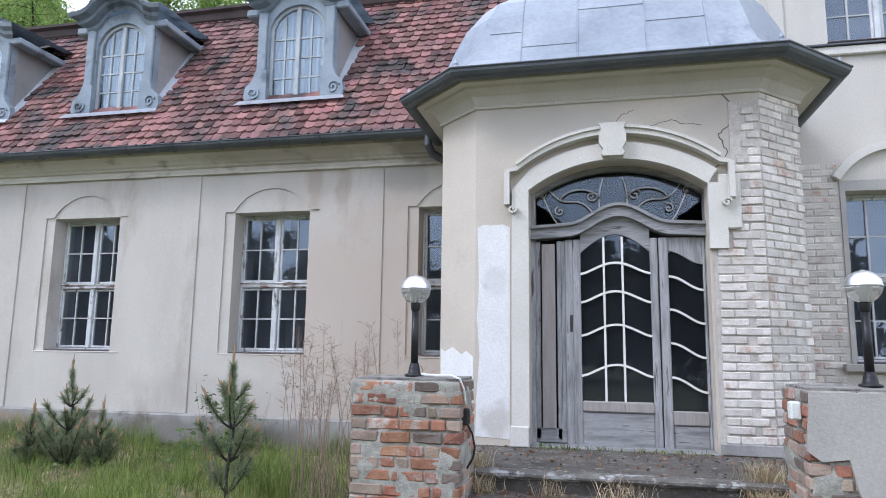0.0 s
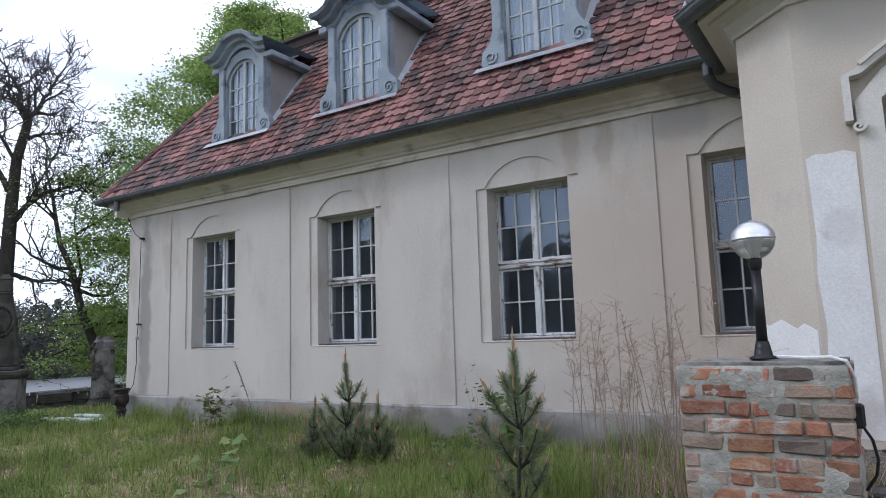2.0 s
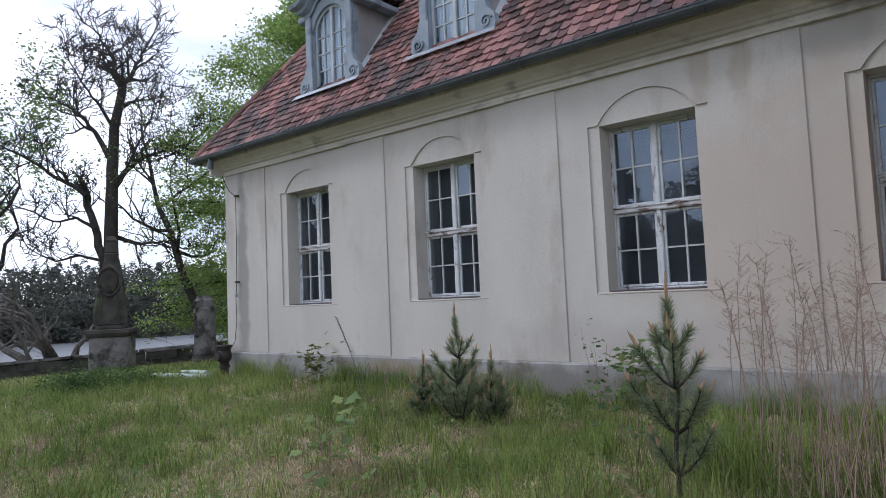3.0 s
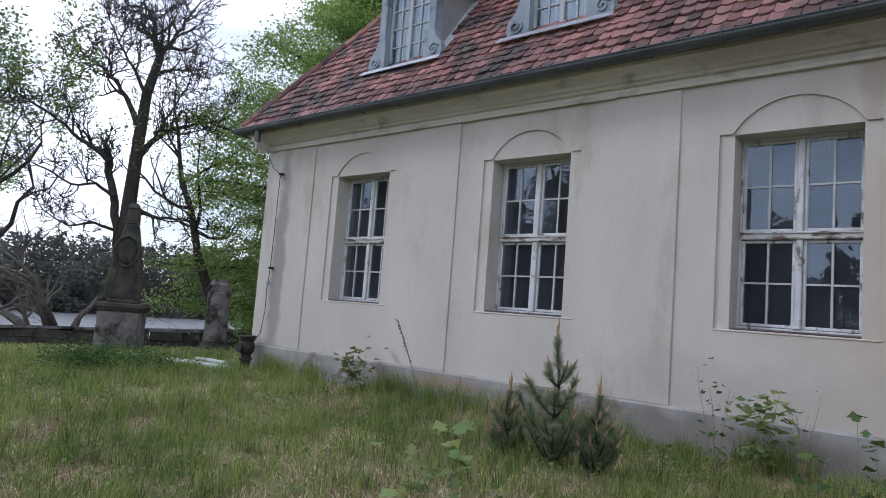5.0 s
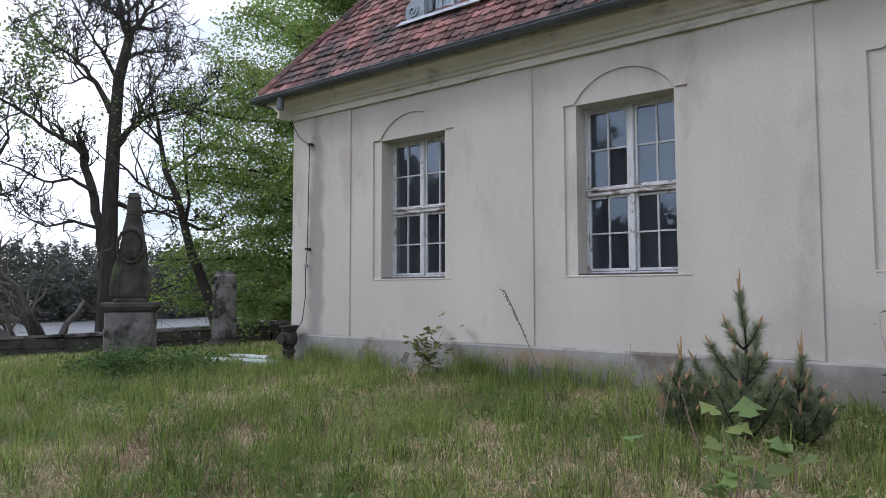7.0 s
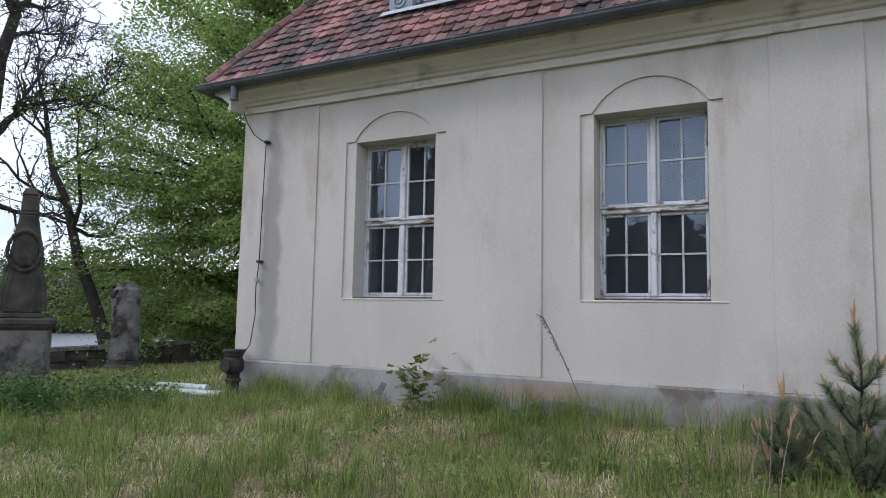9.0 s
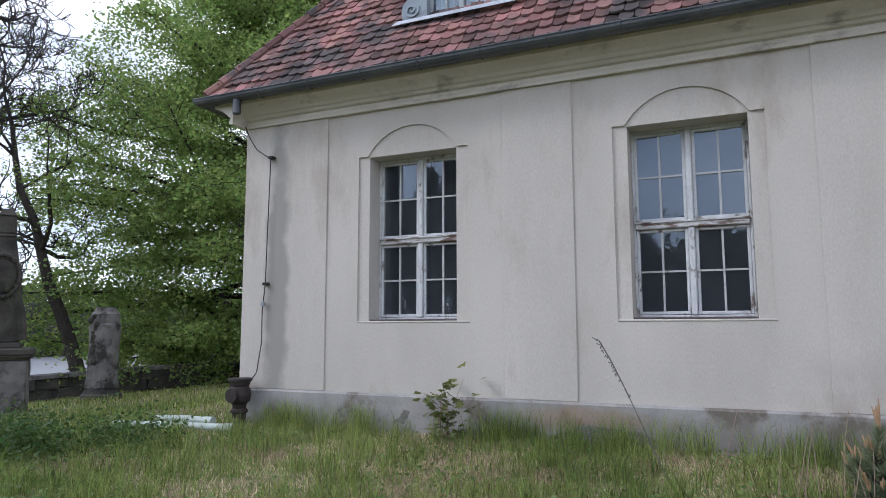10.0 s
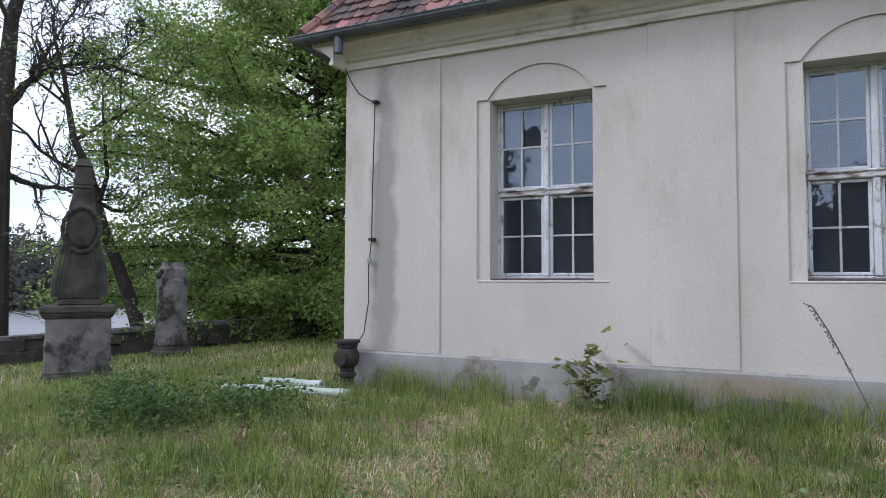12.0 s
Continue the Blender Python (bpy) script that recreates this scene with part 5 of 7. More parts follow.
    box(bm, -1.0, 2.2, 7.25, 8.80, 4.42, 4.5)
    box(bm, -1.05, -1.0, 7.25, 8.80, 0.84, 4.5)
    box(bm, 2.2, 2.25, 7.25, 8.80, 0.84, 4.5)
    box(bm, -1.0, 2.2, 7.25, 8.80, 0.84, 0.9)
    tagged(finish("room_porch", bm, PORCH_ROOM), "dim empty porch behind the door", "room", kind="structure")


build_vestibule()


def ogee(cx, half, z0, rise, n=20):
    """A bow that rises to its middle with reversed ends, left to right."""
    return [(cx - half + 2 * half * i / n, z0 + rise * (0.5 - 0.5 * math.cos(2 * math.pi * i / n))) for i in range(n + 1)]


def build_door_surround():
    s = thing("door_surround", "pale moulded plaster surround with hood and keystone round the porch door", "surround")
    y0, y1 = 6.83, 6.90
    inner = arc(DOOR_C, 0.87, 3.49, 0.29, 16)
    path = [(DOOR_L, PLATFORM_Z)] + inner + [(DOOR_R, PLATFORM_Z)]
    part("architrave", sweep_y(bmesh.new(), band([(DOOR_L, PLATFORM_Z)] + inner, 0.17), y0, y1), MOULDING, s)
    part("architrave", sweep_y(bmesh.new(), band([(DOOR_R, 2.85), (DOOR_R, 3.50)], -0.17), y0 + 0.004, y1), MOULDING, s)
    outer = [(DOOR_C - 1.06, 3.34), (DOOR_C - 1.06, 3.68)] + arc(DOOR_C, 0.98, 3.69, 0.34, 18) + [(DOOR_C + 1.06, 3.68), (DOOR_C + 1.06, 3.34)]
    part("hood_mould", sweep_y(bmesh.new(), band(outer, 0.055), y0 - 0.05, y1), MOULDING, s)
    part("hood_mould", sweep_y(bmesh.new(), band([(x, z + 0.055) for x, z in arc(DOOR_C, 0.98, 3.69, 0.34, 18)], 0.03), y0 - 0.075, y1), MOULDING, s)
    for sx in (-1, 1):
        bm = bmesh.new()
        scroll(bm, DOOR_C + sx * 1.03, 3.29, 0.055, 1.4, y0 - 0.06, y1, 0.02, sx, 0.3)
        part("scroll", bm, MOULDING, s)
    part("jamb_block", B(DOOR_R + 0.10, DOOR_R + 0.30, y0 + 0.01, y1, 3.04, 3.58, bevel=0.01), MOULDING, s)
    key = [(-0.10, 3.79), (0.10, 3.79), (0.115, 3.82), (0.09, 3.86), (0.13, 3.92), (0.135, 4.0), (0.11, 4.08), (0.14, 4.13), (-0.14, 4.13), (-0.11, 4.08), (-0.135, 4.0), (-0.13, 3.92), (-0.09, 3.86), (-0.115, 3.82)]
    bm = sweep_y(bmesh.new(), [(DOOR_C - 0.02 + x, z) for x, z in key], y0 - 0.10, y1)
    part("keystone", bm, MOULDING, s, "plain shield-shaped keystone")
    part("plinth_block", B(DOOR_L - 0.19, DOOR_L - 0.0, y0 - 0.02, y1, PLATFORM_Z, 1.12, bevel=0.01), MOULDING, s)


build_door_surround()


def bar(path, w, y0, y1):
    return sweep_y(bmesh.new(), band(path, w), y0, y1)


def build_door():
    d = thing("entrance_door", "weathered grey wooden porch door with curved glazing bars, partly boarded", "door")
    Y = 7.13
    X, Z = door_x, door_z
    z0 = PLATFORM_Z
    top = Z(437)
    # posts and head
    for a, b in ((932, 952), (1262, 1285)):
        part("post", B(X(a), X(b), Y - 0.03, Y + 0.12, z0, 3.86, bevel=0.01), OLD_WOOD, d)
    head = [(X(932), Z(425))] + ogee(X(1108), 0.52, Z(420), 0.20) + [(X(1285), Z(425))]
    part("transom_beam", bar(head, 0.075, Y - 0.06, Y + 0.10), OLD_WOOD_H, d, "curved transom beam")
    part("transom_moulding", bar([(x, z + 0.075) for x, z in head], 0.03, Y - 0.10, Y + 0.10), OLD_WOOD_H, d)
    part("transom_moulding", bar([(x, z - 0.035) for x, z in head], 0.035, Y - 0.08, Y + 0.10), OLD_WOOD_H, d)
    # fanlight
    A = arc(DOOR_C + 0.01, 0.90, 3.49, 0.295, 18)
    fl = part("fanlight_frame", bar(A, -0.055, Y - 0.02, Y + 0.08), OLD_WOOD_H, d)
    lower = [(x, z + 0.10) for x, z in head]
    bm = bmesh.new()
    bm.faces.new([bm.verts.new((x, Y + 0.05, z)) for x, z in lower[1:-1] + [(X(1275), 3.45)] + A[::-1] + [(X(945), 3.45)]])
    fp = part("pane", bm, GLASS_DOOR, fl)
    fp.visible_shadow = False
    bm = bmesh.new()
    yb0, yb1 = Y - 0.0, Y + 0.02
    for sx in (-1, 1):
        def S(pts, w=0.014):
            sweep_y(bm, band([(X(1100) + sx * x, z) for x, z in pts], w * sx), yb0, yb1)
        S([(0.10 + 0.05 * math.sin(t * 3.0), 3.16 + 0.50 * t) for t in [i / 10 for i in range(11)]])
        S([(0.16 + 0.55 * t, 3.20 + 0.42 * t + 0.07 * math.sin(t * 6.28)) for t in [i / 14 for i in range(15)]])
        S([(0.34 + 0.22 * math.cos(a), 3.40 + 0.15 * math.sin(a)) for a in [0.2 + i * 0.28 for i in range(11)]])
        scroll(bm, X(1100) + sx * 0.22, 3.47, 0.07, 1.3, yb0, yb1, 0.012, sx, 0.5)
        scroll(bm, X(1100) + sx * 0.55, 3.32, 0.06, 1.3, yb0, yb1, 0.012, -sx, 2.0)
        S([(0.48 + 0.26 * t, 3.13 + 0.38 * t - 0.10 * math.sin(t * 3.14)) for t in [i / 10 for i in range(11)]])
        scroll(bm, X(1100) + sx * 0.73, 3.50, 0.045, 1.2, yb0, yb1, 0.011, sx, 1.0)
        scroll(bm, X(1100) + sx * 0.66, 3.12, 0.05, 1.2, yb0, yb1, 0.011, -sx, 1.0)
    part("fanlight_scrollwork", bm, SCROLL_PAINT, d, "curling grey iron scrollwork")
    # boarded leaf
    ox = X(1108) - 0.52

    def og(x):
        return Z(420) + (0.20 * (0.5 - 0.5 * math.cos(2 * math.pi * (x - ox) / 1.04)) if 0 < x - ox < 1.04 else 0) - 0.02
    top = top + 0.055
    leaf1 = part("boarded_leaf", B(X(1008), X(1022), Y - 0.01, Y + 0.05, z0, top - 0.02, bevel=0.006), OLD_WOOD, d, "narrow leaf closed with loose boards")
    for a, b, zb, dy, m in ((952, 961, z0 + 0.05, 0.0, OLD_WOOD), (964, 989, z0 + 0.16, -0.035, PALE_WOOD), (992, 1000, z0 + 0.05, 0.0, OLD_WOOD), (1000.5, 1008, z0 + 0.04, 0.005, OLD_WOOD)):
        part("board", B(X(a), X(b), Y + dy, Y + dy + 0.024, zb, top - 0.03 - abs(dy), bevel=0.004), m, leaf1)
    part("board", B(X(952), X(1008), Y + 0.0, Y + 0.03, z0 + 0.02, z0 + 0.16, bevel=0.005), OLD_WOOD_H, leaf1)
    # middle leaf
    gl, gr, gb = X(1037), X(1164), Z(722)
    leaf2 = part("glazed_leaf", B(X(1022), gl, Y - 0.01, Y + 0.05, z0, top - 0.02, bevel=0.008), OLD_WOOD, d, "glazed middle leaf")
    part("stile", B(gr, X(1178), Y - 0.01, Y + 0.05, z0, top - 0.02, bevel=0.008), OLD_WOOD, leaf2)
    part("bottom_rail", B(gl, gr, Y - 0.01, Y + 0.05, z0, gb - 0.11, bevel=0.01), OLD_WOOD_H, leaf2)
    part("bead_rail", B(gl, gr, Y - 0.03, Y + 0.045, gb - 0.106, gb, bevel=0.012), PALE_WOOD, leaf2)
    topline = [(gl + (gr - gl) * i / 10, top - 0.16 + 0.19 * math.sin(math.pi * i / 10)) for i in range(11)]
    up = topline + [(gl + (gr - gl) * i / 10, og(gl + (gr - gl) * i / 10)) for i in range(10, -1, -1)]
    part("top_rail", sweep_y(bmesh.new(), up, Y - 0.005, Y + 0.05), OLD_WOOD_H, leaf2)
    bm = bmesh.new()
    bm.faces.new([bm.verts.new((x, Y + 0.025, z)) for x, z in [(gl, gb), (gr, gb)] + topline[::-1]])
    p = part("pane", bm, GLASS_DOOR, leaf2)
    p.visible_shadow = False
    for px in (1080, 1114):
        part("glazing_bar", B(X(px) - 0.011, X(px) + 0.011, Y - 0.012, Y + 0.014, gb, top + 0.0), WHITE_BAR, leaf2)
    for py in (680, 609, 549, 497):
        w = [(gl + (gr - gl) * i / 14, Z(py) + 0.115 * math.sin(math.pi * i / 14) ** 1.5) for i in range(15)]
        part("glazing_bar", bar(w, 0.022, Y - 0.016, Y + 0.012), WHITE_BAR, leaf2)
    part("keyhole_plate", B(X(1016), X(1021), Y - 0.02, Y - 0.01, Z(600), Z(570), bevel=0.003), RUSTY_IRON, leaf2, "rusty lock plate")
    # narrow right leaf
    a, b = X(1196), X(1257)
    leaf3 = part("side_leaf", B(X(1180), a, Y - 0.03, Y + 0.06, z0, top - 0.02, bevel=0.01), OLD_WOOD, d, "narrow glazed leaf")
    part("stile", B(b, X(1262), Y - 0.01, Y + 0.05, z0, top - 0.02, bevel=0.008), OLD_WOOD, leaf3)
    part("bottom_rail", B(a, b, Y - 0.01, Y + 0.05, z0, Z(760), bevel=0.01), OLD_WOOD_H, leaf3)
    part("bead_rail", B(a, b, Y - 0.025, Y + 0.045, Z(759), Z(735), bevel=0.01), PALE_WOOD, leaf3)
    tl = [(a + (b - a) * i / 8, Z(462) + 0.07 * math.cos(math.pi * i / 8) - 0.03) for i in range(9)]
    part("top_rail", sweep_y(bmesh.new(), tl + [(b, top - 0.02), (a, top - 0.02)], Y - 0.005, Y + 0.05), OLD_WOOD, leaf3)
    bm = bmesh.new()
    bm.faces.new([bm.verts.new((x, Y + 0.025, z)) for x, z in [(a, Z(735)), (b, Z(735))] + tl[::-1]])
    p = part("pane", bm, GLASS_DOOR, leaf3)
    p.visible_shadow = False
    for py in (692, 633, 574, 515):
        w = [(a + (b - a) * i / 10, Z(py) + 0.07 * math.cos(math.pi * i / 10)) for i in range(11)]
        part("glazing_bar", bar(w, 0.022, Y - 0.016, Y + 0.012), WHITE_BAR, leaf3)
    part("threshold", B(DOOR_L - 0.02, DOOR_R + 0.02, 6.88, Y + 0.10, z0 - 0.05, z0 + 0.012, bevel=0.008), OLD_WOOD_H, d)


build_door()

# repair patch of white filler beside the door
bm = bmesh.new()
edge = [(-0.82, 1.0), (-0.47, 0.98), (-0.47, 3.12), (-0.55, 3.15), (-0.66, 3.14), (-0.74, 3.15), (-0.81, 3.12), (-0.80, 2.9), (-0.79, 2.5), (-0.81, 2.2), (-0.78, 1.8), (-0.81, 1.4)]
sweep_y(bm, edge, 6.895, 6.9)
tagged(finish("trim_filler_patch", bm, PLASTER_WHITE), "patch of rough white filler on the porch wall", "patch", kind="structure")
bm = sheet(bmesh.new(), [(0.03, 0.95), (0.64, 0.95), (0.64, 1.78), (0.5, 1.84), (0.42, 1.80), (0.25, 1.88), (0.10, 1.83), (0.03, 1.86)], [], -0.006, 0.0)
ob = finish("trim_filler_patch_angle", bm, PLASTER_WHITE)
ob.matrix_basis = pose(VEST[1][0], VEST[1][1], 0, 0, 0, math.degrees(math.atan2(VEST[2][1] - VEST[1][1], VEST[2][0] - VEST[1][0])))
tagged(ob, "white filler on the foot of the canted porch wall", "patch", kind="structure")


def crack(owner, pts, w, y):
    path = []
    rng = np.random.default_rng(int(abs(pts[0][0] * 997)) + 3)
    for (ax, az), (bx, bz) in zip(pts, pts[1:]):
        for i in range(6):
            f = i / 6
            path.append((ax + (bx - ax) * f + rng.normal(0, 0.008), az + (bz - az) * f + rng.normal(0, 0.008)))
    path.append(pts[-1])
    part("crack", sweep_y(bmesh.new(), band(path, w), y - 0.003, y), CRACK, owner)


cracks = thing("trim_cracks", "dark cracks in the porch plaster", "crack", kind="structure")
for pts, w in (([(1.62, 4.46), (1.72, 4.30), (1.74, 4.12), (1.60, 4.0), (1.66, 3.8), (1.55, 3.62)], 0.010), ([(0.62, 4.15), (0.66, 4.24), (0.80, 4.30)], 0.006), ([(0.85, 4.12), (1.15, 4.16), (1.45, 4.10)], 0.005)):
    crack(cracks, pts, w, 6.899)


# ---------- central block on the far side of the porch ----------
def build_block():
    lo = rect(3.36, 4.55, 1.76, 3.82)
    hi = rect(3.30, 4.60, 5.72, 7.6)
    bm = sheet(bmesh.new(), rect(2.6, 9.0, 0.1, 9.5), [lo, hi], WALL_Y, WALL_Y + 0.45)
    tagged(finish("wall_block", bm, PLASTER), "plastered front wall of the taller middle block", "wall", kind="structure")
    tagged(finish("wall_block_upper", B(ROOF_END, 2.6, WALL_Y, WALL_Y + 0.45, 4.9, 9.5), PLASTER), "plastered upper wall above the porch roof", "wall", kind="structure")
    tagged(finish("wall_block_west", B(ROOF_END, ROOF_END + 0.4, WALL_Y + 0.45, BACK_Y, 4.0, 9.5), PLASTER), "side wall of the middle block above the wing roof", "wall", kind="structure")
    tagged(finish("ceiling_block", B(ROOF_END, 9, WALL_Y, BACK_Y, 9.5, 9.7), ZINC_DARK), "flat roof closing the middle block", "roof", kind="structure")
    tagged(finish("string_course", B(2.62, 8.9, WALL_Y - 0.06, WALL_Y, 5.55, 5.66, bevel=0.01), MOULDING), "narrow plaster string course", "moulding", kind="structure")
    tagged(finish("string_course_lead", B(2.62, 8.9, WALL_Y - 0.09, WALL_Y, 5.664, 5.69, bevel=0.004), ZINC_DARK), "lead strip on the string course", "moulding", kind="structure")
    tagged(finish("pilaster", B(2.62, 2.80, WALL_Y - 0.03, WALL_Y, 5.70, 9.4, bevel=0.006), PLASTER), "flat plaster pilaster strip on the middle block", "pilaster", "pilasters", "structure")
    h = thing("window_hood", "grey moulded arch over the window beside the porch", "moulding")
    path = arc(3.96, 0.66, 3.95, 0.38, 12)
    part("arch", sweep_y(bmesh.new(), band(path, 0.10), WALL_Y - 0.07, WALL_Y), MOULDING, h)
    bm = bmesh.new()
    for x0, x1, z0, z1 in ((3.30, 3.36, 1.76, 3.95), (4.55, 4.61, 1.76, 3.95), (3.36, 4.55, 3.82, 3.95)):
        box(bm, x0, x1, WALL_Y - 0.02, WALL_Y, z0, z1)
    part("surround", bm, PLASTER_GREY, h)
    part("sill", B(3.2, 4.7, WALL_Y - 0.10, WALL_Y, 1.66, 1.755, bevel=0.012), PLASTER_GREY, h)
    for c, z, s in ((3.955, SILL_Z, 1.03), (3.95, 5.72, 1.12)):
        w = build_window("white timber window with net curtain in the middle block", 0, 200)
        w.matrix_basis = Matrix.Translation((c, WALL_Y + 0.20, z)) @ Matrix.Diagonal((s, 1, 1.0 if z < 3 else 0.9, 1))
        w["group"] = "block windows"
    for name, z in (("room_5", 0.9), ("room_6", 5.2)):
        bm = bmesh.new()
        box(bm, 2.7, 5.3, WALL_Y + 2.6, WALL_Y + 2.7, z, z + 3.6)
        box(bm, 2.7, 2.75, WALL_Y + 0.45, WALL_Y + 2.6, z, z + 3.6)
        box(bm, 5.25, 5.3, WALL_Y + 0.45, WALL_Y + 2.6, z, z + 3.6)
        box(bm, 2.7, 5.3, WALL_Y + 0.45, WALL_Y + 2.6, z + 3.6, z + 3.65)
        box(bm, 2.7, 5.3, WALL_Y + 0.45, WALL_Y + 2.6, z - 0.05, z)
        tagged(finish(name, bm, ROOM), "dim room behind the block window", "room", kind="structure")


build_block()


# ---------- steps, pillars and lamps ----------
def worn_slab(x0, x1, y0, y1, z0, z1, seed, chip=0.018):
    """A long slab whose edges are chipped and dipped."""
    bm = bmesh.new()
    nx = int((x1 - x0) / 0.05)
    rings = []
    for i in range(nx + 1):
        x = x0 + (x1 - x0) * i / nx
        w = chip * (noise.noise(Vector((x * 2.3, seed, 0))) + 0.7 * noise.noise(Vector((x * 9, seed, 4))))
        d = 0.6 * chip * (noise.noise(Vector((x * 1.7, seed, 8))) + 0.5 * noise.noise(Vector((x * 8, seed, 12))))
        rings.append([bm.verts.new(p) for p in ((x, y1, z0), (x, y1, z1), (x, y0 + 0.10, z1 + d * 0.3), (x, y0 + 0.025 + w, z1 - 0.004 + d), (x, y0 + w, z1 - 0.02 + d), (x, y0 + w * 0.7, z1 - 0.04), (x, y0 + 0.03, z0))])
    m = len(rings[0])
    for a, b in zip(rings, rings[1:]):
        for k in range(m):
            bm.faces.new((a[k], b[k], b[(k + 1) % m], a[(k + 1) % m]))
    bm.faces.new(rings[0])
    bm.faces.new(rings[-1][::-1])
    bmesh.ops.recalc_face_normals(bm, faces=bm.faces[:])
    return bm


def build_steps():
    s = thing("porch_steps", "worn concrete steps with moss and dead leaves before the porch door", "steps")
    for k, (z, y0, x0, x1) in enumerate(((0.92, 5.50, -1.28, 2.44), (0.76, 5.06, -0.66, 1.68), (0.60, 4.62, -0.66, 1.68))):
        bm = B(x0 + 0.01, x1 - 0.01, y0 + 0.06, 7.0 if z > 0.9 else y0 + 0.62, 0.2, z - 0.065)
        part("riser", bm, STEP_STONE, s)
        part("tread", worn_slab(x0, x1, y0 + 0.12, 6.9 if z > 0.9 else y0 + 0.60, z - 0.06, z - 0.003, k * 3.1, 0.004), STEP_STONE, s)
        part("nosing", worn_slab(x0, x1, y0, y0 + 0.13, z - 0.065, z, k * 7.7 + 2), STEP_LICHEN, s, "chipped nosing blotched with white lichen")


build_steps()


def brick_pillar(x0, x1, y0, y1, z0, z1, label, seed, red):
    """A pier of single worn bricks bedded almost flush in a rough mortar core."""
    rng = np.random.default_rng(seed)
    p = thing("brick_pier", label, "pier", "gate piers")
    core = bmesh.new()
    box(core, x0 + 0.010, x1 - 0.010, y0 + 0.010, y1 - 0.010, z0, z1 - 0.012)
    bmesh.ops.subdivide_edges(core, edges=core.edges[:], cuts=42, use_grid_fill=True)
    for v in core.verts:
        v.co += Vector((noise.noise(v.co * 5), noise.noise(v.co * 5 + Vector((5, 0, 0))), 0)) * 0.032
        v.co += Vector((noise.noise(v.co * 21), noise.noise(v.co * 21 + Vector((5, 0, 0))), 0)) * 0.010
    part("core", core, MORTAR, p, "rough lime mortar", True)
    course, joint = 0.092, 0.015
    rows = int((z1 - z0) / course)

    def one(xa, xb, ya, yb, z, h):
        if rng.random() < 0.04:
            return
        bm = bmesh.new()
        box(bm, xa, xb, ya, yb, z, z + h, 0.009)
        o, amp = Vector(rng.uniform(0, 50, 3)), rng.uniform(0.008, 0.020)
        for v in bm.verts:
            q = v.co * 11 + o
            v.co += Vector((noise.noise(q), noise.noise(q + Vector((7, 0, 0))), 0.7 * noise.noise(q + Vector((0, 7, 0))))) * amp
        f = rng.random()
        dark = 0.6 if z > z1 - 0.1 else 0.10
        m = BRICK_DARK if f < dark else BRICK_RED if f < dark + red else BRICK_GREY
        part("brick", bm, m, p)
    for r in range(rows):
        z = z1 - (r + 1) * course + rng.normal(0, 0.003)
        flare = 0.045 if r > rows - 9 and r % 7 == 0 else 0.05 if r > rows - 3 else 0.0
        X0, X1, Y0, Y1 = x0 - flare, x1 + flare, y0 - flare, y1 + flare
        x = X0
        step = 0.13 if r % 2 else 0.245
        while x < X1 - 0.03:
            xe = min(x + step + rng.normal(0, 0.012), X1)
            if X1 - xe < 0.07:
                xe = X1
            one(x, xe - (joint if xe < X1 else 0), Y0 + rng.uniform(-0.003, 0.005), Y0 + 0.115, z, course - joint)
            x, step = xe, (0.235 if rng.random() < 0.55 else 0.12)
        for side in (0, 1):
            y = Y0 + 0.13
            step = 0.245 if r % 2 else 0.13
            while y < Y1 - 0.03:
                ye = min(y + step, Y1)
                if Y1 - ye < 0.06:
                    ye = Y1
                o = rng.uniform(-0.003, 0.005)
                one(*((X1 - 0.115, X1 - o) if side else (X0 + o, X0 + 0.115)), y, ye - (joint if ye < Y1 else 0), z, course - joint)
                y, step = ye, 0.245
    cap = bmesh.new()
    box(cap, x0 + 0.02, x1 - 0.02, y0 + 0.02, y1 - 0.02, z1 - 0.03, z1 + 0.006)
    bmesh.ops.subdivide_edges(cap, edges=cap.edges[:], cuts=8, use_grid_fill=True)
    for v in cap.verts:
        v.co += Vector((noise.noise(v.co * 6), noise.noise(v.co * 6 + Vector((9, 0, 0))), 0.5 * noise.noise(v.co * 8))) * 0.02
    part("mortar_cap", cap, STEP_STONE_PALE, p, "uneven lichen-grey mortar cap", True)
    return p


brick_pillar(-1.41, -0.58, 4.92, 5.50, 0.15, 1.635, "crumbling brick pier with red and mortar-grey bricks beside the steps", 4, 0.56)
brick_pillar(1.70, 2.52, 4.92, 5.50, 0.15, 1.635, "brick pier half covered in grey render beside the steps", 9, 0.4)
bm = bmesh.new()
for pts in ([(1.69, 1.24), (1.72, 1.615), (2.54, 1.615), (2.54, 0.2), (2.06, 0.2), (2.03, 0.55), (2.09, 0.9), (1.98, 0.98), (1.93, 1.2), (1.77, 1.18)],):
    sweep_y(bm, pts, 4.895, 4.925)
tagged(finish("render_coat", bm, PLASTER_GREY), "patch of grey render left on the brick pier", "render", kind="structure")


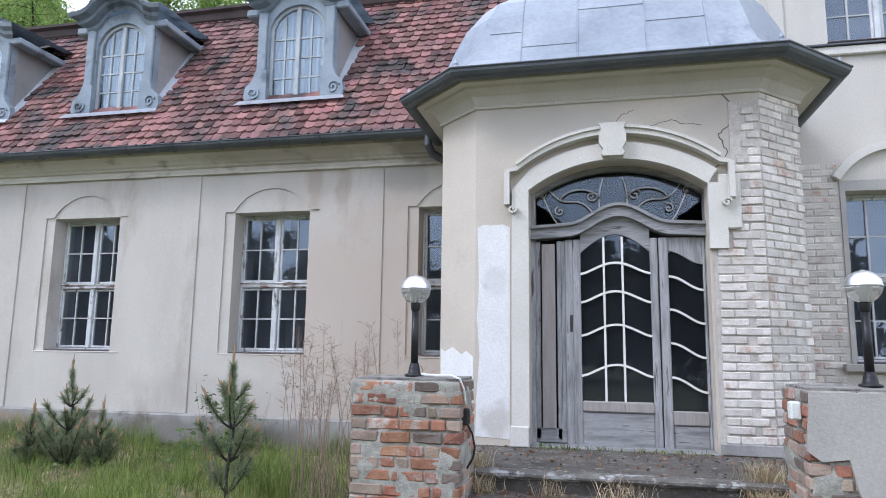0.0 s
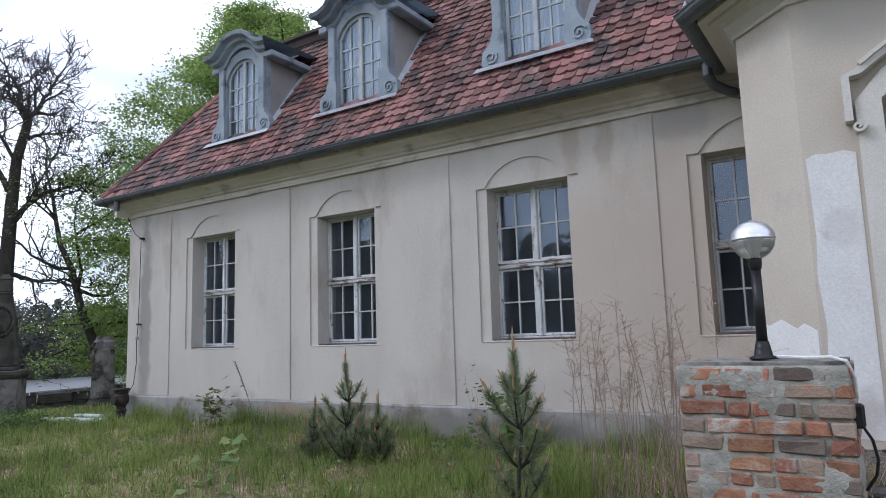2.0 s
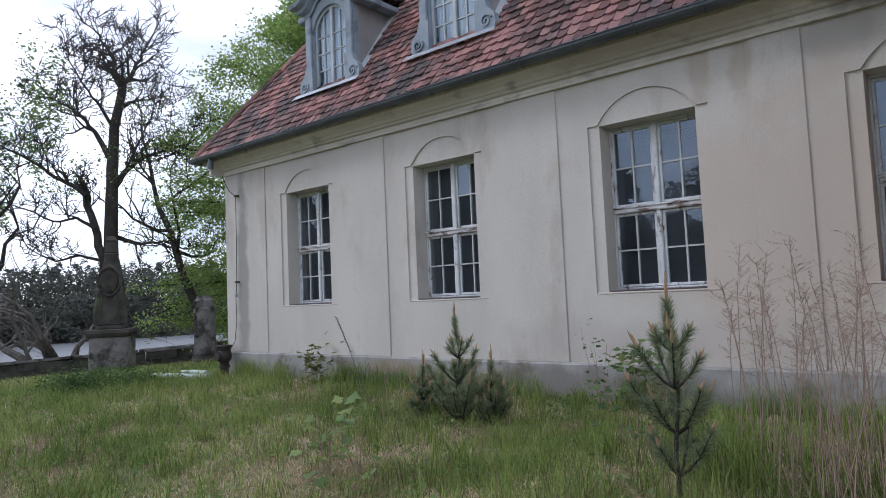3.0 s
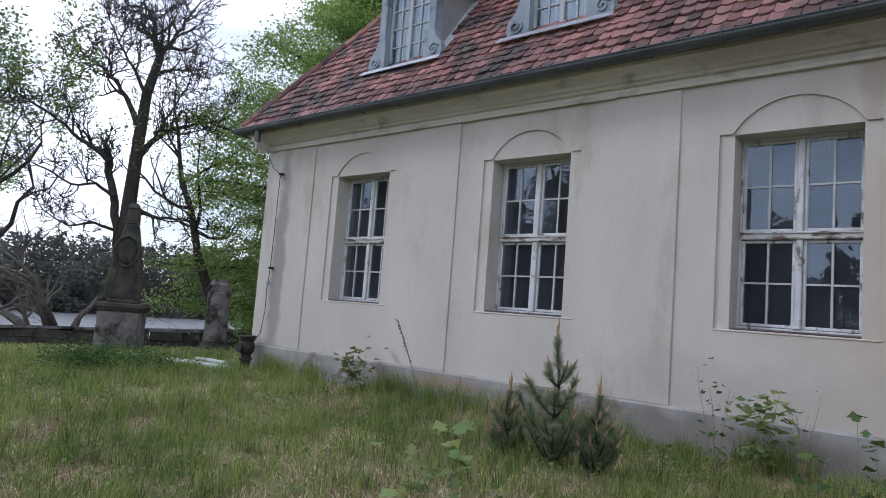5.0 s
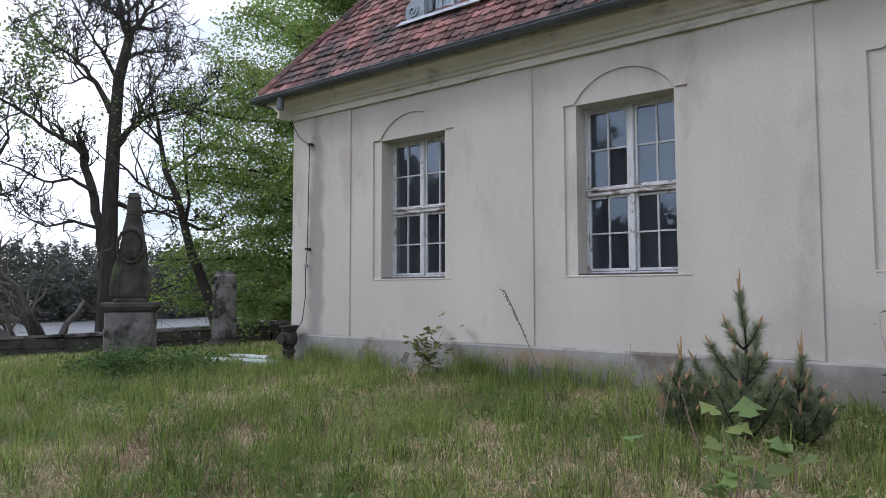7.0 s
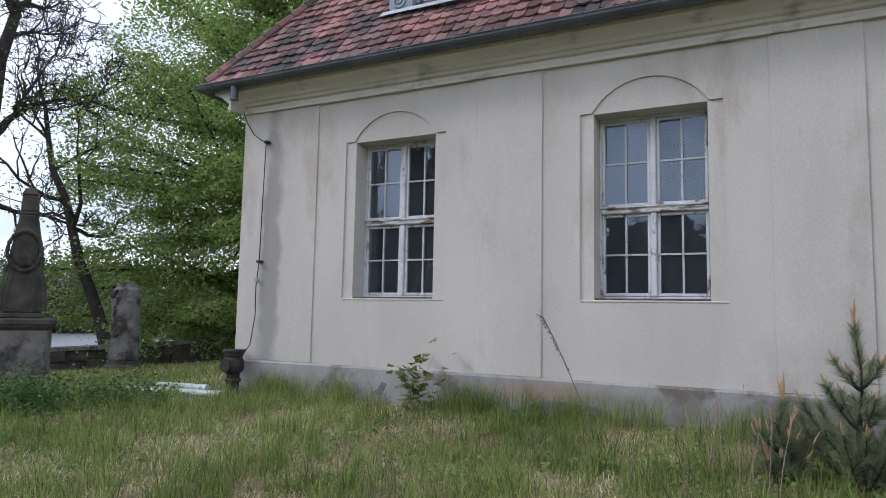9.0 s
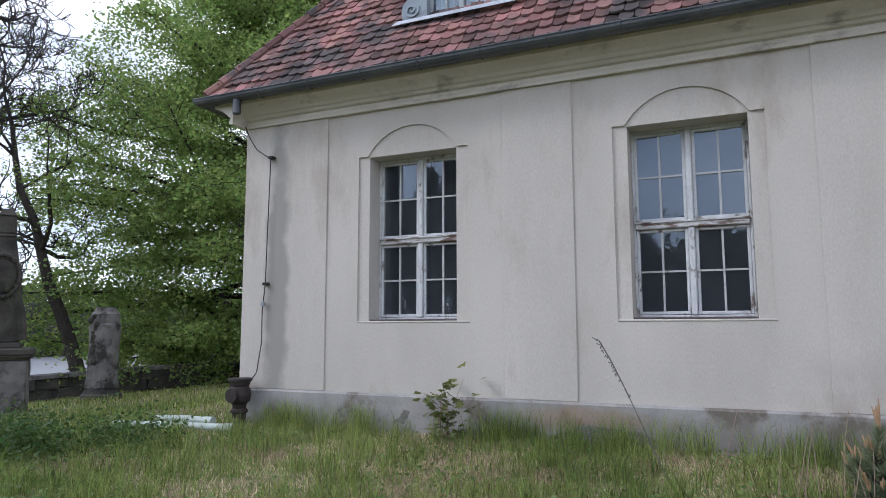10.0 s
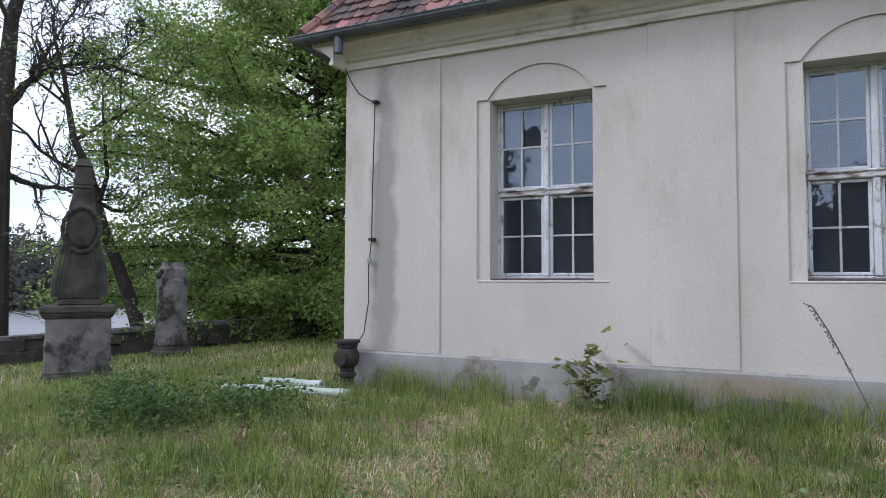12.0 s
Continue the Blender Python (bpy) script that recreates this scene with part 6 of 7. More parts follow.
def lamp(x, y, z):
    l = thing("pier_lamp", "black post lamp with ribbed glass globe on the brick pier", "lamp", "pier lamps", at=(x, y, z))
    part("base", lathe(bmesh.new(), [(0.075, 0), (0.075, 0.012), (0.05, 0.02), (0.043, 0.06), (0.034, 0.10)]), BLACK_METAL, l, smooth=True)
    part("post", lathe(bmesh.new(), [(0.030, 0.08), (0.027, 0.52)]), BLACK_METAL, l, smooth=True)
    part("collar", lathe(bmesh.new(), [(0.027, 0.50), (0.034, 0.515), (0.038, 0.55), (0.036, 0.572)]), BLACK_METAL, l, smooth=True)
    prof = []
    for i in range(13):
        a = math.pi * (-0.42 + 0.42 * i / 12)
        prof.append((0.115 * math.cos(a) + (0.004 if i % 2 else 0), 0.675 + 0.115 * math.sin(a)))
    part("globe", lathe(bmesh.new(), prof, n=28), GLASS_CLEAR, l, "clear ribbed glass bowl", True)
    prof = [(0.118, 0.672), (0.122, 0.682)] + [(0.118 * math.cos(a), 0.685 + 0.10 * math.sin(a)) for a in [i * math.pi / 2 / 8 for i in range(8)]] + [(0.012, 0.79)]
    part("cap", lathe(bmesh.new(), prof, n=28), CHROME, l, "domed dull silver cap", True)
    part("bulb", lathe(bmesh.new(), [(0.02, 0.57), (0.02, 0.62), (0.035, 0.66), (0.03, 0.70), (0.01, 0.715)], n=12), WHITE_PLASTIC, l, "unlit white bulb", True)
    return l


LAMP = lamp(-1.00, 5.18, 1.647)
copy_thing(LAMP, pose(2.18, 5.18, 1.647))

for pts in ([(-11.55, 0.60), (-11.3, 0.56), (-11.1, 0.60), (-11.12, 0.68), (-11.3, 0.71), (-11.5, 0.69)], [(-10.75, 0.58), (-10.6, 0.55), (-10.52, 0.70), (-10.60, 0.72), (-10.66, 0.63)], [(-8.9, 0.5), (-8.2, 0.46), (-7.7, 0.52), (-7.9, 0.62), (-8.5, 0.66)]):
    bm = sweep_y(bmesh.new(), pts, WALL_Y - 0.054, WALL_Y - 0.049)
    tagged(finish("plinth_flake", bm, PLINTH_BARE), "patch where the plinth render has flaked off", "render", kind="structure")


def build_kerb():
    rng = np.random.default_rng(33)
    k = thing("rubble_kerb", "low kerb of broken lichen-covered stones beside the pier", "kerb")
    for i in range(26):
        f = i / 26
        x, y = -1.35 - 0.85 * f + rng.normal(0, 0.08), 4.85 - 0.75 * f + rng.normal(0, 0.08)
        bm = bmesh.new()
        bmesh.ops.create_icosphere(bm, subdivisions=2, radius=1)
        for v in bm.verts:
            v.co *= 1 + 0.25 * noise.noise(v.co * 1.5 + Vector((i, 0, 0)))
        bmesh.ops.transform(bm, matrix=pose(x, y, 0.50 - 0.1 * f + rng.normal(0, 0.02), rng.uniform(-15, 15), rng.uniform(-15, 15), rng.uniform(0, 180)) @ Matrix.Diagonal((rng.uniform(0.09, 0.17), rng.uniform(0.08, 0.13), rng.uniform(0.04, 0.08), 1)), verts=bm.verts)
        part("stone", bm, STEP_STONE_PALE, k)


build_kerb()


def litter(name, label, x0, x1, y0, y1, z, n, seed):
    rng = np.random.default_rng(seed)
    c = np.stack([rng.uniform(x0, x1, n), y0 + (y1 - y0) * rng.random(n) ** 0.6, np.full(n, z) + rng.uniform(0.004, 0.012, n)], 1)
    tagged(leaf_cloud(name, c, rng.uniform(0.015, 0.05, n), rng, DEAD_LEAF, flat=0.15), label, "litter", kind="stuff")


litter("dead_leaves", "brown dead leaves scattered on the porch platform", -1.1, 2.3, 5.55, 6.85, 0.92, 500, 6)
litter("dead_leaves", "brown dead leaves on a lower step", -0.6, 1.6, 5.1, 5.5, 0.76, 260, 7)

def step_tufts():
    rng = np.random.default_rng(44)
    xy, z = [], []
    for x, y, zz, k, sp in ((-0.55, 5.44, 0.75, 160, 0.07), (-0.60, 5.0, 0.59, 200, 0.08), (1.55, 5.40, 0.75, 200, 0.10), (1.58, 4.98, 0.59, 160, 0.09), (0.55, 5.45, 0.75, 90, 0.10), (-0.62, 5.62, 0.91, 220, 0.07), (1.60, 5.62, 0.91, 220, 0.09), (0.0, 5.45, 0.75, 60, 0.08)):
        xy += [(x + rng.normal(0, sp), y + rng.normal(0, sp * 0.4)) for _ in range(k)]
        z += [zz] * k
    xy = np.array(xy)
    n = len(xy)
    blades("step_grass", "dry grass tufts growing in the step joints", xy, rng.uniform(0.08, 0.26, n), rng.uniform(0.003, 0.006, n), rng.uniform(0.3, 1.2, n), rng, STRAW, z=np.array(z))
    xy = np.stack([rng.uniform(-0.2, 1.4, 160), rng.normal(6.84, 0.02, 160)], 1)
    blades("threshold_grass", "small green weeds along the door threshold", xy, rng.uniform(0.03, 0.09, 160), rng.uniform(0.006, 0.012, 160), rng.uniform(0.3, 1.0, 160), rng, GRASS, z=np.full(160, 0.915))


step_tufts()

cable = thing("lamp_cable", "loose black and white cable on the brick pier", "cable", at=(0.08, 0, -0.115))
part("white_lead", tube(bmesh.new(), [(-1.0, 5.1, 1.78), (-0.85, 5.02, 1.775), (-0.74, 4.96, 1.78), (-0.67, 4.94, 1.76), (-0.645, 4.97, 1.68), (-0.645, 5.03, 1.58)], 0.009, 6), WHITE_PLASTIC, cable)
part("junction_box", B(-0.68, -0.62, 5.02, 5.10, 1.42, 1.54, bevel=0.012), CABLE, cable)
part("black_lead", tube(bmesh.new(), [(-0.64, 5.05, 1.44), (-0.60, 5.08, 1.36), (-0.585, 5.1, 1.26), (-0.60, 5.12, 1.18), (-0.65, 5.14, 1.10)], 0.008, 6), CABLE, cable)
sock = thing("outdoor_socket", "small white socket fixed to the pier", "socket", at=(0.02, 0, -0.115))
part("housing", B(1.61, 1.68, 5.0, 5.09, 1.54, 1.66, bevel=0.012), WHITE_PLASTIC, sock)

# ---------- things along the wing ----------
wire = thing("wall_wire", "thin loose lightning wire with dark holders on the wall", "wire")
pts = [(-13.05, 8.80, 4.42), (-12.98, 8.82, 4.25), (-12.86, 8.83, 4.08), (-12.7, 8.835, 3.98), (-12.62, 8.82, 3.95), (-12.64, 8.83, 3.4), (-12.66, 8.84, 2.8), (-12.66, 8.83, 2.25), (-12.70, 8.83, 1.9), (-12.70, 8.84, 1.5), (-12.76, 8.83, 1.1), (-12.92, 8.78, 0.86), (-12.96, 8.76, 0.5)]
part("strand", tube(bmesh.new(), pts, 0.007, 5), CABLE, wire)
for x, z in ((-12.62, 3.95), (-12.66, 2.25)):
    part("holder", B(x - 0.035, x + 0.035, 8.80, 8.885, z - 0.015, z + 0.02, bevel=0.006), RUSTY_IRON, wire)
part("clamp", B(-12.72, -12.67, 8.81, 8.86, 1.96, 2.02, bevel=0.006), ZINC, wire)


def build_pump():
    x, y = -12.88, 8.66
    g = ground_z(x, y)
    p = thing("cast_iron_pump", "old dark cast iron pump stump at the house corner", "pump", at=(x, y, g - 0.05))
    part("column", lathe(bmesh.new(), [(0.12, 0), (0.12, 0.04), (0.085, 0.06), (0.085, 0.22), (0.11, 0.24), (0.11, 0.27), (0.085, 0.29), (0.09, 0.34)], n=16), RUSTY_IRON, p)
    bowl = part("bowl", lathe(bmesh.new(), [(0.08, 0.33), (0.13, 0.38), (0.145, 0.46), (0.13, 0.54), (0.11, 0.57), (0.125, 0.585), (0.125, 0.63), (0.10, 0.64)], n=18), RUSTY_IRON, p)
    part("spout", tube(bmesh.new(), [(0, -0.10, 0.46), (0, -0.17, 0.46)], 0.09, 12), RUSTY_IRON, p, "round flange")
    part("rim", lathe(bmesh.new(), [(0.15, 0.63), (0.155, 0.65), (0.15, 0.67), (0.06, 0.672)], n=18), RUSTY_IRON, p)


build_pump()


def monument():
    x, y = -17.9, 8.74
    m = thing("stone_monument", "mossy dark sandstone obelisk with a carved wreath on a pedestal", "monument", at=(x, y, ground_z(x, y) - 0.10), rz=52)

    def block(name, w0, w1, z0, z1, mt, label="", bev=0.02, rough=0.0):
        bm = bmesh.new()
        vs = [bm.verts.new((sx * w, sy * w * 0.9, z)) for z, w in ((z0, w0 * 0.5), (z1, w1 * 0.5)) for sx, sy in ((-1, -1), (1, -1), (1, 1), (-1, 1))]
        for f in ((0, 1, 2, 3), (4, 5, 6, 7), (0, 1, 5, 4), (1, 2, 6, 5), (2, 3, 7, 6), (3, 0, 4, 7)):
            bm.faces.new([vs[i] for i in f])
        bmesh.ops.bevel(bm, geom=bm.edges[:], offset=bev, segments=1, affect="EDGES")
        if rough:
            bmesh.ops.subdivide_edges(bm, edges=bm.edges[:], cuts=5, use_grid_fill=True)
            for v in bm.verts:
                v.co += Vector((noise.noise(v.co * 6), noise.noise(v.co * 6 + Vector((9, 0, 0))), 0.5 * noise.noise(v.co * 7))) * rough
        return part(name, bm, mt, m, label)
    block("base", 0.96, 0.93, 0, 0.26, SANDSTONE, rough=0.05)
    block("pedestal", 0.88, 0.86, 0.26, 1.08, SANDSTONE_PALE, "pale worn pedestal block", rough=0.018)
    block("ledge", 0.90, 1.00, 1.08, 1.16, SANDSTONE, rough=0.012)
    block("ledge", 1.02, 0.98, 1.16, 1.27, SANDSTONE, rough=0.015)
    block("shoulder", 0.62, 0.58, 1.27, 1.36, SANDSTONE, rough=0.015)
    block("shaft", 0.54, 0.50, 1.36, 2.30, SANDSTONE, rough=0.03)
    block("shaft", 0.48, 0.28, 2.30, 3.06, SANDSTONE, rough=0.025)
    block("neck", 0.29, 0.27, 3.06, 3.12, SANDSTONE, rough=0.01)
    block("shaft", 0.26, 0.23, 3.12, 3.42, SANDSTONE, rough=0.012)
    block("tip", 0.27, 0.16, 3.42, 3.54, SANDSTONE, bev=0.01, rough=0.02)
    bm = bmesh.new()
    for i in range(46):
        a = i * 2 * math.pi / 46
        bmesh.ops.create_icosphere(bm, subdivisions=1, radius=0.038 + 0.008 * math.sin(i * 2.3), matrix=pose(0.25 * math.cos(a), -0.25, 2.42 + 0.34 * math.sin(a)))
    part("wreath", bm, SANDSTONE, m, "oval carved stone wreath")
    bm = bmesh.new()
    bmesh.ops.create_icosphere(bm, subdivisions=2, radius=1, matrix=pose(0, -0.235, 2.42) @ Matrix.Diagonal((0.20, 0.05, 0.28, 1)))
    part("medallion", bm, SANDSTONE, m, "worn stone medallion")
    for sx in (-1, 1):
        bm = bmesh.new()
        for j in range(3):
            o = 0.05 * j
            tube(bm, [(sx * (0.24 - o), -0.22, 2.15), (sx * (0.30 - o), -0.22, 1.85), (sx * (0.33 - o), -0.21, 1.6), (sx * (0.34 - o), -0.20, 1.40)], [0.035, 0.055, 0.06, 0.05], 7)
        part("drapery", bm, SANDSTONE, m, "carved hanging drapery")


monument()


def stump():
    x, y = -20.1, 12.5
    s = thing("broken_column", "broken fluted sandstone column on a low base", "column", at=(x, y, ground_z(x, y) - 0.1))
    part("base", lathe(bmesh.new(), [(0.42, 0), (0.42, 0.22), (0.38, 0.26), (0.36, 0.33)], n=18), SANDSTONE, s)
    part("shaft", lathe(bmesh.new(), [(0.33, 0.33), (0.35, 0.38), (0.32, 0.7), (0.31, 1.3), (0.33, 1.75), (0.30, 1.8), (0.30, 2.0), (0.24, 2.06), (0.22, 2.15)], n=16), SANDSTONE_PALE, s)
    bm = bmesh.new()
    rng = np.random.default_rng(2)
    for i in range(12):
        z = 1.95 - i * 0.09
        bmesh.ops.create_icosphere(bm, subdivisions=1, radius=rng.uniform(0.05, 0.09), matrix=pose(0.04 + rng.normal(0, 0.05), -0.30, z))
    part("garland", bm, SANDSTONE, s, "carved garland")


stump()


def build_low_wall():
    rng = np.random.default_rng(17)
    w = thing("low_stone_wall", "low dark fieldstone wall above the lake", "wall")
    run = [(-33.0, 3.0), (-26.0, 11.0), (-23.2, 16.5), (-18.5, 25.0)]
    bm = bmesh.new()
    for (ax, ay), (bx, by) in zip(run, run[1:]):
        L = math.hypot(bx - ax, by - ay)
        n = int(L / 0.55)
        ang = math.degrees(math.atan2(by - ay, bx - ax))
        for i in range(n):
            f = (i + 0.5) / n
            x, y = ax + (bx - ax) * f, ay + (by - ay) * f
            z = ground_z(x, y) - 0.24
            for r in range(4):
                bb = bmesh.new()
                box(bb, -0.30 - rng.uniform(0, 0.03), 0.30, -0.22, 0.22, -0.17 + r * 0.28, 0.13 + r * 0.28, 0.022)
                me = bpy.data.meshes.new("s")
                bmesh.ops.transform(bb, matrix=pose(x + rng.normal(0, 0.03), y, z, rng.normal(0, 2), rng.normal(0, 3), ang + rng.normal(0, 4)), verts=bb.verts)
                bb.to_mesh(me)
                bb.free()
                bm.from_mesh(me)
                bpy.data.meshes.remove(me)
    part("stones", bm, SANDSTONE, w)
    bm = bmesh.new()
    for (ax, ay), (bx, by) in zip(run, run[1:]):
        L = math.hypot(bx - ax, by - ay)
        n = int(L / 1.6)
        for i in range(n):
            f0, f1 = i / n, (i + 0.985) / n
            p, q = Vector((ax + (bx - ax) * f0, ay + (by - ay) * f0, 0)), Vector((ax + (bx - ax) * f1, ay + (by - ay) * f1, 0))
            p.z, q.z = ground_z(p.x, p.y) + 0.735, ground_z(q.x, q.y) + 0.735
            d = (q - p).normalized()
            o = Vector((d.y, -d.x, 0)) * 0.27
            tilt = rng.normal(0, 0.015)
            vs = [bm.verts.new(e + o * k + Vector((0, 0, h + tilt * k))) for e in (p, q) for k, h in ((-1, 0), (1, 0), (1, 0.09), (-1, 0.09))]
            for fc in ((0, 1, 2, 3), (4, 5, 6, 7), (0, 1, 5, 4), (1, 2, 6, 5), (2, 3, 7, 6), (3, 0, 4, 7)):
                bm.faces.new([vs[k] for k in fc])
    part("coping", bm, SANDSTONE_PALE, w, "worn flat coping slabs")


build_low_wall()


def build_pipes():
    for a, b, r in (((-14.15, 7.85), (-12.45, 8.05), 0.045), ((-14.0, 8.38), (-13.05, 8.38), 0.05)):
        z = [ground_z(*a) + 0.11, ground_z(*b) + 0.09]
        p = thing("plastic_pipe", "pale green plastic pipe lying in the grass", "pipe", "pipes in the grass")
        part("tube", tube(bmesh.new(), [(*a, z[0]), ((a[0] + b[0]) / 2, (a[1] + b[1]) / 2 + 0.02, sum(z) / 2 + 0.01), (*b, z[1])], r, 12), PIPE, p)
        d = Vector((b[0] - a[0], b[1] - a[1], z[1] - z[0])).normalized()
        q = Vector((*b, z[1]))
        part("socket", tube(bmesh.new(), [q - d * 0.14, q + d * 0.002], r * 1.2, 12), PIPE, p)


build_pipes()


# ---------- plants in the grass ----------
def pine(x, y, h, seed, label, whorls=((0.05, 8, 0.27), (0.18, 6, 0.26), (0.40, 5, 0.20), (0.64, 4, 0.11))):
    """A young Scots pine: whorls of branches that curve upwards, long paired needles, tall brown candles."""
    rng = np.random.default_rng(seed)
    t = thing("young_pine", label, "pine", "young pines", at=(x, y, ground_z(x, y) - 0.03))
    wood, can = bmesh.new(), bmesh.new()
    roots, dirs, lens = [], [], []

    def needles(p, q, per_m, lo, hi, spread=1.0):
        d = (q - p).normalized()
        for i in range(int(1.35 * per_m * (q - p).length) + 6):
            o = Matrix.Rotation(rng.uniform(0, 6.283), 3, d) @ d.orthogonal().normalized()
            roots.append(tuple(p.lerp(q, rng.random())))
            dirs.append(tuple((d * rng.uniform(0.55, 1.5) + o * spread).normalized()))
            lens.append(rng.uniform(lo, hi))

    def candles(q, d, count, size):
        for k in range(count):
            dd = (d * 1.6 + Vector((rng.normal(0, 0.28), rng.normal(0, 0.28), 0.9)) * (0.2 if k == 0 else 1)).normalized()
            L = size * (1.0 if k == 0 else rng.uniform(0.45, 0.75))
            tube(can, [q, q + dd * L * 0.6, q + dd * L], [0.0075, 0.0085, 0.003], 5)
    stem = [Vector((0.018 * math.sin(i * 1.1 + seed), 0.015 * math.cos(i * 1.3), h * i / 8)) for i in range(9)]
    tube(wood, stem, [0.021 * (1 - i / 10) for i in range(9)], 6, cap=False)
    for a, b in zip(stem[2:], stem[3:]):
        needles(a, b, 420, 0.05, 0.10)
    needles(stem[6], stem[8], 900, 0.06, 0.11, 0.8)
    candles(stem[8], Vector((0, 0, 1)), 5, 0.20)
    for f, count, out in whorls:
        p = Vector((0, 0, h * f))
        for k in range(count):
            a = k * 6.283 / count + f * 9 + rng.uniform(-0.35, 0.35)
            L = h * out * rng.uniform(0.65, 1.25)
            o = Vector((math.cos(a), math.sin(a), 0))
            pts = [p + o * L * s_ + Vector((0, 0, L * (0.45 * s_ + 0.75 * s_ * s_))) for s_ in (0, 0.3, 0.6, 0.85, 1.0)]
            tube(wood, pts, [0.011, 0.010, 0.008, 0.006, 0.005], 5, cap=False)
            for i, (u, v) in enumerate(zip(pts[1:], pts[2:])):
                needles(u, v, 620 + 260 * i, 0.055, 0.11)
            end = (pts[-1] - pts[-2]).normalized()
            if f > 0.15 or k % 2:
                candles(pts[-1], end, 3, rng.uniform(0.06, 0.13))
            if f < 0.5:
                for m in (-1, 1):
                    d2 = (end * 0.6 + o.cross(Vector((0, 0, 1))) * m * 0.8 + Vector((0, 0, 0.25))).normalized()
                    q = pts[2] + d2 * L * rng.uniform(0.28, 0.42)
                    tube(wood, [pts[2], q], [0.006, 0.004], 4, cap=False)
                    needles(pts[2], q, 820, 0.05, 0.10)
    part("stem", wood, BARK, t)
    part("candle", can, CANDLE, t, "brown spring shoots")["kind"] = "stuff"
    Rt, D, Ln = np.array(roots), np.array(dirs), np.array(lens)
    n = len(Rt)
    S = np.cross(D, rng.normal(size=(n, 3)))
    S /= np.linalg.norm(S, axis=1)[:, None]
    v = np.stack([Rt - S * 0.0024, Rt + S * 0.0024, Rt + D * Ln[:, None]], 1).reshape(-1, 3)
    me = bpy.data.meshes.new("needles")
    me.from_pydata(v, [], np.arange(3 * n).reshape(-1, 3).tolist())
    me.materials.append(NEEDLE)
    new("needles", me).parent = t


pine(-5.68, 7.0, 1.14, 71, "young pine with tall brown candles in front of the wing wall")
pine(-6.15, 6.95, 0.60, 74, "small bushy young pine beside a taller one")
pine(-5.32, 7.1, 0.68, 75, "small dark young pine beside a taller one")
pine(-2.72, 5.5, 1.28, 72, "young pine with upright brown candles near the steps", ((0.16, 4, 0.19), (0.36, 5, 0.20), (0.58, 5, 0.17), (0.76, 4, 0.09)))


def seedling(x, y, h, seed, label, leaf=0.09, count=26, material=LEAF_LIGHT, name="tree_seedling", spread=0.10):
    rng = np.random.default_rng(seed)
    t = thing(name, label, "seedling", at=(x, y, ground_z(x, y) - 0.02))
    bm = bmesh.new()
    tips = []
    for k in range(5):
        p = Vector((0, 0, 0))
        pts = [p.copy()]
        d = Vector((rng.normal(0, 0.18), rng.normal(0, 0.18), 1)).normalized()
        for i in range(6):
            d = (d + Vector((rng.normal(0, 0.10), rng.normal(0, 0.10), 0.05))).normalized()
            p = p + d * h / 6 * (1 if k == 0 else 0.8)
            pts.append(p.copy())
        tube(bm, pts, [0.006 * (1 - i / 8) for i in range(7)], 5, cap=False)
        tips += pts[2:]
    part("stem", bm, DRY_STEM, t)
    c = np.array([tuple(tips[rng.integers(0, len(tips))]) for _ in range(count)]) + rng.normal(size=(count, 3)) * (spread, spread, 0.05)
    bm = bmesh.new()
    for p in c:
        a, tilt, s = rng.uniform(0, 360), rng.uniform(-35, 35), leaf * rng.uniform(0.7, 1.3)
        out = [(0, 0), (0.25, 0.22), (0.18, 0.42), (0.46, 0.5), (0.22, 0.72), (0.0, 1.0), (-0.22, 0.72), (-0.46, 0.5), (-0.18, 0.42), (-0.25, 0.22)]
        m = pose(*p, tilt, rng.uniform(-25, 25), a)
        bm.faces.new([bm.verts.new(m @ Vector((u * s, v * s, -abs(u) * s * 0.3))) for u, v in out])
    leaves = part("leaves", bm, material, t)


seedling(-9.90, 8.45, 0.76, 81, "small maple seedling growing at the wall foot", 0.13, 80, LEAF_MAPLE, spread=0.075)
seedling(-4.36, 8.35, 0.86, 82, "leafy sapling with jagged leaves in the grass", 0.12, 90, LEAF_LIGHT, spread=0.10)
seedling(-4.72, 8.35, 0.98, 86, "slender dark-leaved shoot beside a leafy sapling", 0.07, 36, LEAF_DARK, spread=0.045)
seedling(-3.98, 8.4, 0.85, 87, "thin twiggy shoot with few small leaves", 0.07, 16, LEAF_LIGHT, spread=0.05)
seedling(-5.2, 4.75, 0.75, 83, "slender sapling with large pale leaves in the grass", 0.13, 26, LEAF_LIGHT)
seedling(-5.0, 4.9, 0.62, 84, "low shoot with large pale green leaves", 0.15, 12, LEAF_LIGHT)
seedling(-3.3, 6.2, 0.9, 85, "thin shrub with dark leaves before the wall", 0.08, 40, LEAF_DARK)


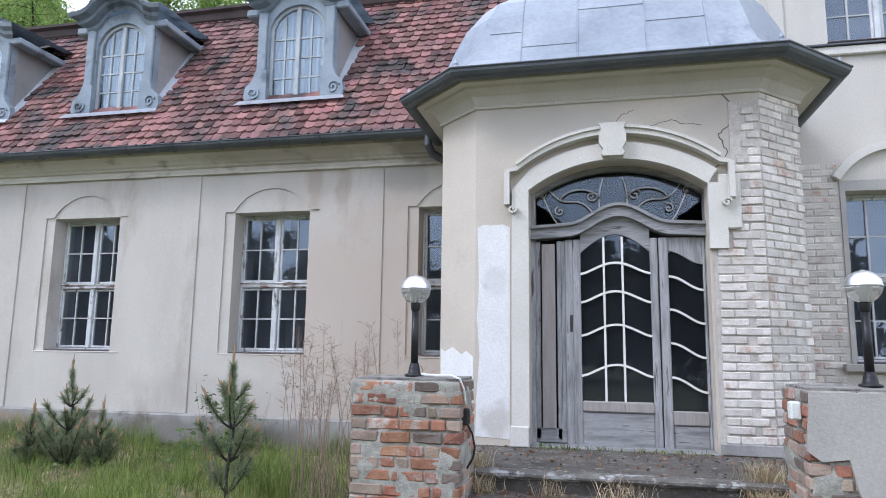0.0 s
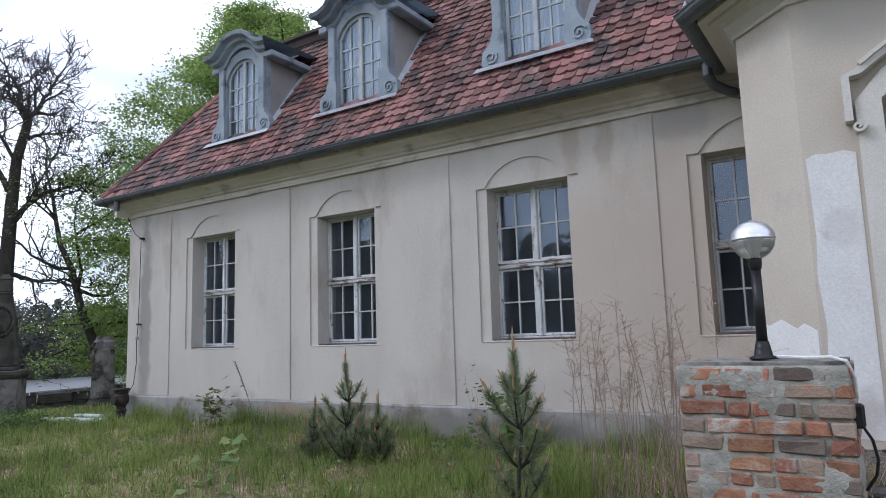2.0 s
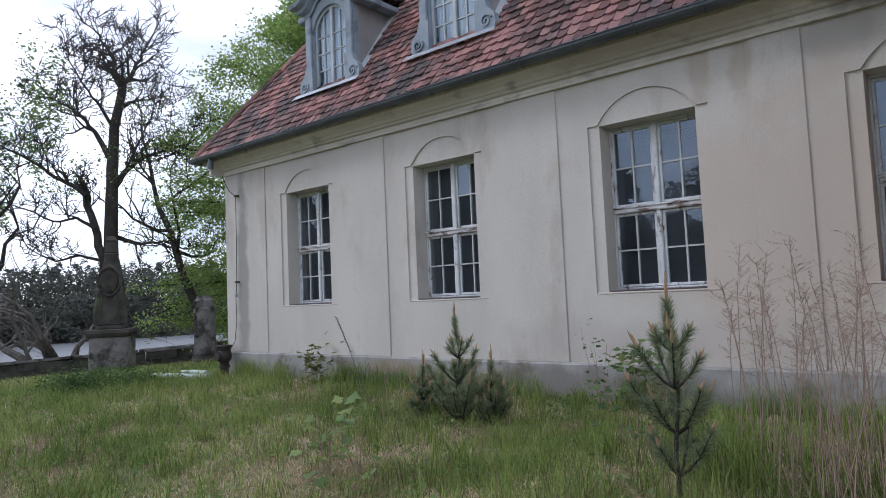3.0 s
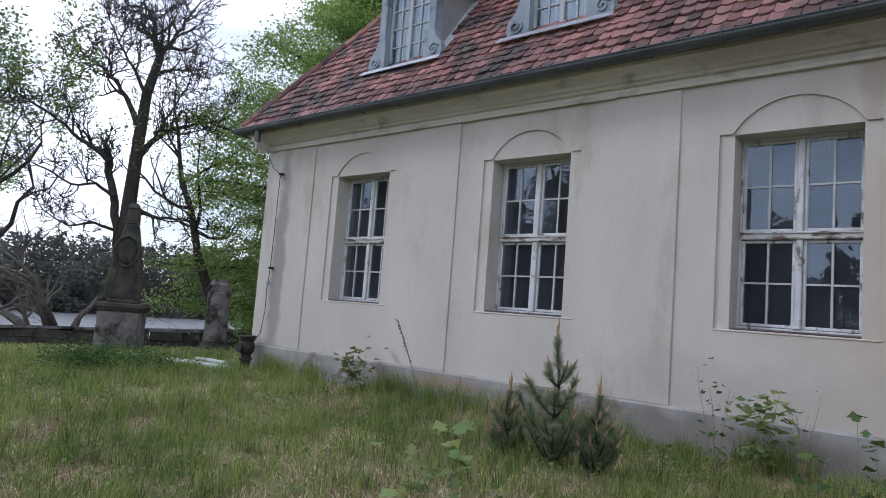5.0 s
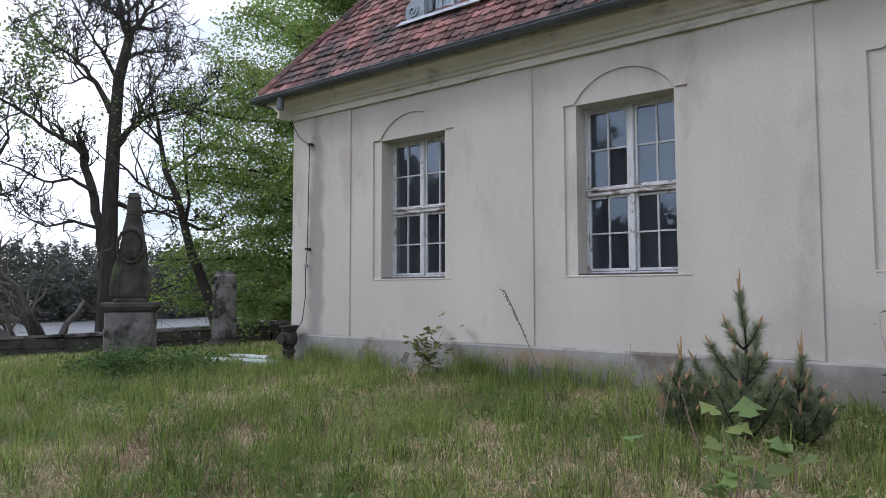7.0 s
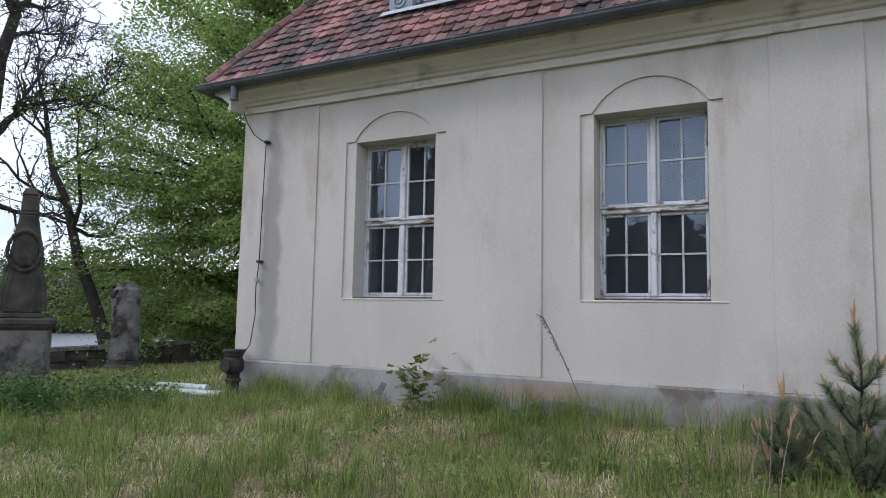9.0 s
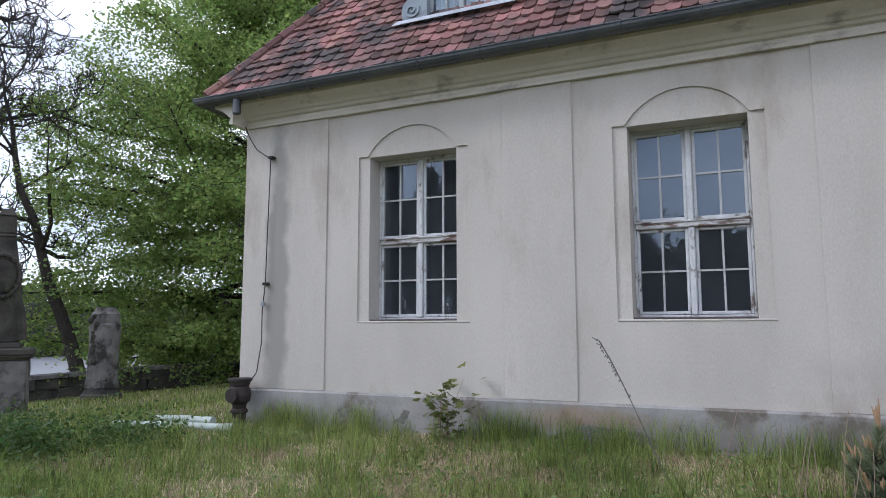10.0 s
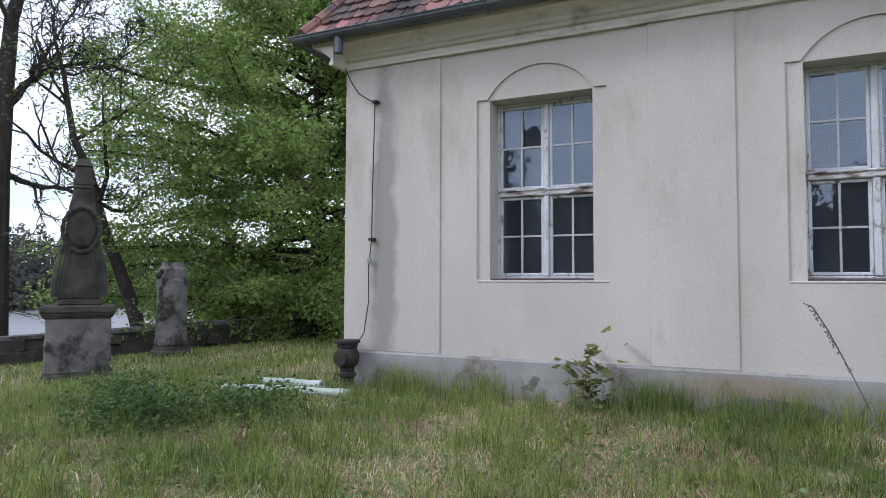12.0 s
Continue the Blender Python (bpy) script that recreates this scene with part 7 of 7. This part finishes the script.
def dry_stalks(name, label, x, y, seed, count, h0, h1, radius, plume=True):
    rng = np.random.default_rng(seed)
    t = thing(name, label, "stalks", at=(x, y, ground_z(x, y) - 0.03))
    bm = bmesh.new()
    tuft, size = [], []
    for k in range(count):
        p = Vector((rng.normal(0, radius), rng.normal(0, radius * 0.6), 0))
        d = Vector((rng.normal(0, 0.10), rng.normal(0, 0.10), 1)).normalized()
        h = rng.uniform(h0, h1)
        pts = []
        for i in range(6):
            pts.append(p.copy())
            d = (d + Vector((rng.normal(0, 0.05), rng.normal(0, 0.05), -0.01 * i))).normalized()
            p = p + d * h / 5
        tube(bm, pts, [0.0046 * (1 - i / 9) for i in range(6)], 3, cap=False)
        if plume and h > 0.9:
            for i in range(22):
                f = rng.uniform(0.72, 1.0)
                q = pts[3].lerp(pts[5], (f - 0.6) / 0.4)
                e = q + Vector((rng.normal(0, 0.07), rng.normal(0, 0.07), rng.uniform(0.02, 0.09)))
                tube(bm, [q, e], [0.0015, 0.001], 3, cap=False)
                for j in range(4):
                    tuft.append(tuple(q.lerp(e, rng.uniform(0.4, 1.1)) + Vector(rng.normal(size=3)) * 0.008))
                    size.append(rng.uniform(0.008, 0.018))
    part("stem", bm, DRY_STEM, t)["kind"] = "stuff"
    if tuft:
        leaf_cloud("seed_head", np.array(tuft), np.array(size), rng, DRY_PLUME, t, "feathery dry seed heads")


dry_stalks("dry_goldenrod", "clump of tall dry brown stalks with feathery heads", -2.0, 6.3, 91, 46, 0.8, 1.75, 0.40)
dry_stalks("dry_goldenrod", "clump of dry upright stalks beside the pier", -1.78, 5.6, 92, 55, 0.4, 1.1, 0.25, False)
dry_stalks("dry_stalks", "few thin dry stems in the grass", -6.5, 6.7, 93, 12, 0.3, 0.8, 0.3, True)

stalk = thing("leaning_mullein", "single leaning dry flower stalk before the wall", "stalk", at=(-7.58, 7.35, ground_z(-7.58, 7.35)))
bm = tube(bmesh.new(), [(0.12, 0, -0.02), (-0.05, 0, 0.35), (-0.20, 0, 0.7), (-0.33, -0.02, 0.98), (-0.42, -0.02, 1.14), (-0.48, -0.02, 1.17)], [0.005, 0.005, 0.005, 0.006, 0.006, 0.004], 6)
rng_s = np.random.default_rng(5)
for i in range(60):
    f = rng_s.uniform(0, 1)
    p = Vector((-0.20, 0, 0.7)).lerp(Vector((-0.44, -0.02, 1.15)), f) + Vector(rng_s.normal(size=3)) * 0.007
    bmesh.ops.create_icosphere(bm, subdivisions=1, radius=0.006, matrix=Matrix.Translation(p))
part("stem", bm, BARK_GREY, stalk)


def low_shrub(x, y, seed, r, n, label):
    rng = np.random.default_rng(seed)
    c = rng.normal(size=(n, 3)) * (r, r * 0.8, 0.12) + (0, 0, 0.15)
    c[:, 2] = np.abs(c[:, 2])
    t = thing("ground_cover", label, "shrub", at=(x, y, ground_z(x, y)))
    leaf_cloud("leaves", c, rng.uniform(0.03, 0.06, n), rng, LEAF_DARK, t)


low_shrub(-13.4, 6.15, 95, 0.32, 2600, "patch of dark green nettles on the lawn")
low_shrub(-12.7, 6.75, 97, 0.26, 1500, "low strip of dark nettles before the pipes")
low_shrub(-14.9, 7.2, 96, 0.22, 900, "patch of dark green weeds on the lawn")

# ---------- bare brickwork and roof tiles, piece by piece ----------
BRICK_MESH = bpy.data.meshes.new("brick")
_b = B(-0.118, 0.118, 0, 0.06, 0, 0.069, bevel=0.007)
_b.to_mesh(BRICK_MESH)
_b.free()
BRICK_MESH.materials.append(BRICK_PALE)
HALF_BRICK = bpy.data.meshes.new("half_brick")
_b = B(-0.058, 0.058, 0, 0.06, 0, 0.069, bevel=0.007)
_b.to_mesh(HALF_BRICK)
_b.free()
HALF_BRICK.materials.append(BRICK_PALE)


def lay_bricks(owner, a, b, z0, z1, seed, left_edge=None, proud=0.010):
    """Courses of single bricks on the face of a bare wall from plan point a to b."""
    rng = np.random.default_rng(seed)
    a, b = Vector(a), Vector(b)
    L = (b - a).length
    ang = math.degrees(math.atan2(b.y - a.y, b.x - a.x))
    d = (b - a).normalized()
    out = Vector((d.y, -d.x))
    course = 0.083
    for r in range(int((z1 - z0) / course)):
        z = z0 + r * course
        x = (0.0 if r % 2 else 0.125) + (left_edge(z) if left_edge else 0)
        if r % 2 == 0:
            spots = [(x - 0.0625, HALF_BRICK)]
        else:
            spots = []
        while x + 0.235 <= L + 0.02:
            spots.append((x + 0.121, BRICK_MESH))
            x += 0.25
        if L - x > 0.05:
            spots.append((L - 0.058, HALF_BRICK))
        for s, me in spots:
            p = a + d * s + out * (proud + 0.004 + rng.uniform(-0.005, 0.007))
            ob = new("brick", me)
            ob.matrix_basis = pose(p.x, p.y, z + rng.normal(0, 0.002), rng.normal(0, 0.8), rng.normal(0, 0.8), ang + rng.normal(0, 0.6))
            ob.parent = owner


def ragged(z):
    """How far the plaster still reaches over the front's bare strip at a height."""
    base = 0.06 if z < 2.8 else 0.20 + 0.12 * min((z - 2.8) / 1.2, 1)
    return base + 0.05 * noise.noise((0, 0, z * 4.0))


bare = thing("bare_brickwork", "whitewashed bare bricks where the porch plaster has fallen", "brickwork", kind="structure")
part("backing", B(1.50, 1.975, 6.885, 6.899, 1.0, 3.0), MORTAR_PALE, bare)
part("backing", B(1.70, 1.975, 6.885, 6.899, 3.0, 4.32), MORTAR_PALE, bare)
lay_bricks(bare, (1.48, 6.885), (1.97, 6.885), 1.03, 4.3, 51, ragged)
lay_bricks(bare, VEST[3], VEST[4], 1.03, 4.46, 52, None, 0.007)
part("plinth_foot", B(1.49, 2.02, 6.86, 6.90, 0.92, 1.03, bevel=0.01), PLINTH, bare)
bare2 = thing("bare_brickwork", "greyish bare bricks on the wall beside the porch", "brickwork", kind="structure")
lay_bricks(bare2, (2.62, WALL_Y), (3.29, WALL_Y), 1.2, 4.2, 53, None, 0.004)
lay_tiles(ROOF)
